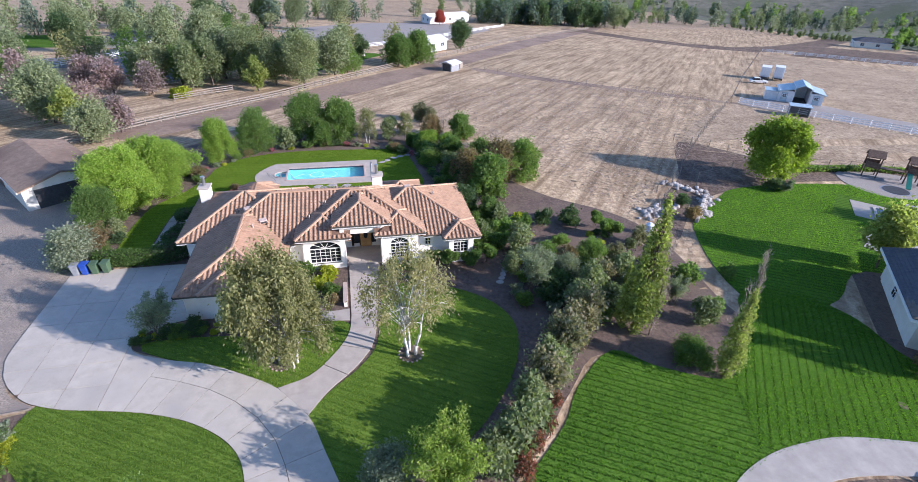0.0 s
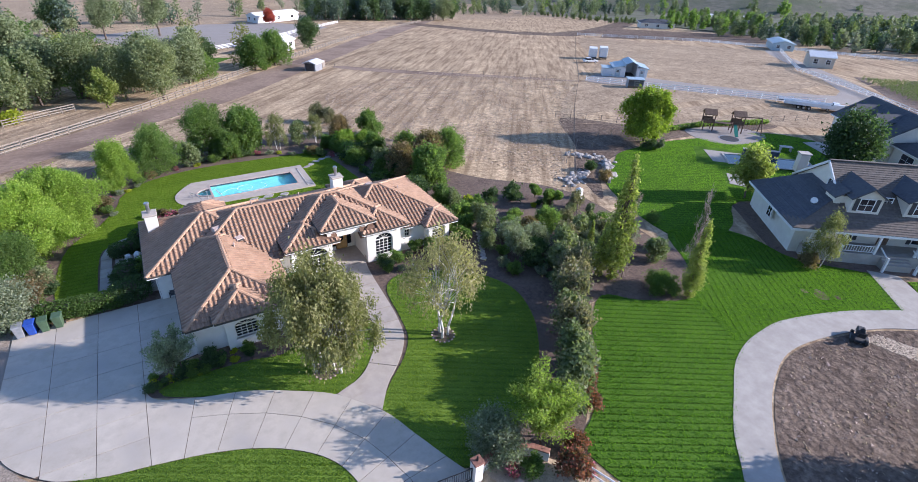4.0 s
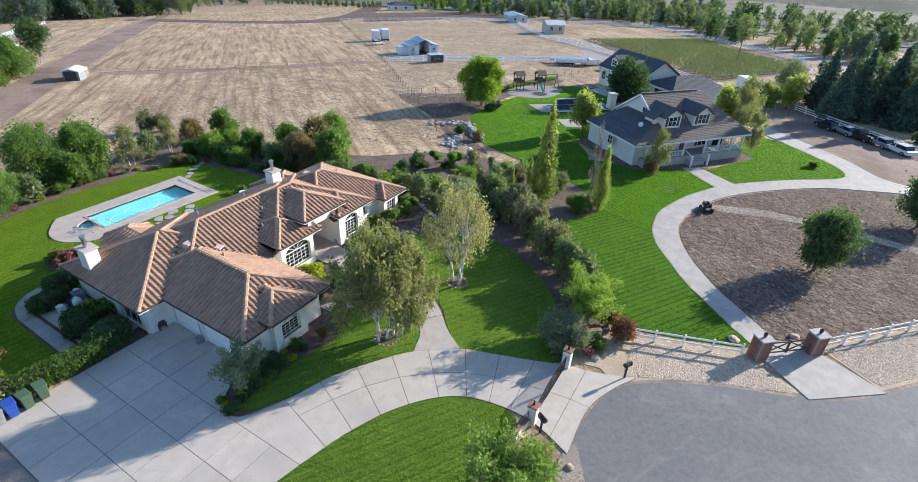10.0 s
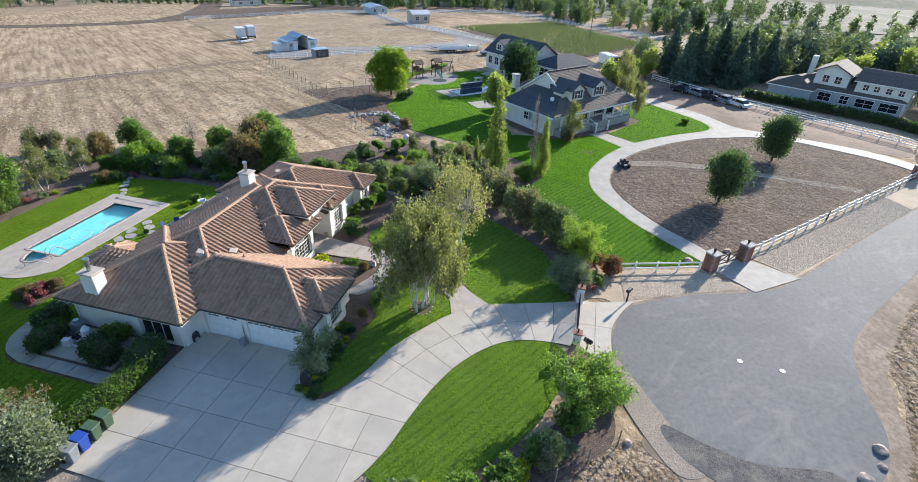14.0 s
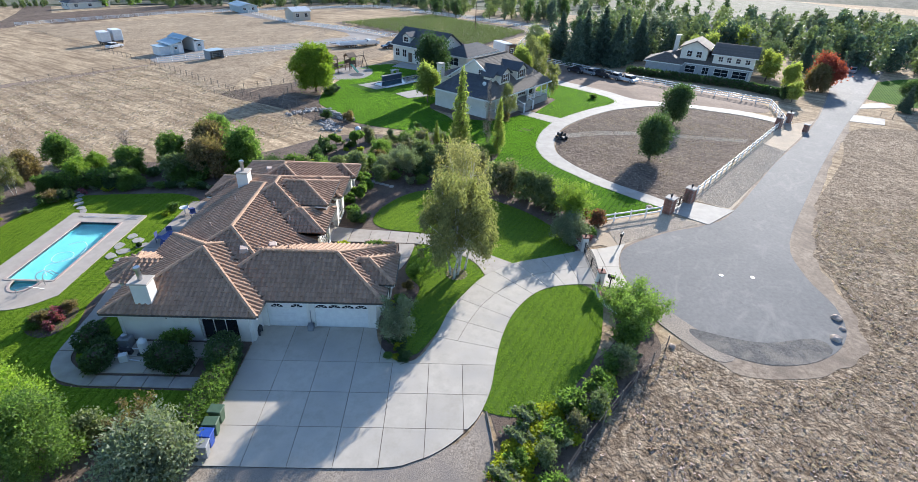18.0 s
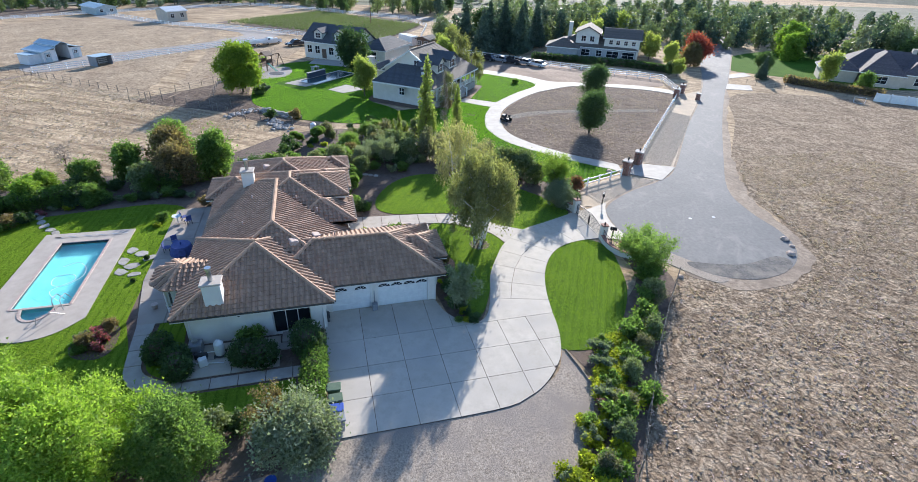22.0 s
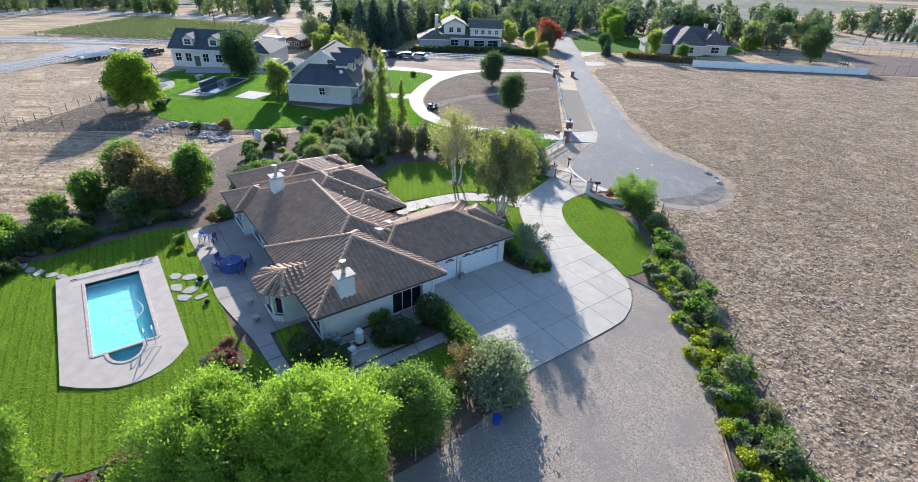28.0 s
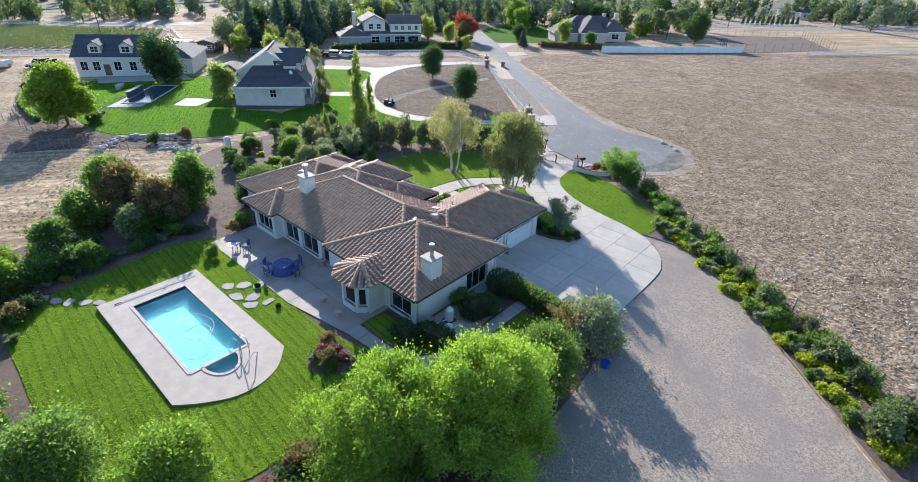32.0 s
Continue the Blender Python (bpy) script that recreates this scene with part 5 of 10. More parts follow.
# soffit, fascia and gutters under every free eave
for k, h in HIPS.items():
    x0, y0, x1, y1, z, p = h
    for a, b in (((x0, y0), (x1, y0)), ((x1, y0), (x1, y1)), ((x1, y1), (x0, y1)), ((x0, y1), (x0, y0))):
        a, b = Vector(a), Vector(b)
        n = max(1, int((b - a).length / 0.25))
        run = None
        out = Vector(((b - a).y, -(b - a).x)).normalized() * 0.04
        for i in range(n + 1):
            q = a.lerp(b, (i + 0.5) / n) if i < n else None
            free = q is not None and hip_height(h, q.x - out.x, q.y - out.y) > 0 and roof_top(q.x + out.x, q.y + out.y, k) < z - 0.01
            if free and run is None:
                run = a.lerp(b, i / n)
            if not free and run is not None:
                end = a.lerp(b, i / n)
                if (end - run).length > 0.3:
                    part("fascia", beam(bmesh.new(), (run.x, run.y, z - 0.12), (end.x, end.y, z - 0.12), 0.05, 0.2), TRIM, house)
                    part("gutter", beam(bmesh.new(), (run.x + out.x * 2, run.y + out.y * 2, z - 0.03), (end.x + out.x * 2, end.y + out.y * 2, z - 0.03), 0.09, 0.1), GUTTER, house)
                run = None
bm = bmesh.new()
for k, h in HIPS.items():
    if k not in ("main", "south", "east"):
        x0, y0, x1, y1, z, p = h
        box(bm, x0 + 0.03, y0 + 0.03, z - 0.23, x1 - 0.03, y1 - 0.03, z - 0.19)
part("soffit", bm, TRIM, house)

# outer walls, one to a side of the plan, and the window openings' frames on them
OPEN = []


def wall_run(a, b, after, top=EAVE - 0.1, thick=0.35):
    a, b = Vector(a), Vector(b)
    d = (b - a).normalized()
    inn = Vector((-d.y, d.x)) * thick
    holes = sorted((s, e, lo, hi) for (ha, s, e, lo, hi) in OPEN if (ha - a).length < 0.01)
    bm = bmesh.new()
    L = (b - a).length
    if d.cross(after) > 0.1:
        L -= thick
    spans, x = [], 0.0
    for s, e, lo, hi in holes:
        spans += [(x, s, HZ, top), (s, e, HZ, lo), (s, e, hi, top)]
        x = e
    spans.append((x, L, HZ, top))
    for s, e, lo, hi in spans:
        if e - s > 0.01 and hi - lo > 0.01:
            p, q = a + d * s, a + d * e
            prism(bm, [tuple(p), tuple(q), tuple(q + inn), tuple(p + inn)], lo - (0.6 if lo == HZ else 0), hi)
    part("wall", bm, STUCCO, house)


def window(a, b, s, w, lo, hi, cols, rows, arch=0.0, name="window", sill=True):
    """A framed window in the wall from a to b, s metres along it: frame, panes, glazing bars, sill."""
    a, b = Vector(a), Vector(b)
    OPEN.append((a, s, s + w, lo, hi + arch))
    d = (b - a).normalized()
    m = Matrix.Translation((*(a + d * s), lo)) @ Matrix((( d.x, -d.y, 0, 0), (d.y, d.x, 0, 0), (0, 0, 1, 0), (0, 0, 0, 1)))
    H = hi - lo
    win = put(name, bm_mesh(name, boxes((0, 0.16, 0, 0.07, 0.26, H), (w - 0.07, 0.16, 0, w, 0.26, H), (0.07, 0.16, 0, w - 0.07, 0.26, 0.07), (0.07, 0.16, H - 0.07, w - 0.07, 0.26, H)), TRIM), house, m)
    for c in range(cols):
        cw = (w - 0.14) / cols
        part("pane", boxes((0.07 + c * cw + 0.025, 0.20, 0.07, 0.07 + (c + 1) * cw - 0.025, 0.215, H - 0.07)), PANE, win)
        if c:
            part("mullion", boxes((0.07 + c * cw - 0.025, 0.17, 0.07, 0.07 + c * cw + 0.025, 0.25, H - 0.07)), TRIM, win)
        for r in range(1, rows):
            z = 0.07 + r * (H - 0.14) / rows
            part("glazing_bar", boxes((0.07 + c * cw + 0.025, 0.18, z - 0.018, 0.07 + (c + 1) * cw - 0.025, 0.198, z + 0.018)), TRIM, win)
        if rows > 1:
            x = 0.07 + (c + 0.5) * cw
            part("glazing_bar", boxes((x - 0.018, 0.178, 0.07, x + 0.018, 0.196, H - 0.07)), TRIM, win)
    if arch:
        n = 10
        pts = [(w / 2 - (w / 2) * math.cos(math.pi * i / n), H + arch * math.sin(math.pi * i / n)) for i in range(n + 1)]
        for half in (pts[:n // 2 + 1], pts[n // 2:]):
            edge = 0.0 if half[0][0] < 0.01 else w
            bm = bmesh.new()
            for (x0, z0), (x1, z1) in zip(half, half[1:]):
                vs = [bm.verts.new(p) for p in ((x0, 0, z0), (x1, 0, z1), (x1, 0, H + arch), (x0, 0, H + arch), (x0, 0.33, z0), (x1, 0.33, z1))]
                bm.faces.new(vs[:4])
                bm.faces.new((vs[0], vs[4], vs[5], vs[1]))
            bmesh.ops.recalc_face_normals(bm, faces=bm.faces[:])
            part("arch_wall", bm, STUCCO, win)
        bm = bmesh.new()
        for (x0, z0), (x1, z1) in zip(pts, pts[1:]):
            beam(bm, (x0, 0.22, z0), (x1, 0.22, z1), 0.08, 0.1)
        part("arch_trim", bm, TRIM, win)
        bm = bmesh.new()
        bm.faces.new([bm.verts.new((x, 0.23, z)) for x, z in pts])
        part("arch_pane", bm, PANE, win)
        for i in (2, 4, 6, 8):
            bm = beam(bmesh.new(), (w / 2, 0.215, H), (pts[i][0], 0.215, pts[i][1]), 0.035, 0.03)
            part("glazing_bar", bm, TRIM, win)
    if sill:
        part("sill", boxes((-0.08, -0.1, -0.12, w + 0.08, 0.15, 0), bevel=0.02), TRIM, win)
    return win


def side(i):
    return FOOT[i], FOOT[(i + 1) % len(FOOT)]


window(*side(4), 0.6, 1.6, 0.9, 1.95, 2, 4, 0.4)
window(*side(10), 0.4, 2.7, 0.6, 2.05, 3, 4, 0.75)
window(*side(14), 0.8, 1.7, 0.45, 2.1, 2, 5, 0.6)
window(*side(16), 0.7, 0.6, 1.3, 2.1, 1, 2)
window(*side(18), 0.4, 1.4, 0.8, 1.9, 2, 3, 0.5)
window(*side(22), 0.4, 2.6, 0.5, 2.3, 3, 1)
for s, w, c in ((0.4, 2.2, 2), (3.1, 2.4, 2), (6.0, 1.0, 1)):
    window(*side(24), s, w, 0.25, 2.3, c, 1)
window(*side(20), 6.0, 1.2, 1.0, 2.1, 1, 1)
window(*side(28), 0.2, 0.6, 0.7, 2.2, 1, 1)
window(*side(29), 0.15, 1.2, 0.7, 2.2, 1, 1)
window(*side(30), 0.2, 0.6, 0.7, 2.2, 1, 1)
window(*side(32), 0.6, 2.2, 0.4, 2.3, 2, 1)
window(*side(33), 5.3, 2.5, 0.12, 2.2, 3, 1, 0, "sliding_door", False)
OPEN.append((Vector(side(1)[0]), 0.45, 3.2, HZ + 0.02, 2.25))
OPEN.append((Vector(side(1)[0]), 3.75, 7.45, HZ + 0.02, 2.25))
OPEN.append((Vector(side(12)[0]), 0.5, 2.8, HZ + 0.02, 2.9))
TOPS = {3: 2.95, 4: 2.95, 5: 2.95, 9: 3.3, 10: 3.3, 11: 4.2, 12: 4.2, 13: 4.2, 14: 3.3, 15: 3.3}
for i in range(len(FOOT)):
    nxt = side((i + 1) % len(FOOT))
    wall_run(*side(i), (Vector(nxt[1]) - Vector(nxt[0])).normalized(), top=TOPS.get(i, EAVE - 0.1))


def garage_door(y1, y0, lunettes):
    """A sectional door of four panels facing west, its fan lights in the top panel."""
    w = y1 - y0
    door = put("garage_door", bm_mesh("garage_door", boxes((-13.36, y0, 0.08, -13.3, y1, 2.24)), WHITE_PAINT), house, None, "white sectional garage door with fan lights")
    for r in range(4):
        z = 0.1 + r * 0.535
        part("panel", boxes((-13.385, y0 + 0.02, z, -13.355, y1 - 0.02, z + 0.51), bevel=0.012), WHITE_PAINT, door)
    for i in range(lunettes):
        cy = y0 + (i + 0.5) * w / lunettes
        bm = bmesh.new()
        pts = [(cy + 0.42 * math.cos(math.pi * k / 8), 1.84 + 0.26 * math.sin(math.pi * k / 8)) for k in range(9)]
        bm.faces.new([bm.verts.new((-13.392, y, z)) for y, z in pts])
        part("fan_light", bm, PANE, door)
        for k in (2, 4, 6):
            part("glazing_bar", beam(bmesh.new(), (-13.4, cy, 1.84), (-13.4, *pts[k]), 0.02, 0.025), WHITE_PAINT, door)
    part("casing", boxes((-13.5, y0 - 0.12, 0.06, -13.43, y0, 2.36), (-13.5, y1, 0.06, -13.43, y1 + 0.12, 2.36), (-13.5, y0, 2.25, -13.43, y1, 2.36)), TRIM, door)


garage_door(41.25, 38.5, 2)
garage_door(37.95, 34.25, 4)

front = put("front_door", bm_mesh("front_door", boxes((-0.32, 42.66, 0.12, 0.72, 42.74, 2.5), bevel=0.01), DOOR_WOOD), house, None, "oak front door with an oval light")
bm = bmesh.new()
bm.faces.new([bm.verts.new((0.2 + 0.2 * math.cos(k * 0.5236), 42.655, 1.45 + 0.5 * math.sin(k * 0.5236))) for k in range(12)])
part("oval_light", bm, PANE, front)
part("door_handle", boxes((0.6, 42.6, 1.05, 0.65, 42.66, 1.2)), STEEL, front)
for x in (-0.92, 0.78):
    part("sidelight", boxes((x, 42.68, 0.5, x + 0.52, 42.72, 2.4)), PANE, front)
    part("sidelight_frame", boxes((x, 42.62, 0.12, x + 0.52, 42.7, 0.5), (x, 42.62, 2.4, x + 0.52, 42.7, 2.9)), TRIM, front)
part("door_head", boxes((-0.95, 42.62, 2.5, 1.35, 42.72, 2.9)), TRIM, front)
part("threshold", boxes((-1.64, 39.5, 0.02, 1.49, 42.6, 0.16)), PINKISH, front)
part("entry_lintel", boxes((-2.1, 39.7, 3.22, 1.95, 40.0, 4.2)), STUCCO, house)
# walls that carry the raised roofs above the lower slopes
for box_ in ((-5.15, 39.7, 2.5, -4.9, 42.2, 3.25), (4.55, 39.65, 2.5, 4.8, 42.2, 3.25), (-2.1, 40.0, 3.2, -1.86, 43.0, 4.2), (1.71, 40.0, 3.2, 1.95, 43.0, 4.2), (-11.5, 33.9, 2.5, -11.3, 35.8, 2.9), (-8.9, 33.9, 2.5, -8.7, 35.8, 2.9)):
    part("upper_wall", boxes(box_), STUCCO, house)


def chimney(x, y, base, top, sx, sy):
    c = put("chimney", bm_mesh("chimney", boxes((-sx, -sy, base, sx, sy, top), bevel=0.02), STUCCO), house, Matrix.Translation((x, y, 0)), "square cream stucco chimney with a metal flue")
    part("chimney_cap", boxes((-sx - 0.1, -sy - 0.1, top, sx + 0.1, sy + 0.1, top + 0.14), bevel=0.03), DECK, c)
    part("flue", tube(bmesh.new(), (0, 0, top + 0.1), (0, 0, top + 0.95), 0.15, None, 12), STEEL, c)
    part("flue_cap", tube(bmesh.new(), (0, 0, top + 0.95), (0, 0, top + 1.1), 0.22, 0.2, 12), STEEL, c)


chimney(-14.6, 48.5, 2.3, 4.6, 0.46, 0.55)
chimney(1.75, 47.6, 3.4, 5.3, 0.5, 0.5)
# roof vents
for x, y in ((-10.0, 43.6), (-8.6, 42.0), (4.6, 46.2)):
    z = roof_top(x, y)
    vent = put("roof_vent", bm_mesh("roof_vent", boxes((-0.35, -0.3, -0.15, 0.35, 0.3, 0.24), bevel=0.06), COPING), house, pose(x, y, z, 8, 0, 20), "clay-red roof vent box")
    part("louvre", boxes((-0.25, -0.32, 0.02, 0.25, -0.3, 0.2)), DARK_GREY, vent)
for x, y in ((-9.2, 40.6), (-3.2, 43.4), (-4.6, 41.8), (-6.5, 47.4), (6.9, 44.4), (-2.2, 47.0)):
    z = roof_top(x, y)
    part("vent_pipe", tube(bmesh.new(), (x, y, z - 0.1), (x, y, z + 0.4), 0.06), COPING, house, "short clay vent pipe")
for x, y in ((-15.17, 41.9), (-15.17, 50.3), (-13.5, 33.7), (-5.2, 39.3), (5.0, 39.84), (9.85, 39.1), (-6.0, 50.45)):
    part("downpipe", tube(bmesh.new(), (x, y, 0.05), (x, y, EAVE - 0.2), 0.045, None, 6), TRIM, house)
for x, y, z in ((-15.14, 43.0, 2.1), (-15.14, 47.2, 2.1), (-13.5, 38.2, 2.4)):
    lamp_ = part("wall_lamp", boxes((x - 0.14, y - 0.07, z, x, y + 0.07, z + 0.24), bevel=0.02), DARK_GREY, house, "small dark wall lamp")

# ---- gates, walls, fences ----
def rail_fence(name, label, pts, height, rails, spacing, mat, post=0.12, rail=(0.04, 0.14), joined=False, group=""):
    """Posts and rails along a line; far ones joined into one rails and one posts mesh."""
    f = thing(name, label, "fence", None, group)
    pb, rb = bmesh.new(), bmesh.new()
    for a, b in zip(pts, pts[1:]):
        a, b = Vector(a), Vector(b)
        n = max(1, round((b - a).length / spacing))
        for i in range(n + 1):
            p = a.lerp(b, i / n)
            z = land(p.x, p.y)
            bm = pb if joined else bmesh.new()
            box(bm, p.x - post / 2, p.y - post / 2, z - 0.2, p.x + post / 2, p.y + post / 2, z + height)
            if not joined:
                part("post", bm, mat, f)
            if i < n:
                q = a.lerp(b, (i + 1) / n)
                for r in rails:
                    bm = rb if joined else bmesh.new()
                    beam(bm, (p.x, p.y, z + r), (q.x, q.y, land(q.x, q.y) + r), rail[0], rail[1])
                    if not joined:
                        part("rail", bm, mat, f)
    if joined:
        tagged(part("post", pb, mat, f), kind="stuff")
        tagged(part("rail", rb, mat, f), kind="stuff")
    else:
        pb.free(), rb.free()
    return f


WHITE_RAILS = "white two-rail vinyl fence along the stony verge"
rail_fence("rail_fence", WHITE_RAILS, [(3.93, 13.36), (6.72, 5.78)], 1.15, (0.45, 0.95), 2.2, WHITE_PAINT)
rail_fence("rail_fence", "white two-rail fence beside the dirt circle", [(10.99, 0.78), (23.19, -10.17), (42, -27.17)], 1.15, (0.45, 0.95), 2.4, WHITE_PAINT)
rail_fence("rail_fence", "white three-rail fence behind the parked cars", [(44.56, -29.83), (57.2, -34.24), (76.51, -12.69), (94.9, 3.68)], 1.35, (0.4, 0.8, 1.2), 2.6, WHITE_PAINT, joined=True)
rail_fence("rail_fence", "white three-rail fence along the gravel lane", [(107.15, 20.04), (133.88, 52.5), (160.37, 86.14), (213.91, 121.79)], 1.3, (0.4, 0.8, 1.2), 3.2, WHITE_PAINT, joined=True)
rail_fence("rail_fence", "white three-rail fence beyond the vineyard", [(123.53, 7.77), (154.22, -0.41), (177.44, 2.86), (203.06, 30.2), (233.48, 67.8), (222.33, 128.67), (214.12, 159.22), (173.48, 198.53)], 1.3, (0.4, 0.8, 1.2), 4.0, WHITE_PAINT, joined=True)
rail_fence("board_fence", "weathered three-rail timber fence along the field", [(-60, 60), (-44.64, 70.54), (-32.54, 87.14), (-13.92, 107.34), (18.13, 152.64), (67, 215.11), (134.77, 289.22)], 1.35, (0.35, 0.8, 1.22), 2.6, GREY_WOOD, 0.13, joined=True)
rail_fence("board_fence", "weathered timber fence across the dirt paddock", [(-33.18, 105.38), (-27.69, 110.82), (-24.17, 113.56)], 1.3, (0.4, 0.8, 1.2), 2.6, GREY_WOOD, 0.12, joined=True)
rail_fence("rail_fence", "white fence round the far riding arena", [(-5.66, 174.05), (23.2, 204.34), (61.24, 255.99), (83.47, 286.05)], 1.4, (0.45, 0.9, 1.3), 3.2, WHITE_PAINT, joined=True)
rail_fence("rail_fence", "white fence round the far western paddock", [(-122.31, 156.03), (-74, 144.62), (-64.41, 167.64), (-76.26, 203.42)], 1.4, (0.45, 0.9, 1.3), 3.0, WHITE_PAINT, joined=True)


def wire_fence(label, pts, height=1.2, spacing=3.0):
    f = thing("wire_fence", label, "fence")
    pb, wb = bmesh.new(), bmesh.new()
    for a, b in zip(pts, pts[1:]):
        a, b = Vector(a), Vector(b)
        n = max(1, round((b - a).length / spacing))
        for i in range(n):
            p, q = a.lerp(b, i / n), a.lerp(b, (i + 1) / n)
            z = land(p.x, p.y)
            tube(pb, (p.x, p.y, z - 0.2), (p.x, p.y, z + height), 0.045, None, 6)
            for r in (0.3, 0.7, height - 0.08):
                beam(wb, (p.x, p.y, z + r), (q.x, q.y, land(q.x, q.y) + r), 0.016, 0.016)
    tagged(part("post", pb, GREY_WOOD, f), kind="stuff")
    tagged(part("wire", wb, DARK_GREY, f), kind="stuff")
    return f


wire_fence("wire fence on grey posts along the field edge", [(29.9, 42.4), (36, 49.5), (42.5, 57), (56.6, 72.6), (83.6, 100.4), (109.2, 129.4), (168, 193.5)])
wire_fence("wire fence on grey posts across the field", [(24.22, 148.98), (36.08, 139.83), (50.42, 123.67), (78.14, 100.43)], 1.1, 4.0)
wire_fence("wire fence on grey posts round the stone garden", [(36.28, 51.61), (42.42, 56.29), (45.46, 52.65)], 1.3)
wire_fence("wire fence on grey posts beside the orchard", [(29.9, 42.2), (23.2, 35.4), (17.0, 28.6), (14.6, 25.2), (9.4, 19.6)], 1.2, 2.6)
wire_fence("wire fence between straw paddock and bare dirt", [(50.5, 70.8), (58.0, 63.0), (64.4, 57.9)], 1.2)
rail_fence("rail_fence", "white three-rail fence between paddock and gravel lane", [(83.4, 97.5), (90.4, 84.2), (107.2, 62.4), (115.8, 56.4)], 1.3, (0.4, 0.8, 1.2), 3.0, WHITE_PAINT, joined=True)
wire_fence("wire fence behind the back lawn", [(45.44, 57.83), (61.39, 58.68), (81.64, 53.53), (99.91, 49.44)], 1.2)
wire_fence("dark wire fence behind the flower strip", [(-14.9, 13.2), (-18.4, 16.5), (-23.3, 20.9), (-28.6, 25.0), (-36, 31.0), (-46, 39.8), (-60, 53)], 1.3, 2.6)
wire_fence("low wire fence beside the gravel yard", [(-26.6, 45.8), (-26.3, 50), (-26.3, 54.6)], 1.1, 2.2)
wire_fence("tall dark mesh fence round the court", [(6.6, -101.4), (-12.0, -126.2), (3.2, -157.2), (28.1, -136.0)], 2.4, 3.0)
rail_fence("rail_fence", "low white fence along the far field edge", [(-7.6, -110.3), (-18.9, -127.8), (-34, -150)], 1.2, (0.4, 0.75, 1.1), 2.4, WHITE_PAINT, joined=True)
rail_fence("rail_fence", "white three-rail fence along the far southern lane", [(52, -156), (37.0, -168.3), (11.2, -189.2), (-11.7, -213.4), (-40, -240)], 1.7, (0.5, 1.0, 1.5), 3.0, WHITE_PAINT, joined=True)
wire_fence("low wire fence along the lane side", [(52.16, -52.74), (42.01, -64.12), (35.81, -69.2)], 1.0, 2.0)


def brick_pillar(x, y, s, h, label, lamp=True, turn=0.0, mat=BRICK, group="gate pillars"):
    p = thing("brick_pillar", label, "pillar", stand(x, y, turn), group)
    part("core", boxes((-s + 0.02, -s + 0.02, -0.1, s - 0.02, s - 0.02, h)), MORTAR, p)
    course = 0.085
    n = max(2, round(2 * s / 0.26))
    for r in range(int(h / course)):
        bm = bmesh.new()
        z = r * course
        for i in range(n):
            w = 2 * s / n
            o = (w / 2 if r % 2 else 0)
            a = -s + i * w + o * (1 if i < n - 1 else 0)
            for sgn in (-1, 1):
                box(bm, a + 0.006, sgn * s - 0.02 if sgn > 0 else -s - 0.0, z + 0.006, min(s, a + w) - 0.006, sgn * s if sgn > 0 else -s + 0.02, z + course - 0.006)
                box(bm, sgn * s - 0.02 if sgn > 0 else -s, a + 0.006, z + 0.006, sgn * s if sgn > 0 else -s + 0.02, min(s, a + w) - 0.006, z + course - 0.006)
        part("brick_course", bm, mat, p)
    part("capstone", boxes((-s - 0.07, -s - 0.07, h, s + 0.07, s + 0.07, h + 0.1), bevel=0.02), STONE, p)
    if lamp:
        lm = part("lamp", boxes((-0.07, -0.07, h + 0.1, 0.07, 0.07, h + 0.14)), BLACK_METAL, p)
        part("lantern", boxes((-0.09, -0.09, h + 0.18, 0.09, 0.09, h + 0.4), bevel=0.02), PANE, lm)
        part("lantern_roof", tube(bmesh.new(), (0, 0, h + 0.4), (0, 0, h + 0.54), 0.15, 0.02, 8), BLACK_METAL, lm)
        part("lantern_stem", tube(bmesh.new(), (0, 0, h + 0.1), (0, 0, h + 0.2), 0.03), BLACK_METAL, lm)
    return p


PILLAR = "square red brick gate pillar with a lantern"
brick_pillar(7.35, 4.76, 0.48, 1.75, PILLAR, turn=-45)
brick_pillar(10.26, 1.3, 0.48, 1.75, PILLAR, turn=-45)
brick_pillar(42.41, -27.37, 0.48, 1.75, PILLAR, turn=-45)
brick_pillar(45.68, -31.06, 0.48, 1.75, PILLAR, turn=-45)
brick_pillar(40.67, -31.17, 0.4, 1.2, "short brick pillar beside the lane", False, -45)

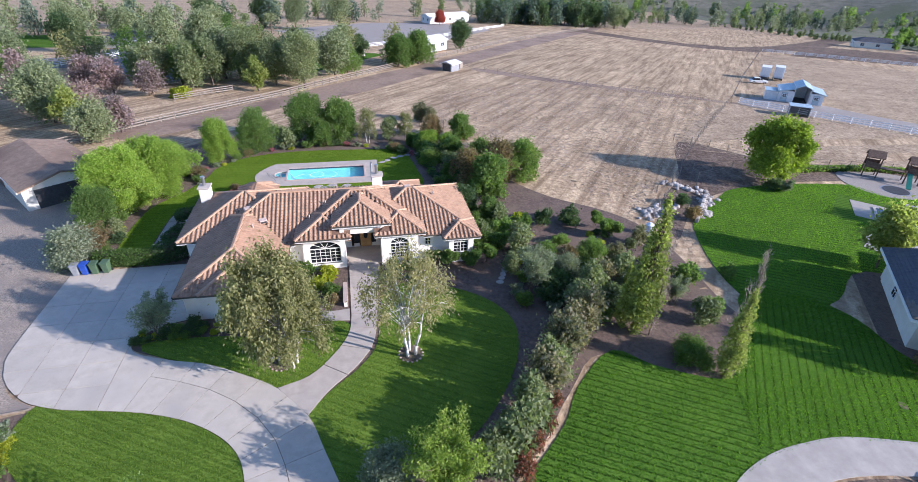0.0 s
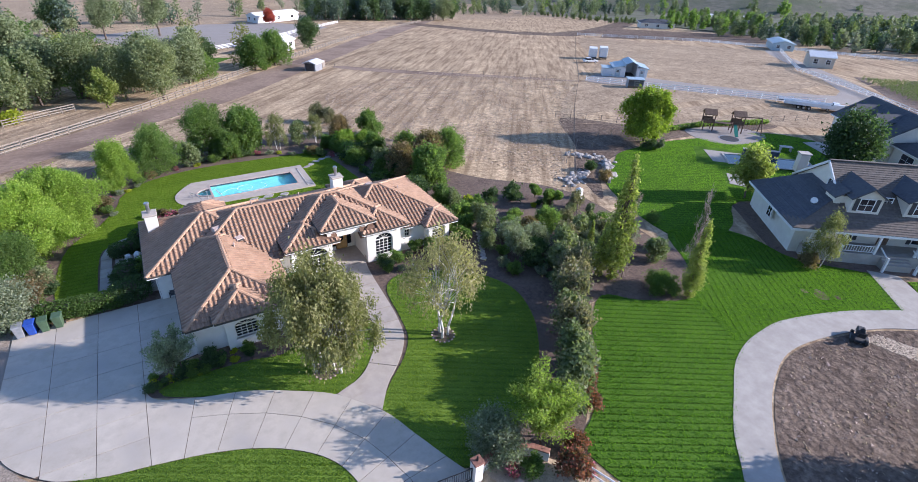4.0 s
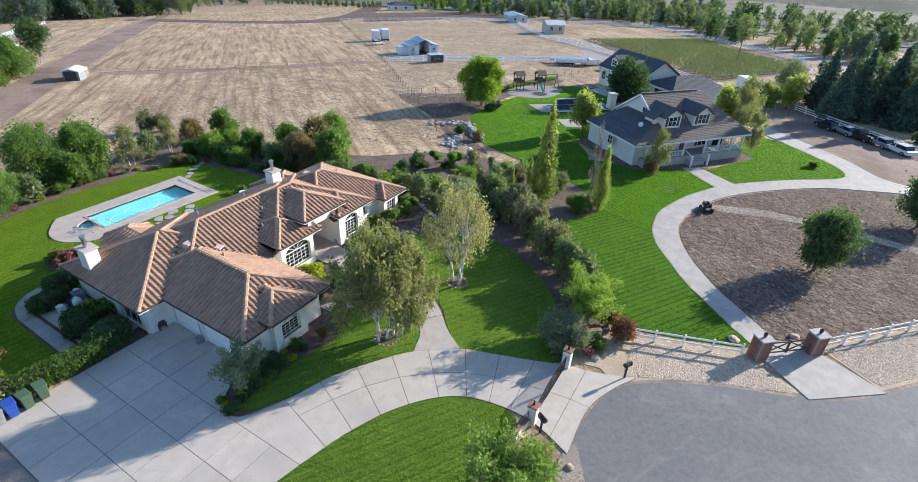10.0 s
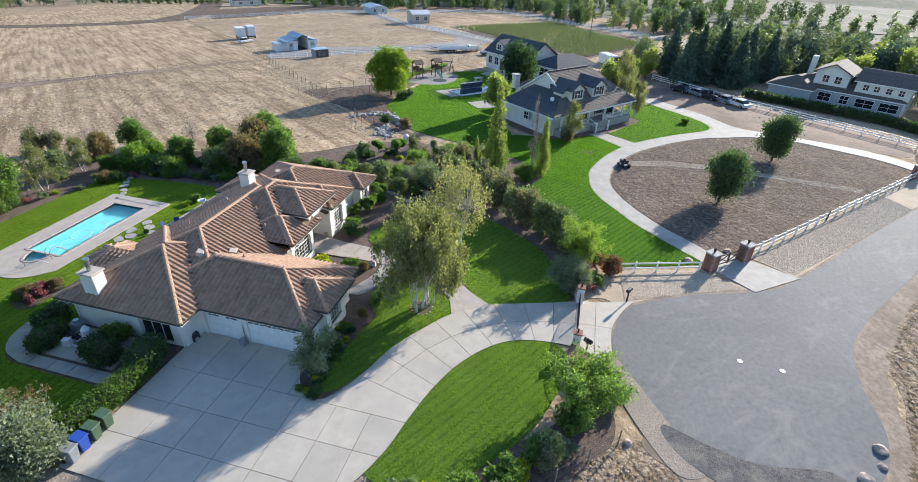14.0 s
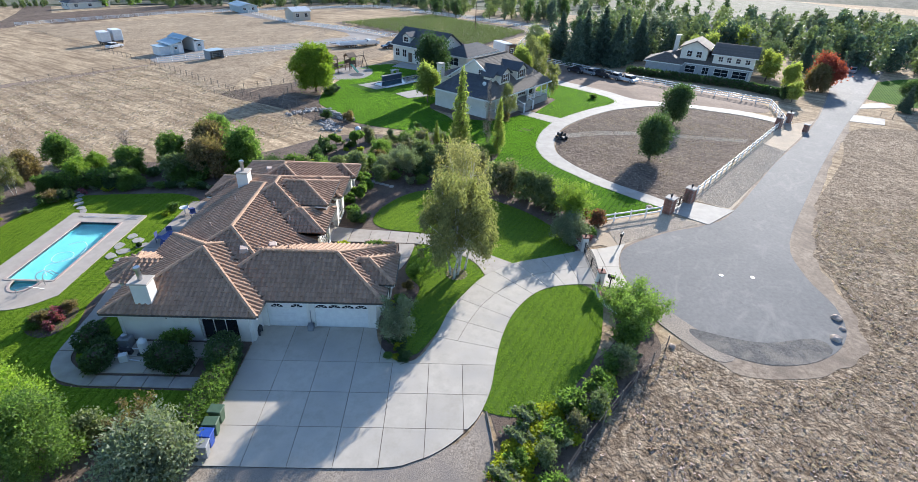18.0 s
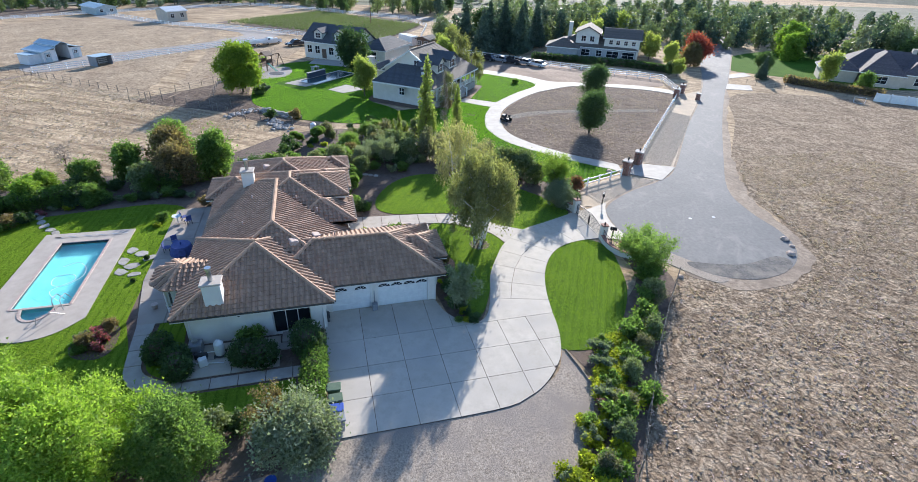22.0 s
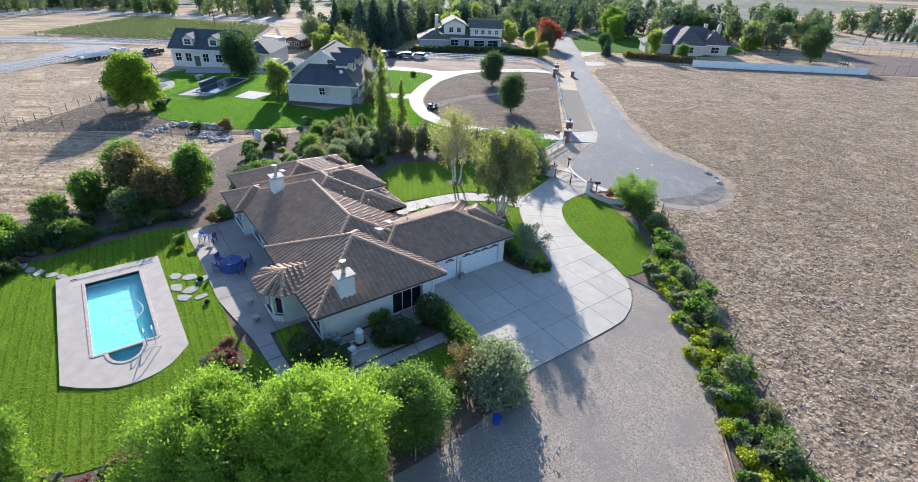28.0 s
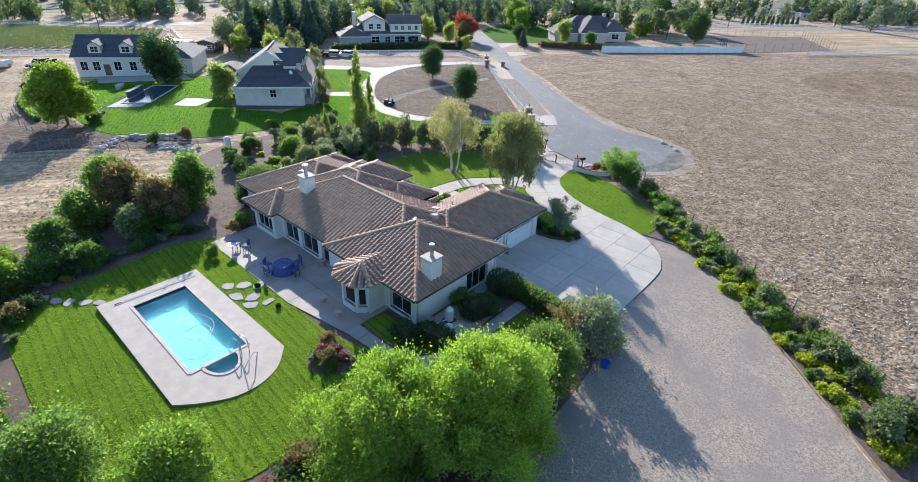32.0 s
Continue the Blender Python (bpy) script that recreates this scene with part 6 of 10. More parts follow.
gate = thing("wooden_gate", "low brown timber gate with crossed braces", "gate")
ga, gb = Vector((7.71, 4.3)), Vector((9.95, 1.7))
gz = land(8, 3) + 0.08
for lo, hi in ((0, 0.5), (0.5, 1)):
    a, b = ga.lerp(gb, lo + 0.01), ga.lerp(gb, hi - 0.01)
    for z in (0.25, 1.15):
        part("rail", beam(bmesh.new(), (a.x, a.y, gz + z), (b.x, b.y, gz + z), 0.06, 0.12), BROWN_WOOD, gate)
    for p in (a, b):
        part("stile", beam(bmesh.new(), (p.x, p.y, gz + 0.12), (p.x, p.y, gz + 1.3), 0.1, 0.1), BROWN_WOOD, gate)
    part("brace", beam(bmesh.new(), (a.x, a.y, gz + 0.3), (b.x, b.y, gz + 1.1), 0.05, 0.1), BROWN_WOOD, gate)
    part("brace", beam(bmesh.new(), (a.x, a.y, gz + 1.1), (b.x, b.y, gz + 0.3), 0.045, 0.1), BROWN_WOOD, gate)
far_gate = thing("wooden_gate", "low brown timber gate at the far drive end", "gate")
for z in (0.3, 0.75, 1.2):
    part("rail", beam(bmesh.new(), (42.9, -28.0, land(43, -28) + z), (45.2, -30.5, land(45, -30) + z), 0.06, 0.14), BROWN_WOOD, far_gate)


def curved_wall(label, pts, h):
    w = thing("garden_wall", label, "wall")
    c = curve(pts, 4, False)
    for a, b in zip(c, c[1:]):
        d = (Vector(b) - Vector(a)).normalized()
        s = Vector((-d.y, d.x)) * 0.14
        A, B = Vector(a), Vector(b)
        z = land(*a)
        part("wall_block", prism(bmesh.new(), [tuple(A - s), tuple(B - s), tuple(B + s), tuple(A + s)], z - 0.1, z + h), STUCCO, w)
        s *= 1.35
        part("cap_brick", prism(bmesh.new(), [tuple(A - s), tuple(B - s), tuple(B + s), tuple(A + s)], z + h, z + h + 0.08, 0.015), BRICK, w)
    return w


curved_wall("curved low white wall capped in red brick", [(-1.2, 16.2), (-0.1, 16.5), (1.0, 16.4), (2.0, 15.9), (2.8, 15.0)], 0.75)
curved_wall("curved low white wall with brick cap and iron rail", [(-7.6, 16.2), (-8.6, 16.4), (-9.6, 16.3), (-10.6, 15.8), (-11.3, 14.9)], 0.55)
rail = thing("iron_rail", "black iron railing on the curved wall", "railing", pose(0, 0, -0.1))
rp = curve([(-7.6, 16.2), (-8.6, 16.4), (-9.6, 16.3), (-10.6, 15.8), (-11.3, 14.9)], 4, False)
for a, b in zip(rp, rp[1:]):
    part("top_rail", beam(bmesh.new(), (*a, 1.25), (*b, 1.25), 0.03, 0.04), BLACK_METAL, rail)
for a in rp[::1]:
    part("baluster", beam(bmesh.new(), (*a, 0.7), (*a, 1.25), 0.02, 0.02), BLACK_METAL, rail)
for x, y in ((-1.55, 16.05), (-7.3, 16.05)):
    p = thing("gate_post", "white stucco gate post with a brick cap", "pillar", stand(x, y), "stucco gate posts")
    part("shaft", boxes((-0.27, -0.27, -0.1, 0.27, 0.27, 1.45), bevel=0.02), STUCCO, p)
    part("cap", boxes((-0.32, -0.32, 1.45, 0.32, 0.32, 1.56), bevel=0.03), BRICK, p)
    part("lamp", tube(bmesh.new(), (0, 0, 1.56), (0, 0, 1.85), 0.07, 0.05), BLACK_METAL, p)

iron = thing("iron_gate", "closed black iron driveway gate with arched top", "gate", pose(0, 0, -0.18))
for x0, x1 in ((-7.0, -4.45), (-4.4, -1.85)):
    leafg = part("leaf_frame", boxes((x0, 16.02, 0.18, x0 + 0.05, 16.07, 1.2), (x1 - 0.05, 16.02, 0.18, x1, 16.07, 1.2), (x0, 16.02, 0.18, x1, 16.07, 0.23)), BLACK_METAL, iron)
    n = 18
    prev = None
    for i in range(n + 1):
        x = x0 + (x1 - x0) * i / n
        top = 1.2 + 0.35 * math.cos((x + 4.42) / 2.6 * math.pi / 2) ** 2
        part("picket", boxes((x - 0.012, 16.03, 0.2, x + 0.012, 16.055, top)), BLACK_METAL, leafg)
        if prev:
            part("top_bar", beam(bmesh.new(), (*prev,), (x, 16.045, top), 0.04, 0.04), BLACK_METAL, leafg)
        prev = (x, 16.045, top)


def letter_post(x, y, turn, label):
    m = thing("mailbox", label, "mailbox", stand(x, y, turn))
    part("post", boxes((-0.05, -0.05, -0.1, 0.05, 0.05, 1.15)), BLACK_METAL, m)
    bm = bmesh.new()
    prof = [(-0.13, 0.0), (0.13, 0.0), (0.13, 0.16)] + [(0.13 * math.cos(a * math.pi / 6), 0.16 + 0.13 * math.sin(a * math.pi / 6)) for a in range(1, 6)] + [(-0.13, 0.16)]
    lo = [bm.verts.new((-0.3, x_, 1.15 + z_)) for x_, z_ in prof]
    hi = [bm.verts.new((0.3, x_, 1.15 + z_)) for x_, z_ in prof]
    bm.faces.new(lo), bm.faces.new(hi[::-1])
    for i in range(len(prof)):
        bm.faces.new((lo[i], hi[i], hi[(i + 1) % len(prof)], lo[(i + 1) % len(prof)]))
    part("box", bm, BLACK_METAL, m)
    part("bracket", beam(bmesh.new(), (0, 0, 0.8), (0.22, 0, 1.12), 0.04), BLACK_METAL, m)
    part("flag", boxes((0.1, 0.14, 1.3, 0.14, 0.16, 1.5)), COPING, m)


letter_post(-0.4, 12.3, 150, "black metal mailbox on a post by the verge")
letter_post(-7.7, 15.3, 60, "small black keypad post by the iron gate")
for x, y in ((-5.2, 4.7), (-5.4, 2.0)):
    mh = thing("manhole_cover", "round pale manhole cover in the asphalt", "manhole", stand(x, y, 0, 0.04), "manhole covers")
    part("ring", tube(bmesh.new(), (0, 0, 0), (0, 0, 0.02), 0.2, None, 20), CONCRETE_PALE, mh)
    part("lid", tube(bmesh.new(), (0, 0, 0.02), (0, 0, 0.03), 0.16, None, 20), STEEL, mh)


def rock_mesh(name, seed, mat=STONE):
    rng = np.random.default_rng(seed)
    bm = bmesh.new()
    bmesh.ops.create_icosphere(bm, subdivisions=2, radius=0.5)
    for v in bm.verts:
        v.co *= 1 + 0.35 * noise.noise(v.co * 2.3 + Vector((seed * 3.1, 0, 0)))
        v.co.z *= 0.62
    return bm_mesh(name, bm, mat)


ROCKS = [rock_mesh("boulder", s, BROWN_STONE) for s in (1, 2, 3)]
# The fourth rock, at (-14.6, 12.6), stands in for a flat grey utility box.
for i, (x, y, s) in enumerate(((-10.9, -1.8, 0.8), (-12.2, -1.4, 0.5), (-13.4, -0.1, 0.8), (-14.6, 12.6, 0.5), (8.38, 6.37, 0.8), (11.51, 2.4, 0.8), (-9, 13.0, 0.5), (0.4, 14.6, 0.6), (1.15, 14.17, 0.5))):
    tagged(put("boulder", ROCKS[i % 3], None, stand(x, y, 70 * i, 0.12 * s, s)), "brown rough boulder at the road edge", "boulder", "boulders")
# rubble terraces in the neighbour's garden
rng = np.random.default_rng(4)
v_, f_ = [], []
tmpl = [tuple(p.co) for p in ROCKS[0].vertices], [tuple(p.vertices) for p in ROCKS[0].polygons]
def rubble(x0, y0, x1, y1, n, lo, hi, wide):
    for i in range(n):
        t = rng.random()
        x, y = x0 + (x1 - x0) * t + rng.normal() * wide, y0 + (y1 - y0) * t + rng.normal() * wide
        s = lo + (hi - lo) * rng.random()
        m = stand(x, y, rng.random() * 360, s * 0.15, s)
        b = len(v_)
        v_.extend(tuple(m @ Vector(p)) for p in tmpl[0])
        f_.extend(tuple(b + k for k in q) for q in tmpl[1])
rubble(39.36, 54.73, 42.42, 50.59, 46, 0.3, 0.8, 0.5)
rubble(42.42, 50.08, 37.88, 44.49, 70, 0.3, 0.8, 0.45)
rubble(31.65, 45.97, 36.82, 48.04, 60, 0.3, 0.8, 0.6)
tagged(put("rubble_stones", mesh_of("rubble_stones", v_, f_, STONE)), "loose pale rubble stones edging the garden terraces", "stones", "", "stuff")
wallr = thing("retaining_wall", "low pale stone retaining wall below the lawn", "wall")
for i in range(14):
    t = i / 14
    x, y = 41.6 + (36.4 - 41.6) * t, 49.4 + (43.4 - 49.4) * t
    part("stone_block", boxes((-0.3, -0.2, -0.1, 0.3, 0.2, 0.55 + 0.08 * math.sin(i * 2.1)), bevel=0.05), STONE, wallr, "", pose(x, y, land(x, y), 0, 0, 49))
tank = thing("water_tank", "white plastic water tank on the garden soil", "tank", stand(29.7, 41.9))
part("shell", tube(bmesh.new(), (0, 0, 0), (0, 0, 1.2), 0.42, None, 18), WHITE_PAINT, tank, smooth=False)
part("lid", tube(bmesh.new(), (0, 0, 1.2), (0, 0, 1.42), 0.42, 0.12, 18), WHITE_PAINT, tank)


# ---- small things round the house ----
def wheelie_bin(x, y, turn, mat, label):
    b = thing("wheeled_bin", label, "bin", stand(x, y, turn, 0.085), "wheeled bins")
    bm = bmesh.new()
    lo = [bm.verts.new(p) for p in ((-0.22, -0.27, 0.06), (0.22, -0.27, 0.06), (0.22, 0.27, 0.06), (-0.22, 0.27, 0.06))]
    hi = [bm.verts.new(p) for p in ((-0.29, -0.36, 1.0), (0.29, -0.36, 1.0), (0.29, 0.36, 1.0), (-0.29, 0.36, 1.0))]
    bm.faces.new(lo[::-1]), bm.faces.new(hi)
    for i in range(4):
        bm.faces.new((lo[i], lo[(i + 1) % 4], hi[(i + 1) % 4], hi[i]))
    bmesh.ops.bevel(bm, geom=bm.edges[:], offset=0.03, segments=1, affect="EDGES")
    part("body", bm, mat, b)
    part("lid", boxes((-0.32, -0.4, 1.0, 0.32, 0.4, 1.09), bevel=0.03), mat, b)
    part("handle", tube(bmesh.new(), (-0.25, 0.43, 0.98), (0.25, 0.43, 0.98), 0.02), DARK_GREY, b)
    for sx in (-0.27, 0.27):
        part("wheel", tube(bmesh.new(), (sx - 0.03, 0.3, 0.11), (sx + 0.03, 0.3, 0.11), 0.11, None, 12), RUBBER, b)


wheelie_bin(-24.15, 41.45, 4, BIN_GREY, "grey wheeled bin at the driveway edge")
wheelie_bin(-23.45, 41.5, -3, BIN_BLUE, "blue wheeled recycling bin beside the hedge")
wheelie_bin(-22.7, 41.5, 2, BIN_GREEN, "green wheeled bin beside the hedge")
wheelie_bin(-21.85, 41.55, -4, BIN_GREEN, "green wheeled bin beside the hedge")

eq = thing("pool_filter", "white pool filter tank with pipes on the pad", "filter", stand(-16.4, 48.5, 0, 0.07))
part("tank", tube(bmesh.new(), (0, 0, 0.1), (0, 0, 0.95), 0.3, None, 16), WHITE_PAINT, eq, smooth=False)
part("dome", tube(bmesh.new(), (0, 0, 0.95), (0, 0, 1.2), 0.3, 0.1, 16), WHITE_PAINT, eq)
part("base", boxes((-0.35, -0.35, 0, 0.35, 0.35, 0.1)), DARK_GREY, eq)
for a, b in (((0.0, 0.3, 0.3), (0.0, 1.2, 0.3)), ((-0.35, 1.2, 0.2), (0.3, 1.2, 0.2)), ((-0.9, -0.3, 0.06), (-0.6, 1.6, 0.06))):
    part("pipe", tube(bmesh.new(), a, b, 0.04), WHITE_PAINT, eq)
pump = thing("pool_pump", "black pool pump on the concrete pad", "pump", stand(-16.5, 49.5, 0, 0.07))
part("motor", tube(bmesh.new(), (0, -0.25, 0.25), (0, 0.3, 0.25), 0.15, None, 12), DARK_GREY, pump)
part("strainer", tube(bmesh.new(), (0, 0.4, 0.02), (0, 0.4, 0.4), 0.14, None, 12), DARK_GREY, pump)
part("foot", boxes((-0.15, -0.25, 0, 0.15, 0.5, 0.1)), DARK_GREY, pump)
htr = thing("pool_heater", "pale grey pool heater box against the wall", "heater", stand(-15.75, 50.0, 0, 0.02))
part("case", boxes((-0.35, -0.4, 0, 0.35, 0.4, 0.75), bevel=0.04), BIN_GREY, htr)
part("vent", tube(bmesh.new(), (0, 0, 0.75), (0, 0, 0.95), 0.18, None, 12), STEEL, htr)
box_ = thing("equipment_box", "pale plastic storage box by the filter", "box", stand(-17.2, 49.4, 20, 0.07))
part("case", boxes((-0.2, -0.25, 0, 0.2, 0.25, 0.55), bevel=0.03), WHITE_PAINT, box_)
ac = thing("electric_panel", "grey utility box on the garage pier", "utility box", stand(-13.75, 38.25, 0, 0.085))
part("case", boxes((-0.25, -0.2, 0, 0.15, 0.2, 0.5), bevel=0.02), BIN_GREY, ac)
part("conduit", tube(bmesh.new(), (0.2, 0, 0.4), (0.2, 0, 1.5), 0.03), BIN_GREY, ac)
reel = thing("hose_reel", "dark hose reel beside the garage corner", "hose reel", stand(-14.3, 41.75, 0, 0.085))
part("drum", tube(bmesh.new(), (-0.2, 0, 0.4), (0.2, 0, 0.4), 0.26, None, 14), DARK_GREY, reel)
part("stand", boxes((-0.28, -0.2, 0, -0.22, 0.2, 0.5), (0.22, -0.2, 0, 0.28, 0.2, 0.5)), DARK_GREY, reel)
step = thing("door_step", "pale concrete step below the sliding door", "step", stand(-15.6, 44.0, 0, 0.0))
part("slab", boxes((-0.55, -0.7, 0, 0.45, 0.7, 0.24), bevel=0.03), CONCRETE_PALE, step)
part("lower_slab", boxes((-1.2, -0.9, 0, -0.56, 0.9, 0.14), bevel=0.03), CONCRETE_PALE, step)
can = thing("blue_tub", "round blue plastic tub on the gravel", "tub", stand(-26.7, 44.9, 0, 0.03))
part("tub", tube(bmesh.new(), (0, 0, 0), (0, 0, 0.4), 0.22, 0.28, 14), BIN_BLUE, can)
part("rim", tube(bmesh.new(), (0, 0, 0.4), (0, 0, 0.44), 0.3, None, 14), BIN_BLUE, can)

table = thing("patio_table", "patio table under a blue cover", "table", stand(-2.6, 53.2, 15, 0.09))
bm = bmesh.new()
bmesh.ops.create_cone(bm, cap_ends=True, segments=14, radius1=1.0, radius2=0.75, depth=0.75, matrix=Matrix.Translation((0, 0, 0.375)))
part("cover", bm, BLUE_CLOTH, table)
part("pole", tube(bmesh.new(), (0, 0, 0.7), (0, 0, 1.0), 0.05), BLUE_CLOTH, table)


def patio_chair(x, y, turn):
    c = thing("patio_chair", "dark metal patio chair on the concrete", "chair", stand(x, y, turn, 0.09), "patio chairs")
    part("seat", boxes((-0.24, -0.24, 0.42, 0.24, 0.24, 0.46)), BLUE_CLOTH, c)
    part("backrest", boxes((-0.24, 0.22, 0.5, 0.24, 0.26, 0.95)), BLUE_CLOTH, c)
    for sx in (-0.22, 0.22):
        for sy in (-0.22, 0.22):
            part("leg", boxes((sx - 0.02, sy - 0.02, 0, sx + 0.02, sy + 0.02, 0.42)), DARK_GREY, c)


for x, y, a in ((-1.4, 53.9, -60), (-3.8, 52.9, 100), (-2.3, 54.4, 0), (-2.8, 52.0, 180), (3.4, 54.1, 30), (2.6, 53.6, 130)):
    patio_chair(x, y, a)
bist = thing("bistro_table", "small round white bistro table", "table", stand(3.1, 54.6, 0, 0.09))
part("top", tube(bmesh.new(), (0, 0, 0.7), (0, 0, 0.74), 0.42, None, 16), WHITE_PAINT, bist)
part("pedestal", tube(bmesh.new(), (0, 0, 0), (0, 0, 0.7), 0.05), WHITE_PAINT, bist)
for x, y, s in ((-4.0, 50.6, 0.3), (-8.2, 53.4, 0.26), (-10.4, 53.6, 0.24), (1.7, 39.9, 0.3), (-1.7, 39.9, 0.3)):
    pot = thing("plant_pot", "round terracotta pot with a small plant", "pot", stand(x, y, 0, 0.09))
    part("pot", tube(bmesh.new(), (0, 0, 0), (0, 0, s * 1.4), s * 0.7, s, 14), COPING, pot)
PLANTER = thing("planter_wall", "low white planter wall beside the entry walk", "wall")
part("wall_block", boxes((-1.95, 33.5, 0, -1.7, 36.2, 0.5), bevel=0.02), STUCCO, PLANTER)
part("cap", boxes((-2.0, 33.45, 0.5, -1.65, 36.25, 0.58), bevel=0.02), COPING, PLANTER)

mow = thing("ride_mower", "dark ride-on mower parked on the dirt circle", "mower", stand(32.24, 11.64, 25))
part("hood", boxes((0.2, -0.3, 0.35, 1.0, 0.3, 0.85), bevel=0.08), DARK_GREY, mow)
part("seat", boxes((-0.5, -0.25, 0.6, -0.05, 0.25, 0.75), (-0.6, -0.25, 0.7, -0.5, 0.25, 1.1), bevel=0.04), RUBBER, mow)
part("deck", boxes((-0.5, -0.65, 0.12, 0.5, 0.65, 0.32), bevel=0.05), DARK_GREY, mow)
part("steering_wheel", tube(bmesh.new(), (0.15, 0, 0.95), (0.1, 0, 0.99), 0.18, None, 12), RUBBER, mow)
for x, r in ((-0.45, 0.28), (0.75, 0.2)):
    for y in (-0.45, 0.45):
        part("wheel", tube(bmesh.new(), (x, y - 0.1, r), (x, y + 0.1, r), r, None, 14), RUBBER, mow)
for i in range(16):
    a = i * 0.393
    for x, y in ((2.7, 27.4), (-6.2, 27.9)):
        tagged(put("edging_stone", ROCKS[i % 3], None, stand(x + math.cos(a) * 0.85, y + math.sin(a) * 0.85, i * 40, 0.06, 0.17)), "small edging stone round the birch bed", "stone", "birch bed stones")

# timber edging between gravel and flower strip
edge_pts = curve([(-20.8, 26.2), (-23.9, 25.95), (-25.5, 26.5), (-27.9, 28.2), (-29.8, 29.8), (-32.2, 32.2), (-35.6, 35.8), (-43.0, 43.8), (-56, 56)], 4, False)
edging = thing("timber_edging", "thin timber edging board along the flower strip", "edging")
for p, q in zip(edge_pts, edge_pts[1:]):
    part("edging_board", beam(bmesh.new(), (*p, land(*p) + 0.06), (*q, land(*q) + 0.06), 0.05, 0.14), GREY_WOOD, edging)

# ---- neighbouring houses and farm buildings ----
def frame_at(x, y, ux, uy, dz=0.0):
    """A pose whose x runs along (ux, uy)."""
    d = Vector((ux, uy)).normalized()
    return Matrix.Translation((x, y, land(x, y) + dz)) @ Matrix(((d.x, -d.y, 0, 0), (d.y, d.x, 0, 0), (0, 0, 1, 0), (0, 0, 0, 1)))


def slope(bm, *pts):
    bm.faces.new([bm.verts.new(p) for p in pts])
    return bm


def roof_mesh(pts_list, thick=0.14):
    """Roof slopes with thickness."""
    bm = bmesh.new()
    for pts in pts_list:
        slope(bm, *pts)
    bmesh.ops.remove_doubles(bm, verts=bm.verts[:], dist=0.01)
    bmesh.ops.recalc_face_normals(bm, faces=bm.faces[:])
    for f in bm.faces:
        if f.normal.z < 0:
            f.normal_flip()
    bmesh.ops.solidify(bm, geom=bm.faces[:], thickness=thick)
    return bm


def courses(parent, pts, mat, step=0.32, lift=0.05):
    """Shingle courses: thin lapped boards along a slope given as eave start, eave end, then the top edge."""
    a, b = Vector(pts[0]), Vector(pts[1])
    top = [Vector(p) for p in pts[2:]]
    n = (b - a).cross(top[0] - a).normalized()
    if n.z < 0:
        n = -n
    c, d = top[0], top[-1]
    count = max(2, int((c - b).length / step))
    bm = bmesh.new()
    for i in range(count):
        t0, t1 = i / count, min(1, (i + 1.1) / count)
        p, q, r, s = a.lerp(d, t0), b.lerp(c, t0), b.lerp(c, t1), a.lerp(d, t1)
        vs = [bm.verts.new(v) for v in (p + n * (lift + 0.035), q + n * (lift + 0.035), r + n * lift, s + n * lift, p + n * (lift - 0.03), q + n * (lift - 0.03))]
        bm.faces.new(vs[:4])
        bm.faces.new((vs[4], vs[5], vs[1], vs[0]))
    bmesh.ops.recalc_face_normals(bm, faces=bm.faces[:])
    part("shingle_layer", bm, mat, parent)


def flat_window(parent, x, y, z, w, h, facing, shutters=False, bars=True):
    """A window on a wall face: facing 0 = -y, 1 = +x, 2 = +y, 3 = -x of the house."""
    m = Matrix.Translation((x, y, z)) @ pose(0, 0, 0, 0, 0, (0, 90, 180, 270)[facing])
    win = put("window", bm_mesh("window", boxes((-w / 2 - 0.08, -0.06, -0.08, -w / 2, 0.02, h + 0.08), (w / 2, -0.06, -0.08, w / 2 + 0.08, 0.02, h + 0.08), (-w / 2, -0.06, -0.08, w / 2, 0.02, 0), (-w / 2, -0.06, h, w / 2, 0.02, h + 0.08)), WHITE_PAINT), parent, m)
    part("pane", boxes((-w / 2, -0.03, 0, w / 2, 0.0, h)), PANE, win)
    if bars:
        part("glazing_bar", boxes((-0.025, -0.05, 0, 0.025, -0.03, h), (-w / 2, -0.048, h / 2 - 0.025, w / 2, -0.032, h / 2 + 0.025)), WHITE_PAINT, win)
    if shutters:
        for s in (-1, 1):
            part("shutter", boxes((s * (w / 2 + 0.3) - 0.2, -0.07, -0.05, s * (w / 2 + 0.3) + 0.2, -0.005, h + 0.05), bevel=0.01), DARK_GREY, win)
    return win


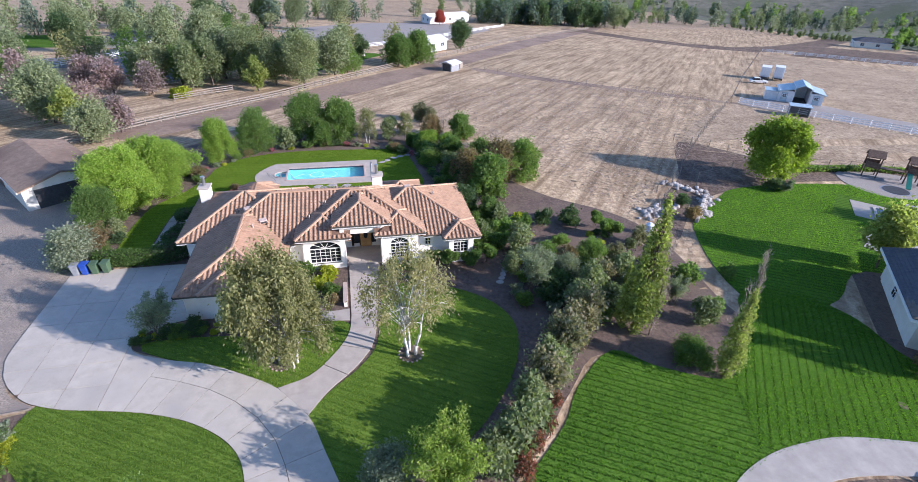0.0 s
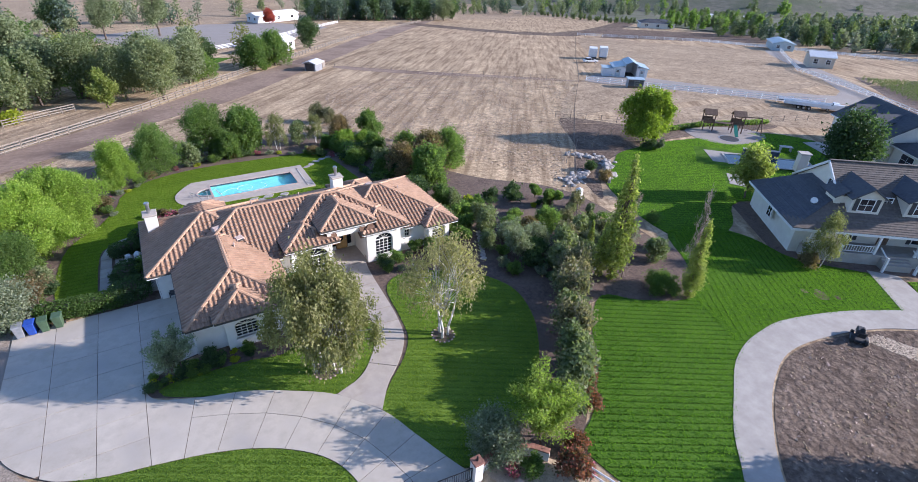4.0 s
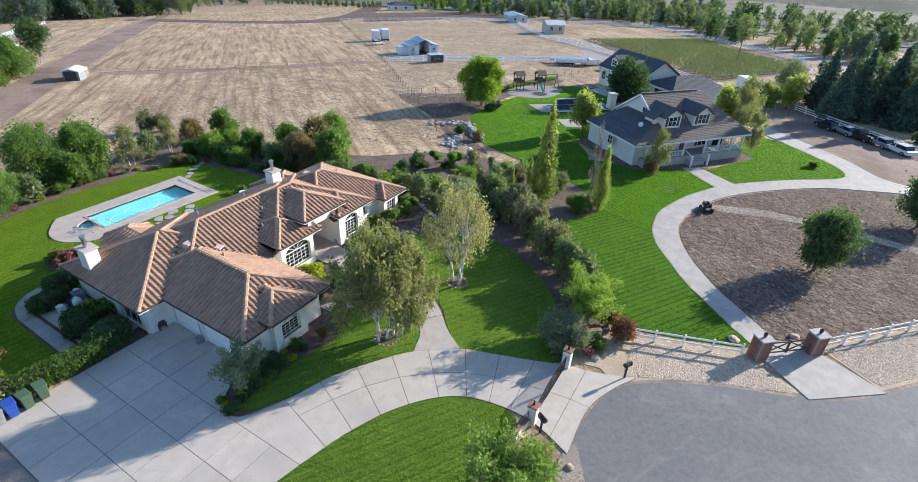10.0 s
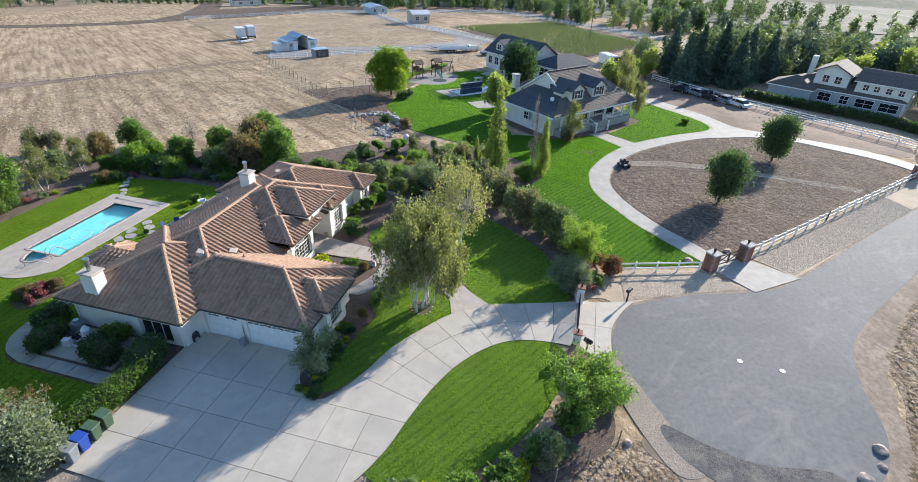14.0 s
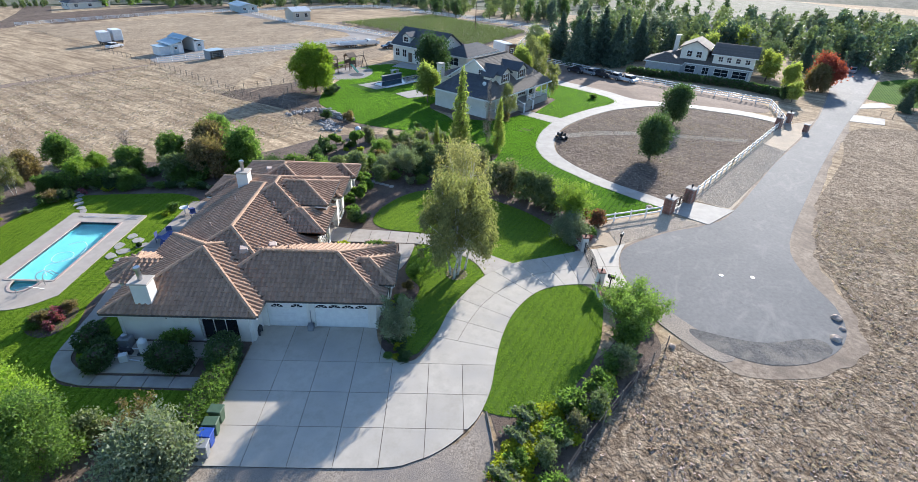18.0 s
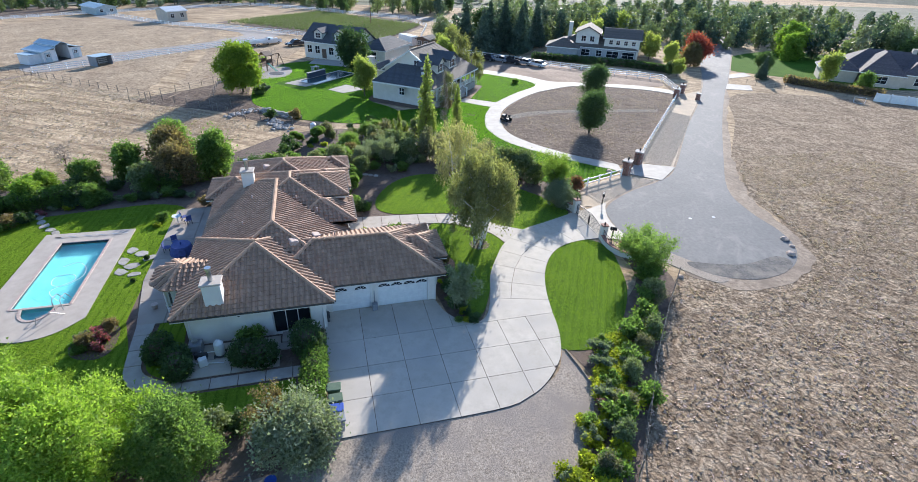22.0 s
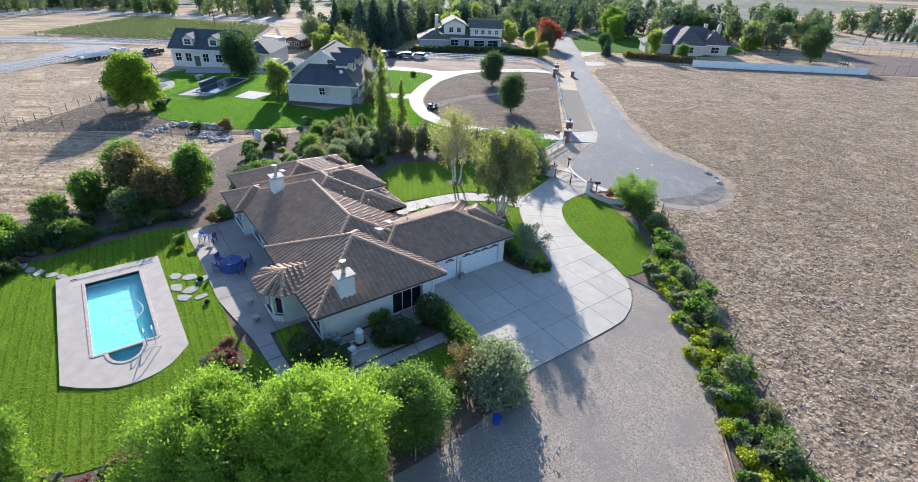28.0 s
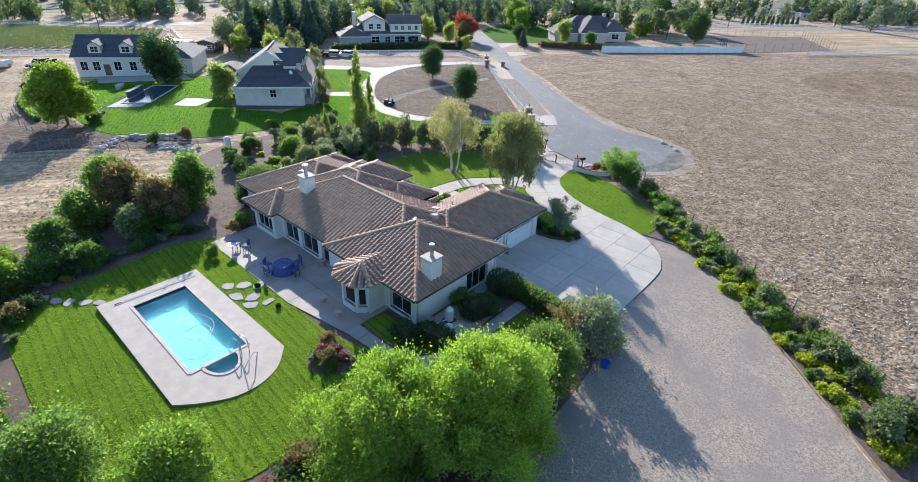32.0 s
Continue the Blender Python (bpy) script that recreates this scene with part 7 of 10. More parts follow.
def hip_block(parent, x0, y0, x1, y1, eave, pitch, wall, roofm, over=0.5, gable=None):
    """Walls and a hip or gable roof as parts of a house. gable: the axis of the ridge."""
    part("wall", boxes((x0, y0, -0.3, x1, y1, eave)), wall, parent)
    X0, Y0, X1, Y1 = x0 - over, y0 - over, x1 + over, y1 + over
    e = eave - pitch * over * 0.3
    w, d = X1 - X0, Y1 - Y0
    if gable == "x":
        t, m = e + pitch * d / 2, (Y0 + Y1) / 2
        sl = [((X0, Y0, e), (X1, Y0, e), (X1, m, t), (X0, m, t)), ((X1, Y1, e), (X0, Y1, e), (X0, m, t), (X1, m, t))]
        for x in (x0, x1):
            bm = slope(bmesh.new(), (x, y0, eave), (x, y1, eave), (x, m, t - 0.12))
            part("gable", bm, wall, parent)
    elif gable == "y":
        t, m = e + pitch * w / 2, (X0 + X1) / 2
        sl = [((X1, Y0, e), (X1, Y1, e), (m, Y1, t), (m, Y0, t)), ((X0, Y1, e), (X0, Y0, e), (m, Y0, t), (m, Y1, t))]
        for y in (y0, y1):
            bm = slope(bmesh.new(), (x0, y, eave), (x1, y, eave), (m, y, t - 0.12))
            part("gable", bm, wall, parent)
    else:
        sl = hip_faces((X0, Y0, X1, Y1, e, pitch))
    r = put("roof", bm_mesh("roof", roof_mesh(sl), roofm), parent)
    for pts in sl:
        courses(r, pts, roofm)
    bm = bmesh.new()
    for a, b in (((X0, Y0), (X1, Y0)), ((X1, Y0), (X1, Y1)), ((X1, Y1), (X0, Y1)), ((X0, Y1), (X0, Y0))):
        if gable == "x" and a[0] == b[0] or gable == "y" and a[1] == b[1]:
            continue
        beam(bm, (*a, e - 0.08), (*b, e - 0.08), 0.1, 0.2)
    part("fascia", bm, WHITE_PAINT, parent)
    return r


# farmhouse with a porch and dormers
fh = thing("farmhouse", "cream two-storey farmhouse with grey roof, dormers and porch", "house", frame_at(40.52, 21.79, 0.787, -0.617, 0.5))
part("wall", boxes((0.2, 2.3, -0.8, 17.4, 12.2, 2.9)), WALL_WHITE, fh)
part("wing_wall", boxes((0.1, 1.2, -0.9, 4.3, 11.4, 2.85)), WALL_WHITE, fh)
bm = bmesh.new()
vs = [bm.verts.new(p) for p in ((4.25, 2.4, 2.8), (4.25, 12.1, 2.8), (4.25, 12.1, 4.5), (4.25, 7, 7.5), (4.25, 2.4, 4.4))]
bm.faces.new(vs)
part("gable_wall", bm, WALL_WHITE, fh)
FR, FL = 0.67, 2.9
front_s = ((-1, -0.2, FL), (19.3, -0.2, FL), (14.3, 7, 7.65), (4.0, 7, 7.65), (4.0, 3.4, 5.25))
back_s = ((19.3, 12.8, FL + 0.6), (4.0, 12.8, FL + 0.9), (4.0, 7, 7.65), (14.3, 7, 7.65))
hip_s = ((19.3, -0.2, FL), (19.3, 12.8, FL + 0.6), (14.3, 7, 7.65))
west_s = ((-1, 11.6, FL), (-1, -0.2, FL), (4.2, 3.4, 5.25), (4.2, 9.4, 5.25))
west_b = ((4.2, 11.6, FL), (-1, 11.6, FL), (4.2, 9.4, 5.25))
fr = put("roof", bm_mesh("roof", roof_mesh([front_s, back_s, hip_s, west_s, west_b]), SHINGLE_BROWN), fh)
courses(fr, ((4.0, -0.2, FL), (19.3, -0.2, FL), (14.3, 7, 7.65), (4.0, 7, 7.65)), SHINGLE_BROWN)
courses(fr, (hip_s[0], hip_s[1], hip_s[2]), SHINGLE_BROWN)
courses(fr, (back_s[0], back_s[1], back_s[2], back_s[3]), SHINGLE_BROWN)
courses(fr, west_s, SHINGLE)
part("ridge_cap", beam(bmesh.new(), (4.0, 7, 7.78), (14.3, 7, 7.78), 0.3, 0.08), SHINGLE_BROWN, fr)
for a, b in (((-1, -0.2, FL - 0.1), (19.3, -0.2, FL - 0.1)), ((19.3, -0.2, FL - 0.1), (19.3, 12.8, FL + 0.5)), ((-1, -0.2, FL - 0.1), (-1, 11.6, FL - 0.1)), ((4.0, -0.2 + 3.5, 5.2), (4.0, 7, 7.62)), ((4.0, 12.8, FL + 0.85), (4.0, 7, 7.6))):
    part("fascia", beam(bmesh.new(), a, b, 0.12, 0.24), WHITE_PAINT, fh)
for u in (5.9, 11.1):
    dm = put("dormer", bm_mesh("dormer", boxes((u - 1.45, 1.7, 4.0, u + 1.45, 6.4, 6.0)), WALL_WHITE), fh, None, "gabled dormer with shuttered window")
    bm = slope(bmesh.new(), (u - 1.45, 1.7, 6.0), (u + 1.45, 1.7, 6.0), (u, 1.7, 6.95))
    part("dormer_gable", bm, WALL_WHITE, dm)
    part("dormer_roof", roof_mesh([((u - 1.8, 1.3, 5.85), (u, 1.3, 7.05), (u, 6.6, 7.05), (u - 1.8, 6.0, 5.85)), ((u + 1.8, 1.3, 5.85), (u, 1.3, 7.05), (u, 6.6, 7.05), (u + 1.8, 6.0, 5.85))]), SHINGLE, dm)
    flat_window(fh, u, 1.7, 4.55, 1.3, 1.2, 0, True)
flat_window(fh, 8.5, 2.95, 4.95, 0.9, 0.6, 0)
flat_window(fh, 4.23, 5.6, 4.9, 0.9, 1.2, 3)
part("upper_bay", boxes((3.4, 2.6, 3.6, 5.2, 4.4, 5.6)), WALL_WHITE, fh)
part("upper_bay_roof", roof_mesh([((3.1, 2.3, 5.5), (4.3, 2.3, 6.3), (4.3, 5.2, 6.3), (3.1, 5.0, 5.5)), ((5.5, 2.3, 5.5), (4.3, 2.3, 6.3), (4.3, 5.2, 6.3), (5.5, 5.0, 5.5))]), SHINGLE, fh)
part("porch_floor", boxes((1.0, -0.1, -0.8, 18.6, 2.3, 0.62)), CONCRETE_PALE, fh)
part("porch_side_floor", boxes((17.4, 2.3, -0.8, 18.6, 11.5, 0.62)), CONCRETE_PALE, fh)
for u in (1.2, 4.4, 7.6, 11.4, 13.8, 16.2, 18.4):
    part("porch_column", boxes((u - 0.11, 0.0, 0.6, u + 0.11, 0.22, 2.85), bevel=0.02), WHITE_PAINT, fh)
for v in (4.5, 8):
    part("porch_column", boxes((18.29, v - 0.11, 0.6, 18.51, v + 0.11, 2.95)), WHITE_PAINT, fh)
for u0, u1 in ((1.3, 4.3), (4.5, 7.5), (11.5, 13.7), (13.9, 16.1), (16.3, 18.3)):
    part("porch_rail", boxes((u0, 0.08, 1.4, u1, 0.16, 1.48), (u0, 0.08, 0.75, u1, 0.16, 0.81)), WHITE_PAINT, fh)
    for i in range(int((u1 - u0) / 0.25)):
        part("baluster", boxes((u0 + i * 0.25 + 0.06, 0.1, 0.8, u0 + i * 0.25 + 0.11, 0.14, 1.4)), WHITE_PAINT, fh)
for i in range(3):
    part("porch_step", boxes((8.2, -0.4 - 0.35 * i, -0.7, 10.8, -0.05 - 0.35 * i, 0.62 - 0.18 * (i + 1))), CONCRETE_PALE, fh)
for u in (8.0, 11.0):
    part("stair_rail", beam(bmesh.new(), (u, 0.1, 1.4), (u, -1.4, 0.9), 0.08, 0.12), WHITE_PAINT, fh)
    part("stair_post", boxes((u - 0.1, -1.5, -0.7, u + 0.1, -1.3, 1.1)), WHITE_PAINT, fh)
for u in (5.6, 12.9):
    flat_window(fh, u, 2.3, 1.0, 1.5, 1.3, 0, True)
part("front_door", boxes((8.9, 2.22, 0.62, 9.9, 2.3, 2.7)), BROWN_WOOD, fh, "dark panelled front door")
part("french_door", boxes((15.0, 2.24, 0.7, 16.8, 2.3, 2.6)), PANE, fh, "glazed double porch door")
flat_window(fh, -0.5, 6.0, 1.2, 0.9, 1.1, 3)
ch = part("chimney", boxes((5.8, 15.6, 3.0, 6.9, 16.6, 5.2), bevel=0.03), WALL_WHITE, fh)
part("chimney_cap", boxes((5.7, 15.5, 5.2, 7.0, 16.7, 5.35)), STONE, ch)
dish = part("satellite_dish", tube(bmesh.new(), (1.9, 3.2, 4.6), (1.8, 3.0, 4.7), 0.34, 0.3, 14), SHEET_WHITE, fh, "round white satellite dish")
# rear wing
hip_block(fh, 8.0, 12.2, 16.5, 17.6, 2.9, 0.42, WALL_WHITE, SHINGLE)

guest = thing("guest_house", "cream guest house with dark roof and dormers", "house", frame_at(81.5, 32.0, 0.60, 0.80, 0.1))
hip_block(guest, 0, -10.0, 13.5, 0, 3.6, 0.62, WALL_WHITE, SHINGLE, 0.5, "x")
hip_block(guest, -7.2, -14.5, -0.15, -2.0, 3.0, 0.48, WALL_WHITE, SHINGLE)
for u in (4.0, 9.6):
    dm = put("dormer", bm_mesh("dormer", boxes((u - 1.1, -2.8, 4.0, u + 1.1, -0.4, 5.7)), WALL_WHITE), guest, None, "small gabled roof dormer")
    part("dormer_gable", slope(bmesh.new(), (u - 1.1, -0.4, 5.7), (u + 1.1, -0.4, 5.7), (u, -0.4, 6.4)), WALL_WHITE, dm)
    part("dormer_roof", roof_mesh([((u - 1.4, -0.1, 5.55), (u, -0.1, 6.5), (u, -4.5, 6.5), (u - 1.4, -3.4, 5.55)), ((u + 1.4, -0.1, 5.55), (u, -0.1, 6.5), (u, -4.5, 6.5), (u + 1.4, -3.4, 5.55))]), SHINGLE, dm)
    flat_window(guest, u, -0.38, 4.4, 1.3, 1.0, 2)
for u in (3.2, 6.0, 9.8, 12.0):
    flat_window(guest, u, 0.02, 1.0, 1.2, 1.6, 2)
part("door", boxes((7.4, -0.02, 0, 8.6, 0.05, 2.1)), BROWN_WOOD, guest)
flat_window(guest, -3.6, -1.98, 0.8, 2.6, 1.6, 2)
flat_window(guest, -4, -14.52, 0.9, 1.8, 1.4, 0)

h3 = thing("ranch_house", "large grey-white two-storey house behind a hedge", "house", frame_at(88.27, -21.89, -0.5, -0.866, 0.1))
hip_block(h3, 0, 1.5, 21, 12, 3.0, 0.42, WALL_GREY, SHINGLE_BROWN)
hip_block(h3, 5.0, 2.5, 11, 11, 6.2, 0.5, WALL_WHITE, SHINGLE_BROWN, 0.5, "y")
hip_block(h3, 12.5, 2.0, 21.5, 10.5, 5.6, 0.42, WALL_WHITE, SHINGLE_BROWN, 0.5, "x")
hip_block(h3, -2, -1.5, 6, 6, 2.9, 0.42, WALL_GREY, SHINGLE_BROWN, 0.5)
for u in (14.2, 16.0, 18.0, 20.0):
    flat_window(h3, u, 1.98, 4.0, 0.9, 1.0, 0)
for u in (7.0, 9.2):
    flat_window(h3, u, 2.48, 4.2, 1.1, 1.3, 0)
for u, w in ((8.0, 2.2), (11.5, 1.4), (15.0, 3.0), (19.0, 3.0)):
    flat_window(h3, u, 1.48, 0.8, w, 1.5, 0)
part("chimney", boxes((2.5, 7, 3, 3.5, 8, 8.2)), WALL_WHITE, h3)

h4 = thing("hip_roof_house", "tan house with steep dark grey hip roofs", "house", frame_at(55.19, -81.39, -0.65, -0.76, 0.1))
hip_block(h4, 0, 0, 20, 11, 2.9, 0.66, WALL_TAN, SHINGLE_PLUM)
hip_block(h4, 4, -5, 12, 6, 3.0, 0.95, WALL_TAN, SHINGLE_PLUM)
hip_block(h4, 12.5, -2.5, 19.5, 6, 3.1, 0.85, WALL_TAN, SHINGLE_PLUM)
hip_block(h4, -4, -3.5, 3.5, 4, 2.7, 0.6, WALL_TAN, SHINGLE_PLUM)
for u, v in ((8, -5.02), (16, -2.52)):
    flat_window(h4, u, v, 0.8, 2.2, 1.5, 0)
for u in (14, 18):
    part("chimney", boxes((u, 5, 4, u + 0.9, 6, 7.6)), WALL_TAN, h4)
for u, v, f in ((-1, -3.52, 0), (20.02, 4, 1), (20.02, 8, 1)):
    flat_window(h4, u, v, 0.9, 1.5, 1.4, f)


def plain_house(name, label, x, y, ux, uy, w, d, eave, pitch, wall, roofm, gable=None, category="house", wins=3):
    h = thing(name, label, category, frame_at(x, y, ux, uy, 0.05))
    hip_block(h, 0, 0, w, d, eave, pitch, wall, roofm, 0.4, gable)
    for i in range(wins):
        flat_window(h, (i + 0.5) * w / wins, -0.02, eave * 0.35, min(1.6, w / wins * 0.45), eave * 0.4, 0)
        if i < 2:
            flat_window(h, -0.02, (i + 0.5) * d / 2, eave * 0.35, 1.2, eave * 0.4, 3)
    return h


stab = plain_house("stable", "low stable with a tan roof beside the gravel", -42.32, 65.48, 0.62, -0.78, 13.5, 7.5, 2.5, 0.28, WALL_WHITE, DIRT_ROAD, "x", "stable", 0)
# Dark panel on the closed end wall, painted as the stall's inner shade.
part("stall_opening", boxes((13.48, 1.0, 0.05, 13.53, 6.5, 2.2)), DARK_GREY, stab, "dark panel standing in for the shaded stall front")
part("stall_door", boxes((2.0, -0.06, 0, 4.5, 0.0, 2.1)), BROWN_WOOD, stab)
shed = plain_house("field_shed", "small white field shelter in the dry paddock", 26.4, 137.4, 0.7, 0.71, 3.8, 3.0, 1.9, 0.3, BIN_GREY, SHEET_WHITE, "x", "shed", 0)
# Dark panel on the solid wall imitates the shade inside the shelter.
part("opening", boxes((-0.04, 0.4, 0, -0.0, 2.8, 1.8)), DARK_GREY, shed)
part("side_pen", boxes((4.4, 0.2, 0, 6.0, 0.3, 1.6), (5.9, 0.3, 0, 6.0, 3.0, 1.6), (4.4, 0.2, 1.6, 6.0, 3.0, 1.7)), GREY_WOOD, shed)

barn = thing("metal_barn", "pale blue metal barn with an open bay", "barn", frame_at(95.0, 99.6, 0.80, -0.60, 0.05) @ Matrix.Diagonal((0.92, 0.9, 0.95, 1)))
part("wall", boxes((0, 0.1, -0.2, 3.2, 7, 2.6), (6.6, 0, -0.2, 9.5, 7, 2.6), (3.2, 6.8, -0.2, 6.6, 7, 3.6)), SHEET_WHITE, barn)
part("bay_side", boxes((3.1, 0, 0, 3.3, 7, 3.6), (6.5, 0, 0, 6.7, 7, 3.6)), SHEET_WHITE, barn)
part("roof", roof_mesh([((-0.4, -0.5, 2.5), (-0.4, 7.3, 2.5), (3.3, 7.3, 3.3), (3.3, -0.5, 3.3)), ((6.5, -0.5, 3.3), (6.5, 7.3, 3.3), (9.9, 7.3, 2.5), (9.9, -0.5, 2.5)), ((3.0, -0.6, 3.5), (3.0, 7.4, 3.5), (4.9, 7.4, 4.3), (4.9, -0.6, 4.3)), ((6.8, -0.6, 3.5), (6.8, 7.4, 3.5), (4.9, 7.4, 4.3), (4.9, -0.6, 4.3))]), BLUE_METAL, barn)
part("bay_floor", boxes((3.3, 0, 0.0, 6.5, 6.8, 0.06)), DARK_GREY, barn)
for u in (1.2, 8.0):
    part("stall_door", boxes((u - 0.7, -0.04, 0.1, u + 0.7, 0.0, 2.2)), BLUE_METAL, barn)
    flat_window(barn, u, -0.05, 1.2, 0.8, 0.6, 0)
part("lean_to_wall", boxes((-2.8, 1, -0.2, 0, 5, 2.0)), SHEET_WHITE, barn)
part("lean_to_roof", boxes((-3.1, 0.7, 2.0, 0, 5.3, 2.12)), BLUE_METAL, barn)
coop = thing("small_shed", "small open-fronted metal shelter by the barn", "shed", frame_at(86.0, 86.2, 0.80, -0.60, 0.05))
part("wall", boxes((0, 2.4, -0.1, 3.6, 2.5, 1.9), (0, 0, -0.1, 0.1, 2.4, 1.9), (3.5, 0, -0.1, 3.6, 2.4, 1.9)), BIN_GREY, coop)
part("roof", boxes((-0.2, -0.3, 1.9, 3.8, 2.7, 2.0)), BLUE_METAL, coop)


# vehicles
def wheels(parent, xs, half, r, mat=RUBBER):
    for x in xs:
        for s in (-1, 1):
            w = part("wheel", tube(bmesh.new(), (x, s * half - 0.11, r), (x, s * half + 0.11, r), r, None, 14), mat, parent)
            part("rim", tube(bmesh.new(), (x, s * (half + 0.115) - 0.01, r), (x, s * (half + 0.115) + 0.01, r), r * 0.6, None, 12), STEEL, w)


def car(label, x, y, turn, mat, body=(4.4, 1.75), pick=False, category="car"):
    c = thing("pickup_truck" if pick else "parked_car", label, category, stand(x, y, turn, 0.03), "parked vehicles")
    L, W = body
    prof = [(-L / 2, 0.35), (-L / 2, 0.85), (-L * 0.44, 0.95), (L * 0.18, 0.98), (L * 0.46, 0.82), (L / 2, 0.7), (L / 2, 0.35)]
    cab = [(-L * 0.40, 0.95), (-L * 0.30, 1.45), (L * 0.05, 1.48), (L * 0.22, 0.97)] if not pick else [(-L * 0.08, 0.95), (-L * 0.05, 1.6), (L * 0.14, 1.62), (L * 0.26, 0.97)]
    for nm, pr, w, mt in (("body", prof, W, mat), ("cabin", cab, W * 0.86, PANE)):
        bm = bmesh.new()
        a = [bm.verts.new((px_, -w / 2, pz)) for px_, pz in pr]
        b = [bm.verts.new((px_, w / 2, pz)) for px_, pz in pr]
        bm.faces.new(a), bm.faces.new(b[::-1])
        for i in range(len(pr)):
            bm.faces.new((a[i], b[i], b[(i + 1) % len(pr)], a[(i + 1) % len(pr)]))
        bmesh.ops.recalc_face_normals(bm, faces=bm.faces[:])
        bmesh.ops.bevel(bm, geom=bm.edges[:], offset=0.05, segments=1, affect="EDGES")
        part(nm, bm, mt, c)
    x0, x1 = cab[1][0], cab[2][0]
    part("roof_panel", boxes((x0, -W * 0.42, 1.45 + 0.15 * pick, x1, W * 0.42, 1.53 + 0.15 * pick), bevel=0.03), mat, c)
    if pick:
        part("bed", boxes((-L / 2 + 0.1, -W * 0.4, 0.96, -L * 0.1, W * 0.4, 1.02)), DARK_GREY, c)
        for s in (-1, 1):
            part("bed_side", boxes((-L / 2 + 0.05, s * W * 0.46 - 0.05, 0.9, -L * 0.1, s * W * 0.46 + 0.05, 1.25)), mat, c)
    for s in (-1, 1):
        part("headlight", boxes((L / 2 - 0.04, s * W * 0.34 - 0.16, 0.6, L / 2 + 0.02, s * W * 0.34 + 0.16, 0.76)), SHEET_WHITE, c)
        part("tail_light", boxes((-L / 2 - 0.02, s * W * 0.4 - 0.1, 0.65, -L / 2 + 0.03, s * W * 0.4 + 0.1, 0.85)), COPING, c)
    part("windscreen_pillar", boxes((L * 0.0, -W * 0.44, 0.95, L * 0.03, W * 0.44, 1.47)), mat, c)
    wheels(c, (-L * 0.31, L * 0.31), W / 2 - 0.1, 0.34)


car("white sedan parked beside the field fence", 108.6, 122.2, -20, CAR_WHITE)
car("dark car parked on the packed dirt", 83.65, -1.44, 40, CAR_DARK)
car("silver car parked by the white fence", 81.61, -4.1, 40, CAR_SILVER)
car("dark pickup parked by the white fence", 79.47, -6.35, 40, CAR_DARK, (5.2, 1.9), True, "pickup")
car("silver car parked by the white fence", 77.32, -8.8, 40, CAR_SILVER)
car("white van parked by the white fence", 75.08, -11.05, 40, CAR_WHITE, (5.0, 1.95))
car("white flatbed pickup by the trailers", 111.1, 51.8, 128, CAR_WHITE, (5.6, 2.0), True, "pickup")
car("dark flatbed truck behind the guest house", 107.5, 45.0, 120, CAR_DARK, (6.0, 2.1), True, "truck")
car("blue car parked beside the white fence", -74.94, 142.36, 20, BIN_BLUE)
car("silver car on the far lane", 99.02, -80.2, -40, CAR_SILVER)

rv = thing("box_trailer", "white box trailer parked at the field corner", "trailer", stand(116.6, 129.6, 48, 0.05))
part("box", boxes((-2.0, -1.25, 0.9, 2.0, 1.25, 3.5), bevel=0.06), SHEET_WHITE, rv)
part("porthole", tube(bmesh.new(), (0.8, -1.27, 2.4), (0.8, -1.25, 2.4), 0.35, None, 14), DARK_GREY, rv)
part("chassis", boxes((-2.6, -0.9, 0.6, 2.4, 0.9, 0.9)), DARK_GREY, rv)
wheels(rv, (-0.8, 0.6), 1.1, 0.42)
rv2 = thing("box_trailer", "second white box trailer with ribbed sides", "trailer", stand(119.3, 127.6, 48, 0.05))
part("box", boxes((-2.0, -1.25, 0.9, 2.0, 1.25, 3.8), bevel=0.06), SHEET_WHITE, rv2)
for i in range(7):
    part("rib", boxes((-1.9 + i * 0.6, -1.28, 1.0, -1.84 + i * 0.6, -1.25, 3.7)), BIN_GREY, rv2)
part("chassis", boxes((-2.6, -0.9, 0.6, 2.4, 0.9, 0.9)), DARK_GREY, rv2)
wheels(rv2, (-0.8, 0.6), 1.1, 0.42)
ft = thing("flatbed_trailer", "long white flatbed trailer on the gravel lane", "trailer", stand(106.98, 55.06, -58, 0.05))
part("bed", boxes((-5, -1.2, 0.85, 4, 1.2, 1.05)), SHEET_WHITE, ft)
part("side_board", boxes((-5, -1.22, 1.05, 4, -1.16, 1.5), (-5, 1.16, 1.05, 4, 1.22, 1.5)), SHEET_WHITE, ft)
part("neck", boxes((4, -0.3, 0.9, 6, 0.3, 1.6)), SHEET_WHITE, ft)
wheels(ft, (-2.2, -1.2, -0.2), 1.05, 0.38)
gt = thing("goose_trailer", "second pale flatbed trailer beside the lane", "trailer", stand(108.44, 58.12, -58, 0.05))
part("bed", boxes((-4, -1.2, 0.85, 4, 1.2, 1.1)), BIN_GREY, gt)
wheels(gt, (-1.0, 0.0), 1.05, 0.38)

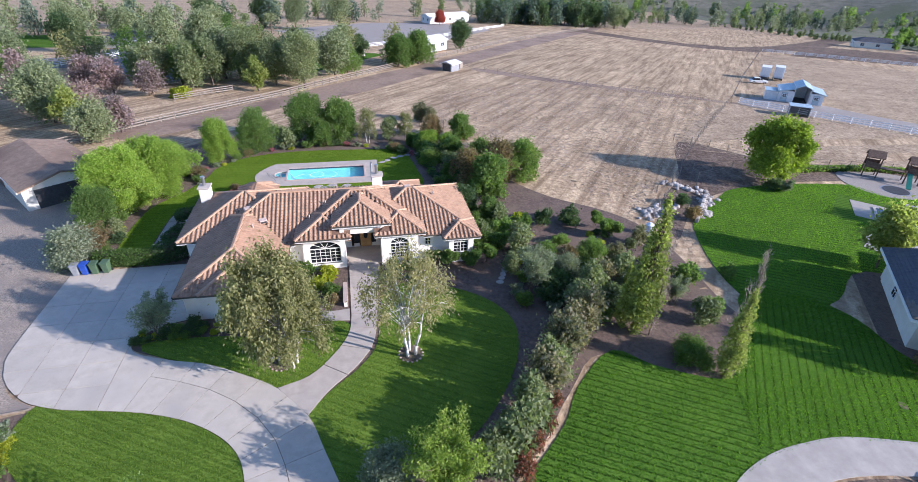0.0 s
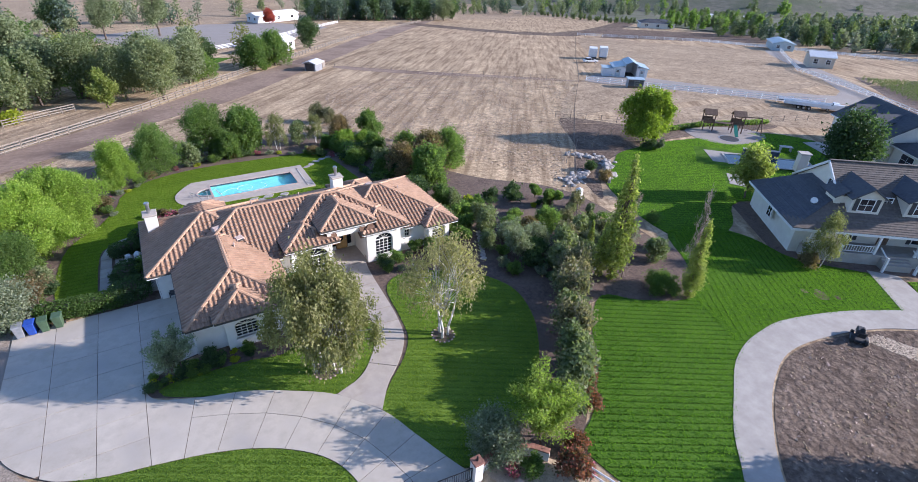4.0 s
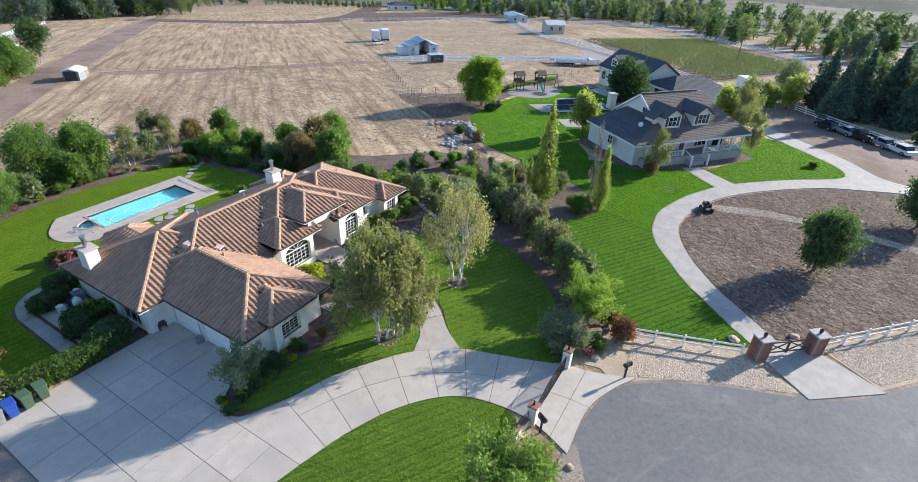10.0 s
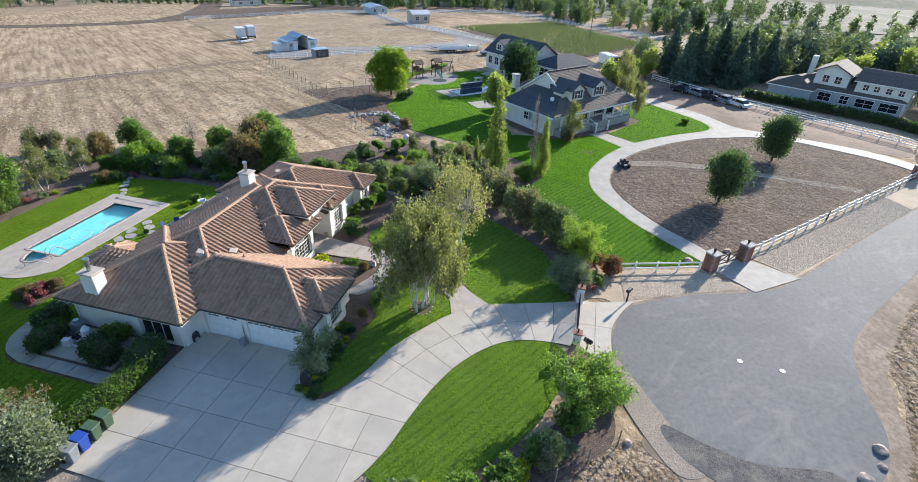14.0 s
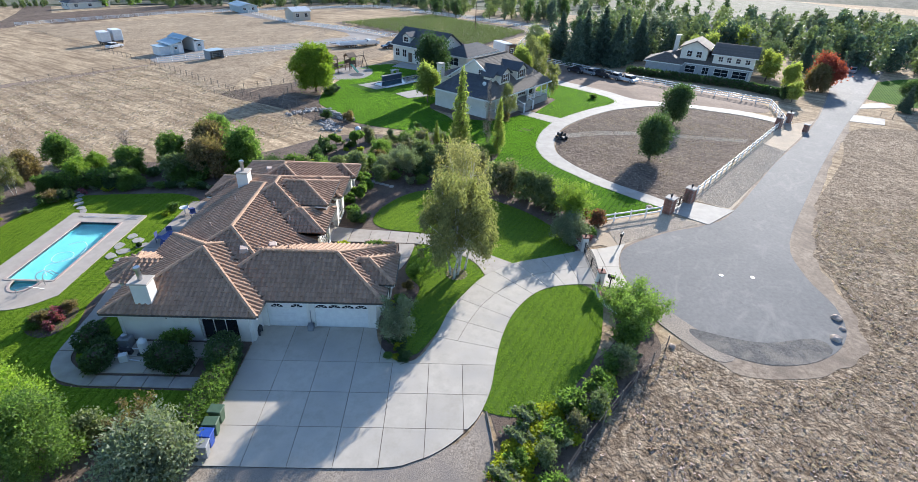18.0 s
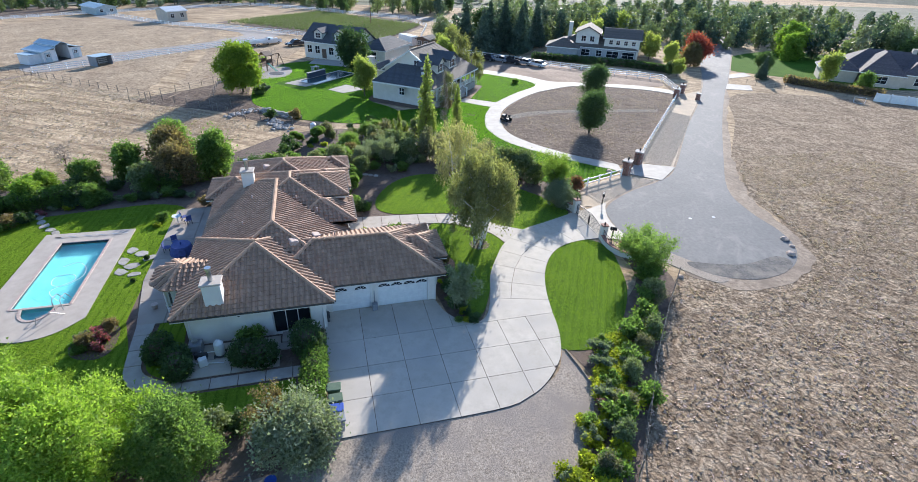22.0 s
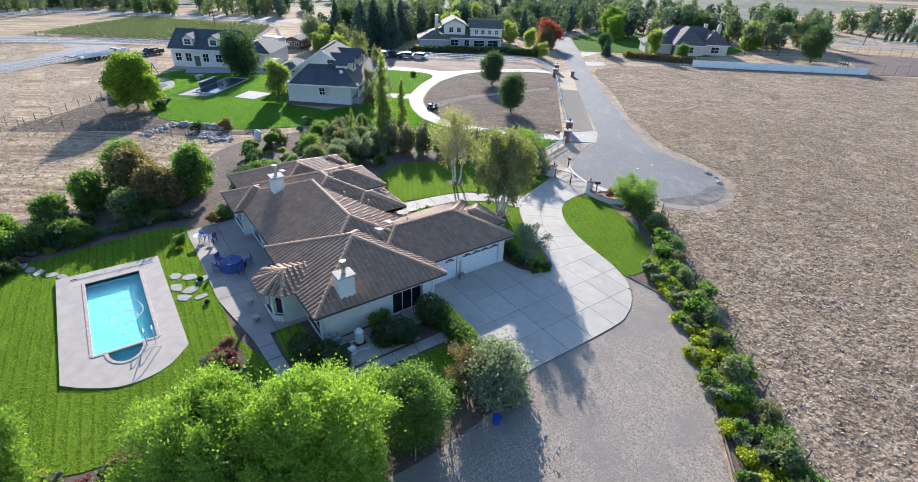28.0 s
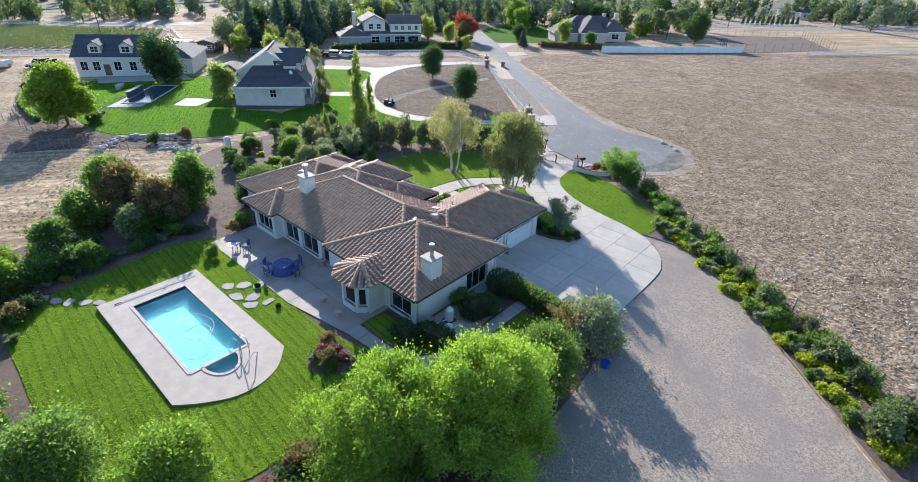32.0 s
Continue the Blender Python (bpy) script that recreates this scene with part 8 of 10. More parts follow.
# swing set
sw = thing("swing_set", "brown timber play set with two towers and slide", "play set", stand(72.4, 52.2, -42, 0.06, 0.95))
for cx in (-2.6, 2.4):
    tw = part("tower_deck", boxes((cx - 0.9, -0.9, 1.5, cx + 0.9, 0.9, 1.6)), BROWN_WOOD, sw)
    for sx in (-0.85, 0.85):
        for sy in (-0.85, 0.85):
            part("post", boxes((cx + sx - 0.07, sy - 0.07, 0, cx + sx + 0.07, sy + 0.07, 3.2)), BROWN_WOOD, tw)
    part("tower_rail", boxes((cx - 0.9, -0.9, 1.6, cx + 0.9, -0.84, 2.3), (cx - 0.9, 0.84, 1.6, cx + 0.9, 0.9, 2.3)), BROWN_WOOD, tw)
    part("tower_roof", roof_mesh([((cx - 1.1, -1.1, 3.1), (cx + 1.1, -1.1, 3.1), (cx + 1.1, 0, 3.9), (cx - 1.1, 0, 3.9)), ((cx - 1.1, 1.1, 3.1), (cx + 1.1, 1.1, 3.1), (cx + 1.1, 0, 3.9), (cx - 1.1, 0, 3.9))]), BROWN_WOOD, tw)
part("bridge", boxes((-1.7, -0.5, 1.45, 1.5, 0.5, 1.55)), BROWN_WOOD, sw)
part("slide", beam(bmesh.new(), (1.9, -0.9, 1.6), (1.9, -3.4, 0.15), 0.6, 0.08), GREEN_PLASTIC, sw, "teal plastic slide")
part("swing_beam", beam(bmesh.new(), (3.3, 0, 2.9), (6.4, 0, 2.9), 0.14), BROWN_WOOD, sw)
for s in (-1, 1):
    part("swing_leg", beam(bmesh.new(), (6.4, 0, 2.9), (6.6, s * 1.2, 0), 0.12), BROWN_WOOD, sw)
for x in (4.2, 5.4):
    part("swing_seat", boxes((x - 0.25, -0.1, 0.5, x + 0.25, 0.1, 0.54)), RUBBER, sw)
    part("swing_chain", boxes((x - 0.24, -0.01, 0.54, x - 0.22, 0.01, 2.9), (x + 0.22, -0.01, 0.54, x + 0.24, 0.01, 2.9)), STEEL, sw)
tr_ = thing("trampoline", "round dark trampoline set level in the pad", "trampoline", stand(69.6, 48.6, 0, 0.07))
part("mat", tube(bmesh.new(), (0, 0, 0.02), (0, 0, 0.06), 1.5, None, 24), DARK_GREY, tr_)
part("pad_ring", tube(bmesh.new(), (0, 0, 0), (0, 0, 0.03), 1.75, None, 24), BIN_GREY, tr_)

np_ = thing("neighbour_pool", "neighbouring pool with a raised tiled spill wall", "pool", frame_at(59.14, 42.8, 0.735, -0.68, 0.1))
part("water", boxes((0.8, -1.6, -0.02, 12.5, 2.4, 0.012)), POOL_DARK, np_, "dark still pool water")
part("spill_wall", boxes((3.5, 2.45, 0, 8.5, 3.0, 1.0), bevel=0.03), NAVY, np_)
part("wall_cap", boxes((3.4, 2.4, 1.0, 8.6, 3.05, 1.08)), STONE, np_)
part("coping", boxes((0.5, -1.9, 0.0, 12.8, -1.6, 0.06), (0.5, 2.4, 0.0, 12.8, 2.7, 0.06), (0.5, -1.6, 0, 0.8, 2.4, 0.06), (12.5, -1.6, 0, 12.8, 2.4, 0.06)), STONE, np_)
grill = thing("outdoor_table", "pale outdoor table by the neighbouring pool", "table", frame_at(72.66, 40.85, 0.735, -0.68, 0.08))
part("top", boxes((-0.9, -0.5, 0.7, 0.9, 0.5, 0.76)), STONE, grill)
part("legs", boxes((-0.8, -0.4, 0, -0.7, 0.4, 0.7), (0.7, -0.4, 0, 0.8, 0.4, 0.7)), STONE, grill)

# white wall and playground beyond the south field
ww = thing("white_panel_wall", "long white panel wall edging the far field", "wall")
A, B = Vector((35.39, -69.81)), Vector((7.04, -101.23))
n = 16
for i in range(n):
    a, b = A.lerp(B, i / n), A.lerp(B, (i + 1) / n - 0.004)
    part("panel", beam(bmesh.new(), (a.x, a.y, land(a.x, a.y) + 0.8), (b.x, b.y, land(b.x, b.y) + 0.8), 0.08, 1.7), WHITE_PAINT, ww)
    part("post", boxes((a.x - 0.1, a.y - 0.1, land(a.x, a.y) - 0.2, a.x + 0.1, a.y + 0.1, land(a.x, a.y) + 1.75)), WHITE_PAINT, ww)
play = thing("garden_slide", "yellow slide on a teal garden play frame", "play set", stand(12.67, -102.67, 50))
part("slide", beam(bmesh.new(), (-1.6, 0, 0.2), (0, 0, 1.7), 0.6, 0.1), YELLOW_PLASTIC, play)
part("platform", boxes((0, -0.6, 1.6, 1.3, 0.6, 1.75)), BROWN_WOOD, play)
part("canopy", roof_mesh([((-0.1, -0.8, 2.7), (1.4, -0.8, 2.7), (1.4, 0, 3.3), (-0.1, 0, 3.3)), ((-0.1, 0.8, 2.7), (1.4, 0.8, 2.7), (1.4, 0, 3.3), (-0.1, 0, 3.3))]), GREEN_PLASTIC, play)
for sx in (0.05, 1.25):
    for sy in (-0.55, 0.55):
        part("post", boxes((sx - 0.05, sy - 0.05, 0, sx + 0.05, sy + 0.05, 2.7)), BROWN_WOOD, play)
goal = thing("goal_frame", "small white goal frame on the field edge", "goal", stand(34.77, -65.08, 50))
part("frame_bars", boxes((-1, 0, 0, -0.94, 0.06, 1.1), (0.94, 0, 0, 1, 0.06, 1.1), (-1, 0, 1.04, 1, 0.06, 1.1), (-1, 0.7, 0, 1, 0.76, 0.06)), WHITE_PAINT, goal)

for nm, lb, x, y, ux, uy, w, d, e, p, wm, rm, gb, cat in (
    ("white_shed", "white metal shed beside the gravel lane", 178.0, 84.6, 0.8, 0.6, 8.5, 7, 3.3, 0.25, WALL_TAN, SHEET_WHITE, "y", "shed"),
    ("white_barn", "long white barn beyond the paddocks", 219.5, 119.5, 0.75, 0.66, 13, 8, 2.6, 0.25, BLUE_METAL, BLUE_METAL, "x", "barn"),
    ("far_house", "pale house with a low roof far off", 276.77, 126.37, 0.6, 0.8, 18, 9, 3, 0.35, WALL_WHITE, SHINGLE_BROWN, None, "house"),
    ("far_house", "tan house with a brown roof far off", 284.27, 60.66, 0.3, 0.95, 16, 9, 3, 0.35, WALL_TAN, SHINGLE_BROWN, None, "house"),
    ("far_house", "white house with a dark roof far off", 254.89, 230.62, 0.8, -0.6, 20, 10, 3, 0.35, WALL_WHITE, SHINGLE, None, "house"),
    ("far_house", "pale house among trees far off", 323.99, 211.18, 0.8, -0.6, 22, 10, 3, 0.35, WALL_WHITE, SHINGLE, None, "house"),
    ("far_stable", "white stable beside the riding arena", 22.52, 172.38, 0.75, 0.66, 14, 7, 3, 0.35, SHEET_WHITE, SHEET_WHITE, "x", "stable"),
    ("far_stable", "long white stable across the arena", 44.22, 294.71, 0.9, 0.4, 26, 9, 3.2, 0.3, SHEET_WHITE, SHEET_WHITE, "x", "stable"),
    ("far_house", "white-gabled house among tall trees", -3.63, 156.65, 0.75, 0.66, 11, 8, 3.2, 0.45, WALL_WHITE, SHINGLE, "y", "house"),
    ("far_house", "white house with a grey roof among trees", -75.71, 188.92, 0.9, -0.4, 16, 9, 3, 0.4, WALL_WHITE, SHINGLE, None, "house"),
    ("far_barn", "pale barn behind the arena", 86.63, 342.34, 0.9, -0.3, 24, 10, 3.6, 0.3, SHEET_WHITE, SHEET_WHITE, "x", "barn"),
    ("far_house", "tan house at the end of the lane", 135.85, -90.43, 0.4, -0.9, 16, 10, 3, 0.4, WALL_TAN, SHINGLE_BROWN, None, "house"),
    ("far_house", "low pale house across the far road", 154.26, -61.79, 0.4, -0.9, 15, 9, 3, 0.4, WALL_WHITE, SHINGLE, None, "house"),
    ("far_house", "low pale house with a grey roof beyond the lane", 14.0, -240.0, 0.8, -0.6, 16, 9, 3, 0.4, WALL_WHITE, SHINGLE, None, "house"),
    ("far_shed", "small white shed beyond the far field", -52, -128, 0.9, 0.3, 7, 5, 2.6, 0.35, SHEET_WHITE, SHEET_WHITE, "x", "shed"),
    ("far_house", "low pale house beyond the south trees", 82.66, -164.09, 0.7, -0.7, 18, 9, 3, 0.4, WALL_WHITE, SHINGLE_BROWN, None, "house"),
    ("far_shed", "brown timber shed by the conifers", 102.05, 9.81, 0.7, -0.7, 7, 4, 2.4, 0.3, BROWN_WOOD, SHINGLE, "x", "shed"),
    ("far_greenhouse", "long white tunnel sheds in the distance", 387.19, 291.5, 0.8, -0.6, 50, 20, 3.0, 0.12, SHEET_WHITE, SHEET_WHITE, "x", "shed")):
    plain_house(nm, lb, x, y, ux, uy, w, d, e, p, wm, rm, gb, cat)
for i in range(12):
    t = i / 11
    kx, ky = 31.8 - 17.0 * t, -186.8 - 17.1 * t
    cy = thing("clipped_conifer", "narrow dark clipped conifer in a row by the lane", "tree", stand(kx, ky), "clipped conifers")
    part("crown", tube(bmesh.new(), (0, 0, 0.2), (0, 0, 3.4), 0.75, 0.35, 9), CLIPPED, cy)
    part("trunk", tube(bmesh.new(), (0, 0, -0.2), (0, 0, 0.3), 0.14, None, 6), BARK, cy)
wt = thing("cargo_box", "white cargo container behind the vineyard gate", "container", stand(111.25, 13.91, 30, 0.02))
part("box", boxes((-3, -1.2, 0.1, 3, 1.2, 2.6), bevel=0.03), SHEET_WHITE, wt)
part("door", boxes((2.99, -1.1, 0.2, 3.03, 1.1, 2.5)), SHEET_WHITE, wt)
for x, y, h in ((31.6, -167.1, 11), (60.0, -150.0, 10), (154.19, 20.04, 10), (238.07, 9.81, 10)):
    up = thing("utility_pole", "tall wooden utility pole with a crossarm", "pole", stand(x, y, 30))
    part("pole", tube(bmesh.new(), (0, 0, -0.5), (0, 0, h), 0.16, 0.1, 8), BROWN_WOOD, up)
    part("crossarm", boxes((-1.2, -0.06, h - 0.8, 1.2, 0.06, h - 0.65)), BROWN_WOOD, up)

# ---- plants ----
def branch_tube(bm, pts, r0, r1, seg=6):
    n = len(pts)
    for i in range(n - 1):
        tube(bm, pts[i], pts[i + 1], r0 + (r1 - r0) * i / (n - 1), r0 + (r1 - r0) * (i + 1) / (n - 1), seg)


def leaf_cloud(name, centres, radii, count, size, mat, rng, droop=0.0, hollow=0.55, narrow=0.45, ragged=1.0):
    """Small folded leaf sprays scattered through overlapping clumps, denser towards their skin."""
    centres, radii = np.array(centres, float), np.array(radii, float)
    if radii.ndim == 1:
        radii = np.repeat(radii[:, None], 3, 1)
    weight = radii[:, 0] * radii[:, 2]
    pick = rng.choice(len(centres), count, p=weight / weight.sum())
    d = rng.normal(size=(count, 3))
    d /= np.linalg.norm(d, axis=1)[:, None]
    r = hollow + (1 - hollow) * rng.random(count) ** 0.6
    r += (rng.random(count) < 0.14) * rng.random(count) * 0.6 * ragged
    r *= 1 + 0.26 * ragged * rng.normal(size=count).clip(-1, 2)
    pos = centres[pick] + d * radii[pick] * r[:, None]
    way = d * 0.7 + rng.normal(size=(count, 3)) * 0.6
    way[:, 2] -= droop
    way /= np.linalg.norm(way, axis=1)[:, None]
    across = np.cross(way, rng.normal(size=(count, 3)))
    across /= np.linalg.norm(across, axis=1)[:, None] + 1e-9
    s = size * (0.6 + 0.8 * rng.random(count))[:, None]
    tri = np.stack([pos - across * s * narrow - way * s * 0.25, pos + across * s * narrow - way * s * 0.25, pos + way * s * 0.75], 1)
    me = bpy.data.meshes.new(name)
    me.vertices.add(count * 3)
    me.vertices.foreach_set("co", tri.astype(np.float32).ravel())
    me.loops.add(count * 3)
    me.loops.foreach_set("vertex_index", np.arange(count * 3, dtype=np.int32))
    me.polygons.add(count)
    me.polygons.foreach_set("loop_start", np.arange(0, count * 3, 3, dtype=np.int32))
    me.materials.append(mat)
    me.update(calc_edges=True)
    return me


def clumps(rng, n, w, h, base, shape="round"):
    """Centres and radii of leaf clumps for a crown w wide, from base to base + h."""
    c, r = [], []
    for i in range(n):
        u = (i + 0.5) / n
        if shape == "column":
            z, rad = base + h * u, w * 0.5 * (1 - u) ** 0.55 * (0.35 + min(1, u * 5) * 0.65)
            a = rng.random() * 6.28
            c.append((math.cos(a) * rad * 0.62, math.sin(a) * rad * 0.62, z))
            k = max(0.18, rad * 0.55)
            r.append((k, k, max(0.5, h / n * 1.6)))
        elif shape == "cone":
            z, rad = base + h * u, w * 0.5 * (1 - u) + 0.25
            a = i * 2.4
            c.append((math.cos(a) * rad * 0.5, math.sin(a) * rad * 0.5, z))
            r.append((rad * 0.72, rad * 0.72, h / n * 1.9))
        elif shape == "spray":
            a, reach, tall_ = i * 2.4 + rng.random() * 0.8, w * 0.5 * (0.35 + 0.65 * rng.random()), h * (0.55 + 0.45 * rng.random())
            for t in (0.3, 0.55, 0.8, 1.0):
                c.append((math.cos(a) * reach * t, math.sin(a) * reach * t, base + tall_ * (1 - (1 - t) ** 2 * 0.9) * (0.9 if reach > w * 0.35 else 1.0)))
                k = w * (0.15 - 0.075 * t) * (0.8 + 0.5 * rng.random())
                r.append((k, k, k * 1.05))
        elif shape == "full":
            z = (i + rng.random()) / n
            k = w * 0.62 / n ** 0.42 * (0.5 + 0.8 * rng.random())
            girth = math.sin(math.pi * (0.2 + 0.72 * z ** 0.9)) ** 0.65
            a, q = i * 2.4 + rng.random() * 0.6, 0.3 + 0.7 * math.sqrt(rng.random())
            lobe = 0.92 + 0.2 * math.sin(2 * a + 7 * z + n) + 0.14 * math.sin(5 * a - 9 * z)
            reach = max(0.0, w * 0.5 * girth * lobe - k * 0.6) * q
            tall = min(1.1, h / w + 0.15)
            c.append((math.cos(a) * reach, math.sin(a) * reach, base + k * tall * 0.6 + (h - k * tall * 1.5) * z))
            r.append((k, k, k * tall))
        elif shape == "weep":
            a, q, z = i * 2.4 + rng.random(), math.sqrt(rng.random()), rng.random() ** 0.8
            girth = (0.45 + 0.55 * math.sin(math.pi * (0.1 + 0.62 * (1 - z)))) * (1 if z < 0.75 else 0.75)
            c.append((math.cos(a) * q * w * 0.46 * girth, math.sin(a) * q * w * 0.46 * girth, base + h * (0.1 + 0.82 * z)))
            k = 0.32 + 0.34 * rng.random()
            r.append((k, k, k * (1.5 + 0.9 * rng.random())))
        else:
            a, q = i * 2.4 + rng.random(), math.sqrt(rng.random())
            z = rng.random()
            girth = math.sin(math.pi * (0.12 + 0.78 * z)) ** 0.7
            if shape == "dome":
                girth = math.cos(z * 1.35) ** 0.7
            c.append((math.cos(a) * q * w * 0.36 * girth, math.sin(a) * q * w * 0.36 * girth, base + h * (0.14 + 0.7 * z)))
            k = w * (0.15 + 0.09 * rng.random())
            r.append((k, k, k * min(1.1, max(0.55, h / w))))
    return c, r


def tree_kind(name, label, category, height, width, trunk_h, leaves, size, mat, bark=BARK, shape="round", seed=1, n=14, droop=0.0, trunks=1, r=0.16, hollow=0.55, narrow=0.45, ragged=1.0):
    """One tree at the world's origin; copies of it are placed with grow()."""
    rng = np.random.default_rng(seed)
    t = thing(name, label, category)
    bm = bmesh.new()
    c, rad = clumps(rng, n, width, height - trunk_h, trunk_h, shape)
    for k in range(trunks):
        a = k * 6.28 / trunks + rng.random()
        off = 0.0 if trunks == 1 else 0.28
        foot = Vector((math.cos(a) * off, math.sin(a) * off, -0.15))
        lean = Vector((math.cos(a), math.sin(a), 0)) * (0.25 if trunks == 1 else 0.1 * height)
        top = foot + lean + Vector((0, 0, height * (0.62 if shape != "column" else 0.85)))
        pts = [foot.lerp(top, u) + Vector((rng.normal(), rng.normal(), 0)) * 0.05 * height * u * (1 - u) for u in (0, 0.2, 0.4, 0.6, 0.8, 1)]
        branch_tube(bm, pts, r, r * 0.3, 4 if size > 0.4 or height < 3 else 6)
        for j in range(0, len(c), max(1, trunks) * (3 if height < 3 or shape in ("spray", "full") else 1)):
            i = (j + k) % len(c)
            start = pts[2 + (i % 3)]
            end = Vector(c[i])
            if end.z > start.z - 0.3 * height:
                mid = start.lerp(end, 0.5) + Vector((0, 0, 0.06 * height))
                branch_tube(bm, [start, mid, end], r * 0.35, r * 0.1, 3 if size > 0.4 else 4)
    part("trunk", bm, bark, t, "", None, True)
    crown = put("crown", leaf_cloud("crown", c, rad, leaves, size, mat, rng, droop, hollow, narrow, ragged), t)
    t.location = (0, 0, -500)
    return t


KINDS = {}


def grow(kind, x, y, scale=1.0, turn=None, squash=1.0, label="", group="", dz=0.0):
    """A plant of that kind on the ground; the first one placed is the original itself."""
    base, used = KINDS[kind]
    a = turn if turn is not None else (x * 37.7 + y * 91.3) % 360
    m = stand(x, y, a, dz, scale, squash)
    if not used:
        KINDS[kind][1] = True
        base.matrix_basis = m
        ob = base
        return tagged(ob, label, "", group)
    ob = copy_thing(base, m @ Matrix.Diagonal((1 / base.scale.x, 1 / base.scale.y, 1 / base.scale.z, 1)))
    return tagged(ob, label, "", group)


def kind(key, *args, **kw):
    KINDS[key] = [tree_kind(*args, **kw), False]


kind("birch", "birch_tree", "tall drooping birch with thinning olive leaves", "tree", 8.2, 6.2, 1.3, 19000, 0.165, LEAF_BIRCH, BARK_BIRCH, shape="weep", seed=3, n=80, droop=1.5, trunks=3, r=0.1, hollow=0.05, narrow=0.32)
kind("birch_bare", "birch_tree", "sparse birch with white trunks and dry leaves", "tree", 7.4, 5.6, 2.0, 7500, 0.15, LEAF_BIRCH_BARE, BARK_BIRCH, shape="weep", seed=5, n=46, droop=1.5, trunks=3, r=0.1, hollow=0.05, narrow=0.3)
kind("birch_thin", "birch_tree", "thin yellow-green birch by the neighbouring drive", "tree", 8.0, 4.2, 1.2, 6500, 0.2, LEAF_BIRCH, BARK_BIRCH, shape="weep", seed=6, n=44, droop=1.3, trunks=2, r=0.08, hollow=0.05, narrow=0.32)
kind("willow", "pepper_tree", "broad bright green tree with fine drooping leaves", "tree", 6.4, 8.0, 0.1, 95000, 0.125, LEAF_BRIGHT, seed=7, n=85, droop=-0.3, r=0.2, hollow=0.45, narrow=0.34, shape="full")
kind("willow_far", "pepper_tree", "broad mid-green tree beyond the lawn", "tree", 6.4, 6.4, 0.15, 14000, 0.26, LEAF_GREEN, seed=41, n=34, droop=0.1, r=0.2, hollow=0.5, narrow=0.3, shape="full")
kind("round", "shade_tree", "rounded bright green shade tree", "tree", 5.2, 4.8, 0.05, 12000, 0.21, LEAF_BRIGHT, seed=8, n=28, r=0.12, shape="full", hollow=0.45)
kind("shade", "shade_tree", "broad yellow-green shade tree on a short trunk", "tree", 8.6, 8.8, 1.1, 26000, 0.26, LEAF_LIME, seed=71, n=40, r=0.2, shape="full", hollow=0.35)
kind("mid", "garden_tree", "leafy mid-green garden tree with short trunk", "tree", 5.0, 4.6, 0.05, 9500, 0.22, LEAF_GREEN, seed=9, n=27, r=0.12, shape="full", hollow=0.4)
kind("near_round", "shade_tree", "rounded lime-green tree with fine leaves", "tree", 5.2, 4.8, 0.05, 30000, 0.12, LEAF_BRIGHT, seed=81, n=34, r=0.12, shape="full", hollow=0.4, narrow=0.35)
kind("near_mid", "garden_tree", "leafy olive-green garden tree with fine leaves", "tree", 5.0, 4.6, 0.05, 26000, 0.12, LEAF_GREEN, seed=82, n=32, r=0.12, shape="full", hollow=0.35, narrow=0.35)
kind("dark", "evergreen_tree", "dense dark green evergreen tree", "tree", 6.0, 5.2, 0.05, 10500, 0.22, LEAF_DARK, seed=10, n=30, r=0.15)
kind("poplar", "poplar_tree", "tall narrow yellow-green poplar tree", "tree", 10.0, 2.6, 0.3, 6200, 0.17, LEAF_YELLOW, seed=11, n=60, shape="column", r=0.12, hollow=0.3)
kind("poplar_bare", "poplar_tree", "tall narrow bare poplar with brown twigs", "tree", 8.5, 1.6, 0.5, 1100, 0.36, TWIG, seed=12, n=18, shape="column", r=0.045, hollow=0.1, narrow=0.04, droop=-1.6)
kind("yellow", "garden_tree", "young tree turning yellow-green", "tree", 5.4, 3.6, 1.0, 7500, 0.2, LEAF_YELLOW, seed=13, n=18, r=0.1)
kind("oak", "oak_tree", "compact dark green oak on bare dirt", "tree", 6.2, 5.4, 1.0, 14000, 0.2, LEAF_DARK, seed=14, n=26, r=0.17)
kind("grey", "olive_tree", "soft grey-green bushy low tree", "tree", 3.6, 4.2, 0.1, 15000, 0.14, LEAF_GREY, seed=15, n=18, r=0.1)
kind("olive", "garden_shrub", "upright olive-green shrub in dark soil", "shrub", 2.6, 2.6, 0.2, 2300, 0.19, LEAF_OLIVE, seed=16, n=16, r=0.06, shape="round", hollow=0.4)
kind("bushy", "garden_shrub", "large loose green shrub with many stems", "shrub", 3.9, 5.8, 0.15, 10000, 0.19, LEAF_GREEN, shape="full", seed=62, n=26, r=0.06, trunks=3, droop=-0.4, hollow=0.2, narrow=0.35)
kind("spread", "garden_shrub", "wide spreading feathery green shrub by the gate", "shrub", 3.4, 5.4, 0.1, 17000, 0.16, LEAF_GREEN, shape="spray", seed=72, n=40, r=0.06, trunks=3, droop=0.1, hollow=0.15, narrow=0.26)
kind("lacy", "garden_tree", "airy lime-green tree with fine leaves by the gate", "tree", 4.9, 4.6, 0.3, 15000, 0.15, LEAF_LACY, shape="spray", seed=73, n=32, r=0.09, trunks=2, droop=0.1, hollow=0.15, narrow=0.28)
